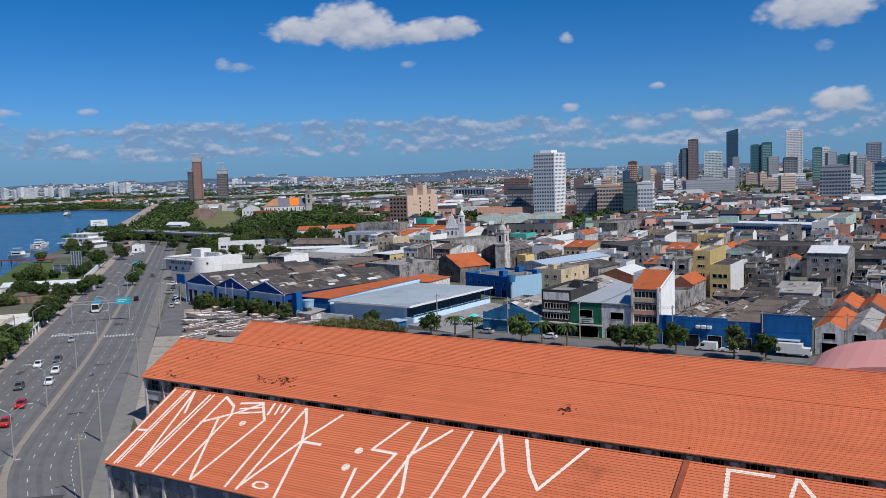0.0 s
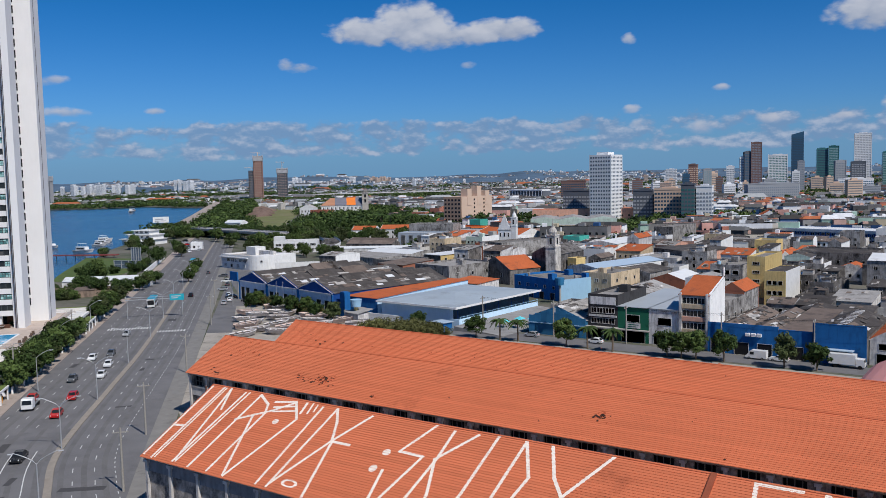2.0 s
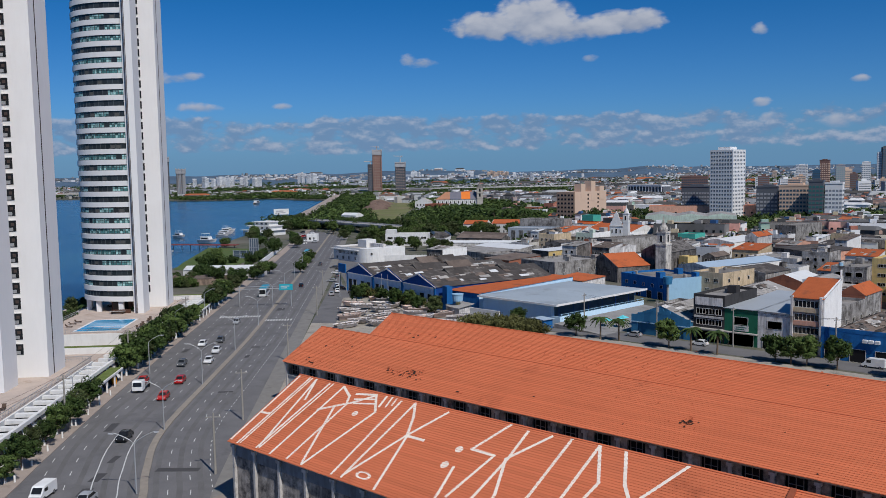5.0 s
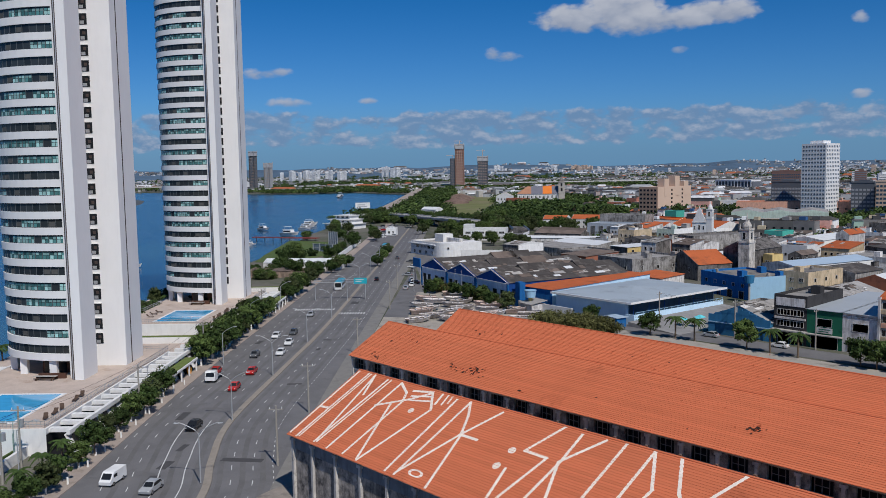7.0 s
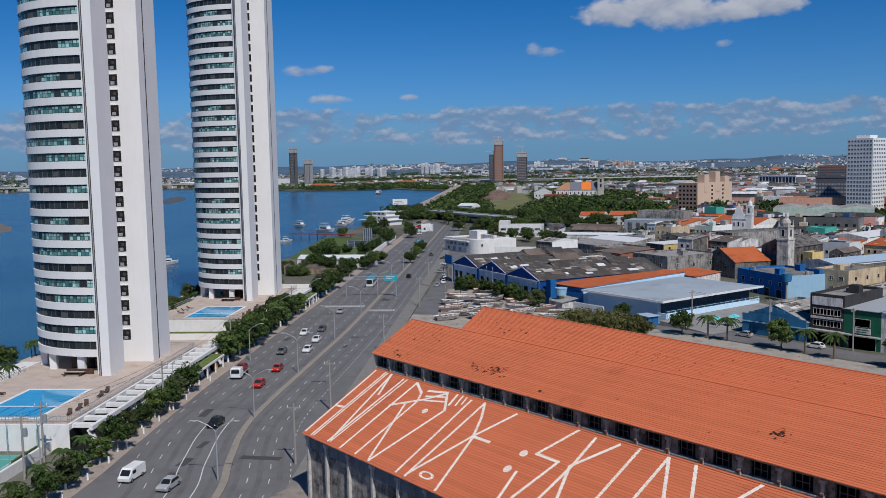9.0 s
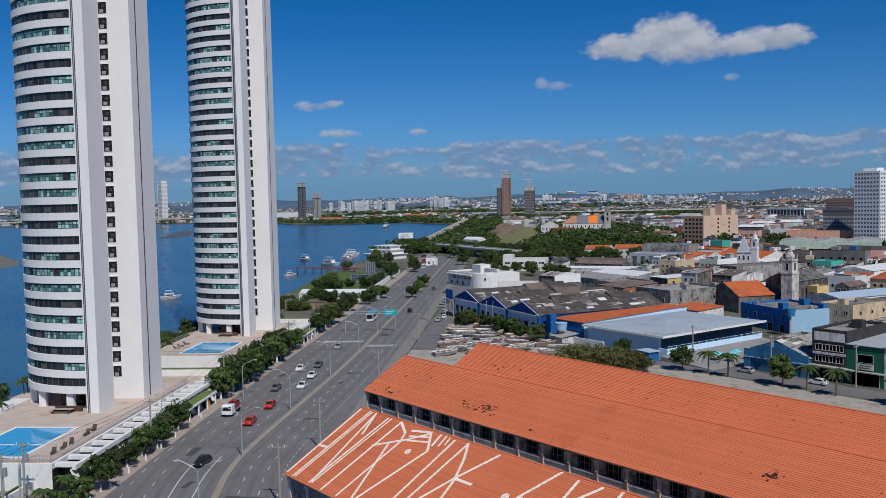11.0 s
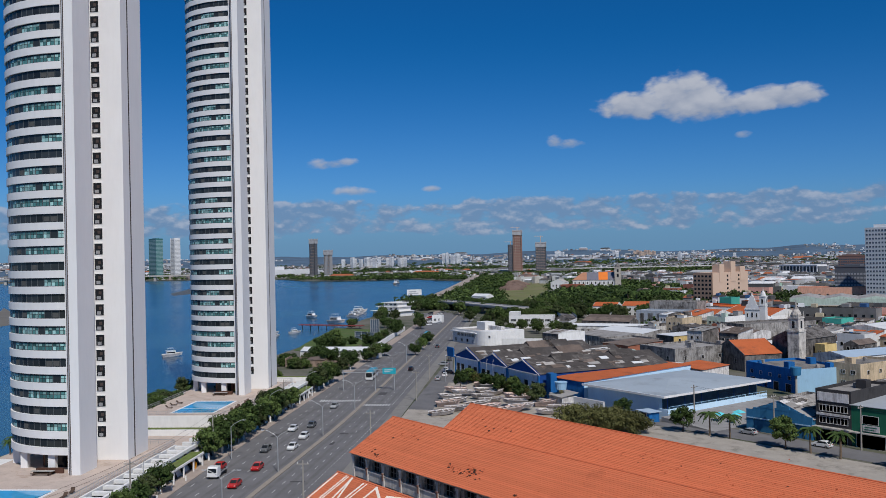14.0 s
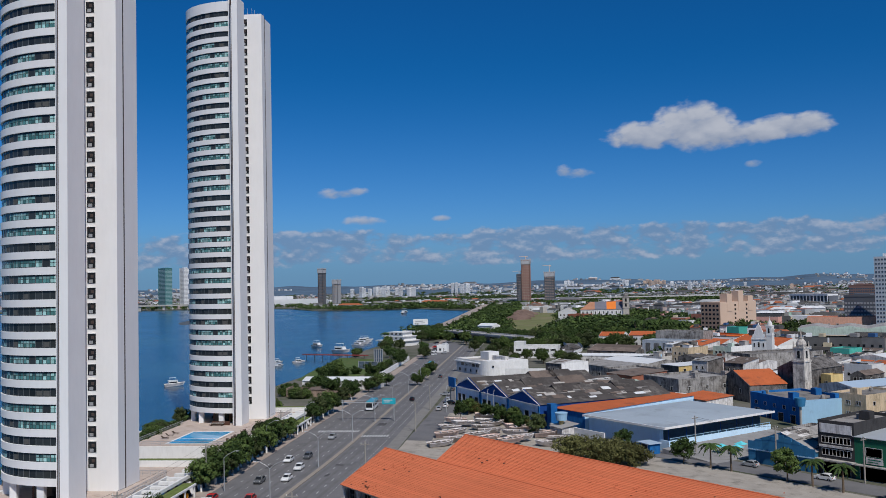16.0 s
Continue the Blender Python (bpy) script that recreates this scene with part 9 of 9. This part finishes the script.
def hull_mesh(i):
    outer, low = [], []
    for k in range(13):
        f = k / 12
        wdt = 1.35 * (1 - (2 * f - 0.9) ** 4 if f > 0.45 else 0.86 + 0.3 * f) if f < 0.97 else 0.05
        outer.append((f * 8 - 4, max(0.05, wdt), 1.3 + 0.5 * f * f))
        low.append((f * 7.2 - 3.8, max(0.04, wdt * 0.55), 0.15 + 0.5 * f ** 3))
    g = Geo()
    for s in (1, -1):
        for (a, b), (c, d) in zip(zip(outer, outer[1:]), zip(low, low[1:])):
            g.face([(a[0], s * a[1], a[2]), (b[0], s * b[1], b[2]), (d[0], s * d[1], d[2]), (c[0], s * c[1], c[2])])
            g.face([(a[0], s * a[1], a[2]), (b[0], s * b[1], b[2]), (b[0], s * (b[1] - 0.14), b[2] + 0.05), (a[0], s * max(0, a[1] - 0.14), a[2] + 0.05)])
    for a, b in zip(low, low[1:]):
        g.face([(a[0], -a[1], a[2]), (b[0], -b[1], b[2]), (b[0], b[1], b[2]), (a[0], a[1], a[2])])
    for a, b in zip(outer, outer[1:]):
        g.face([(a[0], -a[1] * 0.9, a[2] - 0.35), (b[0], -b[1] * 0.9, b[2] - 0.35), (b[0], b[1] * 0.9, b[2] - 0.35), (a[0], a[1] * 0.9, a[2] - 0.35)], 1)
    return g.mesh("hull", HULLS[i], R_BROWN)


HULL = [hull_mesh(i) for i in range(3)]
THWART = Geo().box(-0.15, -1.2, 1.2, 0.15, 1.2, 1.3).mesh("thwart", W_PALE)
piece("boat_yard", Geo().prism([tuple(D * a + N * c) for a, c in ((243, -16), (243, 34), (306, 34), (306, -16))], -0.2, 0.026), DIRT, "trodden dirt of the boat yard", "yard", kind="structure")
n = 0
for row_i in range(9):
    for c in range(5):
        x, y = D * (246 + row_i * 6.4 + tr.uniform(-0.8, 0.8)) + N * (-12.5 + c * 9.6 + (row_i % 2) * 3.0 + tr.uniform(-0.7, 0.7))
        if y > 188.5 - 0.28 * (x + 180) or (row_i > 6 and c == 0):
            continue
        b = root("rowing_boat", x, y, 0.02 + (0.5 if n % 4 == 2 else 0), tr.choice((40, 52, 60, 225, 235, 218, 70)), "old weathered wooden boat laid up in the yard", "boat", "laid-up boats")
        b.scale = (0.92, 1.7, 0.95 + 0.1 * (n % 3))
        part("hull", HULL[n % 3], None, b)
        for tx in (-2, 0.2, 2):
            part("thwart", THWART, None, b, at=pose(tx, 0, 0))
        n += 1


def motor_boat(x, y, rz, size, label="white motor boat moored on the bay"):
    b = root("motor_boat", x, y, -1.35, rz, label, "boat", "boats on the bay")
    b.scale = (size, size, size)
    part("hull", HULL[0], None, b)
    part("cabin", loft([(-2.5, 1.0), (1.6, 1.0), (1.0, 2.4), (-2.4, 2.5)], 1.0), PAINTS["white"], b)
    part("window", Geo().box(-2.2, -1.03, 1.6, 0.8, 1.03, 2.1), GLASSDARK, b)
    part("upper_deck", Geo().box(-2.6, -1.1, 2.5, 1.1, 1.1, 2.6).box(-2.0, -0.9, 3.5, 0.4, 0.9, 3.6), PAINTS["white"], b)
    for sx, sy in ((-1.9, -0.8), (-1.9, 0.8), (0.3, -0.8), (0.3, 0.8)):
        part("stanchion", Geo().tube((sx, sy, 2.6), (sx, sy, 3.5), 0.05, sides=4), POST, b)


motor_boat(-515.8, 316, 20, 1.9, "large white passenger boat with two decks")
motor_boat(-581, 333, 10, 1.5)
motor_boat(-404, 160.5, 80, 1.2)
for i, (x, y, s) in enumerate(((-563, 358, 1.3), (-580, 372, 1.4), (-597, 384, 1.6), (-612, 396, 1.3), (-470, 260, 1.0), (-478, 250, 0.9), (-456, 240, 0.9), (-1150, 800, 2.5))):
    motor_boat(x, y, 30 + 13 * i, s)
# red-decked pier
p = root("pier", -494, 276, 0, 28, "low pier with a dark red deck on posts", "pier")
part("deck", Geo().box(0, -2.2, 1.6, 46, 2.2, 2.0), surface("red_deck", (0.22, 0.05, 0.045), 0.8), p)
for i in range(8):
    part("post", Geo().tube((2 + i * 6, 0, -2), (2 + i * 6, 0, 1.6), 0.25), TIMBER, p)
# shore club buildings, sheds and lawn
house("long shed with a pale sheet roof by the shore", -338, 193, 34, 11, 3.6, 42, W_PALE, "gable_x", R_WHITE, 1.2, [(1, 7, 1.6, 1.4, "dark")], (), "shed", "shed")
club = root("boat_club", -548, 366, 0, 12, "white boat club with stepped terraces by the water", "building")
for k, (x0, y0, x1, y1, z0, z1) in enumerate(((0, 0, 27, 16, 0, 3.6), (3, 3, 24, 16, 3.6, 6.6), (6, 6, 20, 16, 6.6, 9.4))):
    tier = part("tier", Geo().box(x0, y0, z0, x1, y1, z1).box(x0 - 1.2, y0 - 1.6, z1, x1 + 1.2, y1, z1 + 0.35), W_WHITE, club)
    for i in range(5 - k):
        part("window", opening(2.4, 1.5, "window"), None, tier, at=pose(x0 + (x1 - x0) * (i + 0.6) / (5.2 - k), y0 - 0.03, z0 + 1.0))
for i in range(3):
    part("awning", Geo().solid([(8 + i * 7, -6, 2.6), (14 + i * 7, -6, 2.6), (14 + i * 7, -0.2, 3.3), (8 + i * 7, -0.2, 3.3)], [(8 + i * 7, -6, 2.7), (14 + i * 7, -6, 2.7), (14 + i * 7, -0.2, 3.4), (8 + i * 7, -0.2, 3.4)]), W_WHITE, club)
house("small white gatehouse of the car park", -455, 352, 7, 5, 4.2, 40, W_WHITE, "flat", R_WHITE, 0, [(1.2, 2, 1.4, 1.6, "dark")], (), "gatehouse", "building")
# blue-grey hoardings on posts, seen from behind
for hx, hy, hw, z0, z1 in ((-397, 257.5, 17, 0.4, 4.2), (-390, 263, 5.5, 1.0, 10.5)):
    hoarding = root("hoarding", hx, hy, 0, 20, "blue-grey hoarding on steel posts near the shore", "hoarding", "shore hoardings")
    part("panel", Geo().box(0, 0, z0, hw, 0.25, z1), weathered("hoarding_back", (0.13, 0.17, 0.22), 0.2, 0.3, (0.07, 0.09, 0.11)), hoarding)
    for k in range(5):
        part("post", Geo().box(k * hw / 4 - 0.15, -0.35, 0, k * hw / 4 + 0.15, 0, z1 + 0.3), POST, hoarding)
    for zz in (z0, (z0 + z1) / 2, z1):
        part("rail", Geo().box(0, -0.2, zz - 0.1, hw, 0, zz + 0.1), POST, hoarding)
# ruined walls in front of the shore shed
ruin = root("ruin", -318, 176, 0, 46, "roofless weathered brick ruin beside the shed", "ruin")
for x0, y0, x1, y1, h0 in ((0, 0, 26, 0.4, 2.4), (0, 8, 26, 8.4, 3.0), (25.6, 0.4, 26, 8, 2.8), (8, 0.4, 8.4, 8, 2.2), (16, 0.4, 16.4, 8, 2.6), (-0.4, 0, 0, 8.4, 3.6)):
    part("wall", Geo().box(x0, y0, 0, x1, y1, h0), weathered("ruined_brick", (0.34, 0.25, 0.19), 0.5, 0.5, (0.1, 0.08, 0.07), 0.3), ruin)
part("broken_roof", Geo().solid([(8, 0, 2.5), (16, 0, 2.7), (16, 8, 3.3), (8, 8, 3.1)], [(8, 0, 2.6), (16, 0, 2.8), (16, 8, 3.4), (8, 8, 3.2)]), R_BROWN, ruin)
for i, (sx, sy, k) in enumerate(((-371, 233, 0.62), (-377, 228, 0.55), (-376, 243, 0.6), (-384, 238, 0.58), (-366, 226, 0.5), (-480, 306, 0.62), (-492, 316, 0.5), (-470, 300, 0.5))):
    b = root("shrub", sx, sy, 0, i * 50, "dense green bush on the shore lawn", "bush", "bushes by the shore")
    b.scale = (k, k, k)
    part("trunk", BUSH[i % 2][1], None, b)
    part("crown", LARGE[i % 4][0], None, b, at=pose(0, 0, 3.4))
for i, (sx, sy, k) in enumerate(((-590, 452, 1.0), (-602, 445, 1.05), (-575, 440, 0.9), (-615, 470, 1.0), (-628, 482, 0.9), (-524, 414, 0.85), (-306, 207, 0.62), (-312, 213, 0.58))):
    tree(sx, sy, True, i, k, "broad dark green tree near the avenue end", "shore trees")
for i, (sx, sy) in enumerate(((-560, 380), (-566, 386), (-557, 388))):
    palm(sx, sy, i, 1.7)
house("white quayside store with a flat roof", -600, 420, 26, 16, 5.4, 40, W_WHITE, "flat", R_WHITE, 0, [(2.0, 5, 2.4, 1.6, "dark")], (), "store", "building")
piece("lawn", Geo().prism([(-1193, 1086), (-1378, 1288), (-1144, 1141), (-902, 919), (-679, 664), (-548, 518), (-566, 492), (-655, 572), (-745, 650), (-1010, 920)], -0.2, 0.3), surface("dry_grass", (0.16, 0.17, 0.07), 0.95, spread=0.4, scale=0.03, fine=0.4, stain=0.55, stain_color=(0.25, 0.19, 0.13)), "sparse grassy slope with dry patches", "lawn", kind="structure")
heap_mat = surface("dug_earth", (0.16, 0.11, 0.09), 0.95, spread=0.4, scale=0.1, fine=0.6, stain=0.4, stain_color=(0.28, 0.2, 0.14))
for i, (hx, hy, r0, hh) in enumerate(((-790, 722, 16, 7), (-840, 770, 18, 8), (-905, 835, 20, 7), (-1190, 1120, 26, 6))):
    heap_geo = Geo()
    for k in range(6):
        f = k / 5
        for a in range(15):
            ang = a * math.tau / 15
            r = r0 * (1 - f * f * 0.8) * (1 + 0.2 * noise.noise(Vector((math.cos(ang) * 1.6, math.sin(ang) * 1.6, i + f))))
            heap_geo.v.append((hx + math.cos(ang) * r, hy + math.sin(ang) * r, hh * f * (1 + 0.12 * math.sin(ang * 3 + i)) - 0.3))
    for k in range(5):
        for a in range(15):
            heap_geo.f.append((k * 15 + a, k * 15 + (a + 1) % 15, k * 15 + 15 + (a + 1) % 15, k * 15 + 15 + a))
            heap_geo.m.append(0)
    heap_geo.f.append(tuple(range(75, 90)))
    heap_geo.m.append(0)
    piece("earth_mound", heap_geo, heap_mat, "brown mound of dug earth on the slope", "earth mound", "earth mounds")
park_way = smooth_line([(-560, 540), (-579, 567), (-669, 664), (-732, 747), (-835, 881), (-1013, 1116)])
way = Geo()
ribbon(way, offset(park_way, 5), offset(park_way, -5), 0.35)
piece("park_road", way, ASPHALT, "narrow asphalt road up through the park", "road", kind="structure")
piece("red_hoarding", Geo().box(0, 0, 0, 90, 1, 5), W_BRICK, "long red hoarding at the building site", "fence", at=pose(-1350, 1215, 0, 0, 0, 35))
v = root("viaduct", -1490, 1395, 0, 46, "long pale concrete road viaduct beyond the park", "bridge")
part("deck", Geo().box(-60, -7, 6.6, 620, 7, 8.8), W_PALE, v)
for i in range(20):
    part("pier", Geo().box(-50 + i * 34, -4, 0, -47 + i * 34, 4, 6.6), CONCRETE, v)
piece("lawn", Geo().prism([(-372, 208), (-398, 228), (-470, 288), (-430, 300), (-385, 262), (-352, 222)], -0.2, 0.14), GRASS, "sloping green lawn by the water", "lawn", kind="structure")
piece("car_park", Geo().prism([(-425, 312), (-455, 340), (-540, 400), (-520, 420), (-448, 362), (-410, 324)], -0.2, 0.06), ASPHALT, "asphalt car park beside the boat club", "car park", kind="structure")
fence = Geo()
edge = [tuple(along(offset(LEFT_KERB, 5.0), s)[0]) for s in (400, 425, 450, 475, 500)]
for a, c in zip(edge, edge[1:]):
    u = (Vector(c) - Vector(a)).normalized() * 0.15
    fence.prism([(a[0] - u.y, a[1] + u.x), (a[0] + u.y, a[1] - u.x), (c[0] + u.y, c[1] - u.x), (c[0] - u.y, c[1] + u.x)], 0, 2.6)
piece("garden_wall", fence, W_WHITE, "long white panel wall along the avenue", "wall")
for i in range(11):
    q = Vector((-440, 338)).lerp(Vector((-525, 403)), i / 10) + Vector((4.5, 5)) * (i % 2)
    car(q.x, q.y, UP + 80, ("white", "silver", "white", "black", "grey", "white", "red")[i % 7], ("white", "silver", "white", "black", "grey", "white", "red")[i % 7] + " car parked by the boat club", 0.06)
b = root("billboard", -675, 495, 0, 55, "white roadside billboard on a tall post", "billboard")
part("post", Geo().tube((0, 0, 0), (0, 0, 7), 0.4), POST, b)
part("panel", Geo().box(-7, -0.3, 6.6, 7, 0.3, 12), W_WHITE, b)
part("panel_bar", Geo().box(-5, -0.34, 9.4, 2, -0.305, 10.4).box(-5, -0.34, 8.0, 4, -0.305, 8.6), HR_GREY, b)
# flyover
f = root("flyover", -560, 446, 0, -12, "low concrete road flyover on piers", "bridge")
part("deck", Geo().box(-40, -6, 5.2, 118, 6, 6.3), CONCRETE, f)
part("parapet", Geo().box(-40, -6.3, 6.3, 118, -6, 7.1), W_PALE, f)
part("parapet", Geo().box(-40, 6, 6.3, 118, 6.3, 7.1), W_PALE, f)
for i in range(6):
    part("pier", Geo().box(-30 + i * 28, -4, 0, -28.6 + i * 28, 4, 5.2), CONCRETE, f)
r = root("ramp", 0, 0, 0, 0, "curved concrete ramp with a white parapet", "bridge")
line = smooth_line([(-346, 361), (-362, 384), (-392, 412), (-420, 432), (-470, 452)])
g1, g2 = Geo(), Geo()
ribbon(g1, offset(line, 4.5), offset(line, -4.5), 4.6)
for by in (4.5, -4.5):
    edge = offset(line, by)
    for a, c in zip(edge, edge[1:]):
        g2.face([(*a, 3.6), (*c, 3.6), (*c, 5.6), (*a, 5.6)])
part("deck", g1, ASPHALT, r)
part("parapet", g2, W_WHITE, r)
# far bridge over the bay
bz = root("bridge", -2010, 700, 0, 62, "long low concrete bridge across the bay", "bridge")
part("deck", Geo().box(-500, -8, 9, 260, 8, 12), CONCRETE, bz)
for i in range(14):
    part("pier", Geo().box(-480 + i * 54, -5, -2, -474 + i * 54, 5, 9), CONCRETE, bz)
# causeway along the far bank
cl = smooth_line([(-662, 503), (-734, 566), (-864, 687), (-992, 804), (-1098, 901), (-1400, 1180)])
g = Geo()
ribbon(g, offset(cl, 7), offset(cl, -7), 1.6)
for a, c in zip(offset(cl, 7), offset(cl, 7)[1:]):
    g.face([(*a, -2), (*c, -2), (*c, 1.6), (*a, 1.6)])
piece("causeway", g, PAVING, "pale stone causeway along the bank", "causeway", kind="structure")
piece("sandbar", Geo().prism([(-1118, 424), (-1190, 446), (-1300, 508), (-1430, 575), (-1440, 586), (-1345, 560), (-1230, 508), (-1150, 462)], -1.6, -1.17), surface("wet_sand", (0.10, 0.11, 0.115), 0.7, spread=0.2, scale=0.02), "low dark sandbar in the bay", "sandbar", kind="structure")
piece("sandbar", Geo().prism([(-700, 140), (-760, 148), (-860, 166), (-1000, 200), (-860, 184), (-790, 178), (-735, 166)], -1.6, -1.16), surface("damp_sand", (0.17, 0.155, 0.13), 0.7, spread=0.2, scale=0.03), "low tan sandbar in the bay", "sandbar", kind="structure")
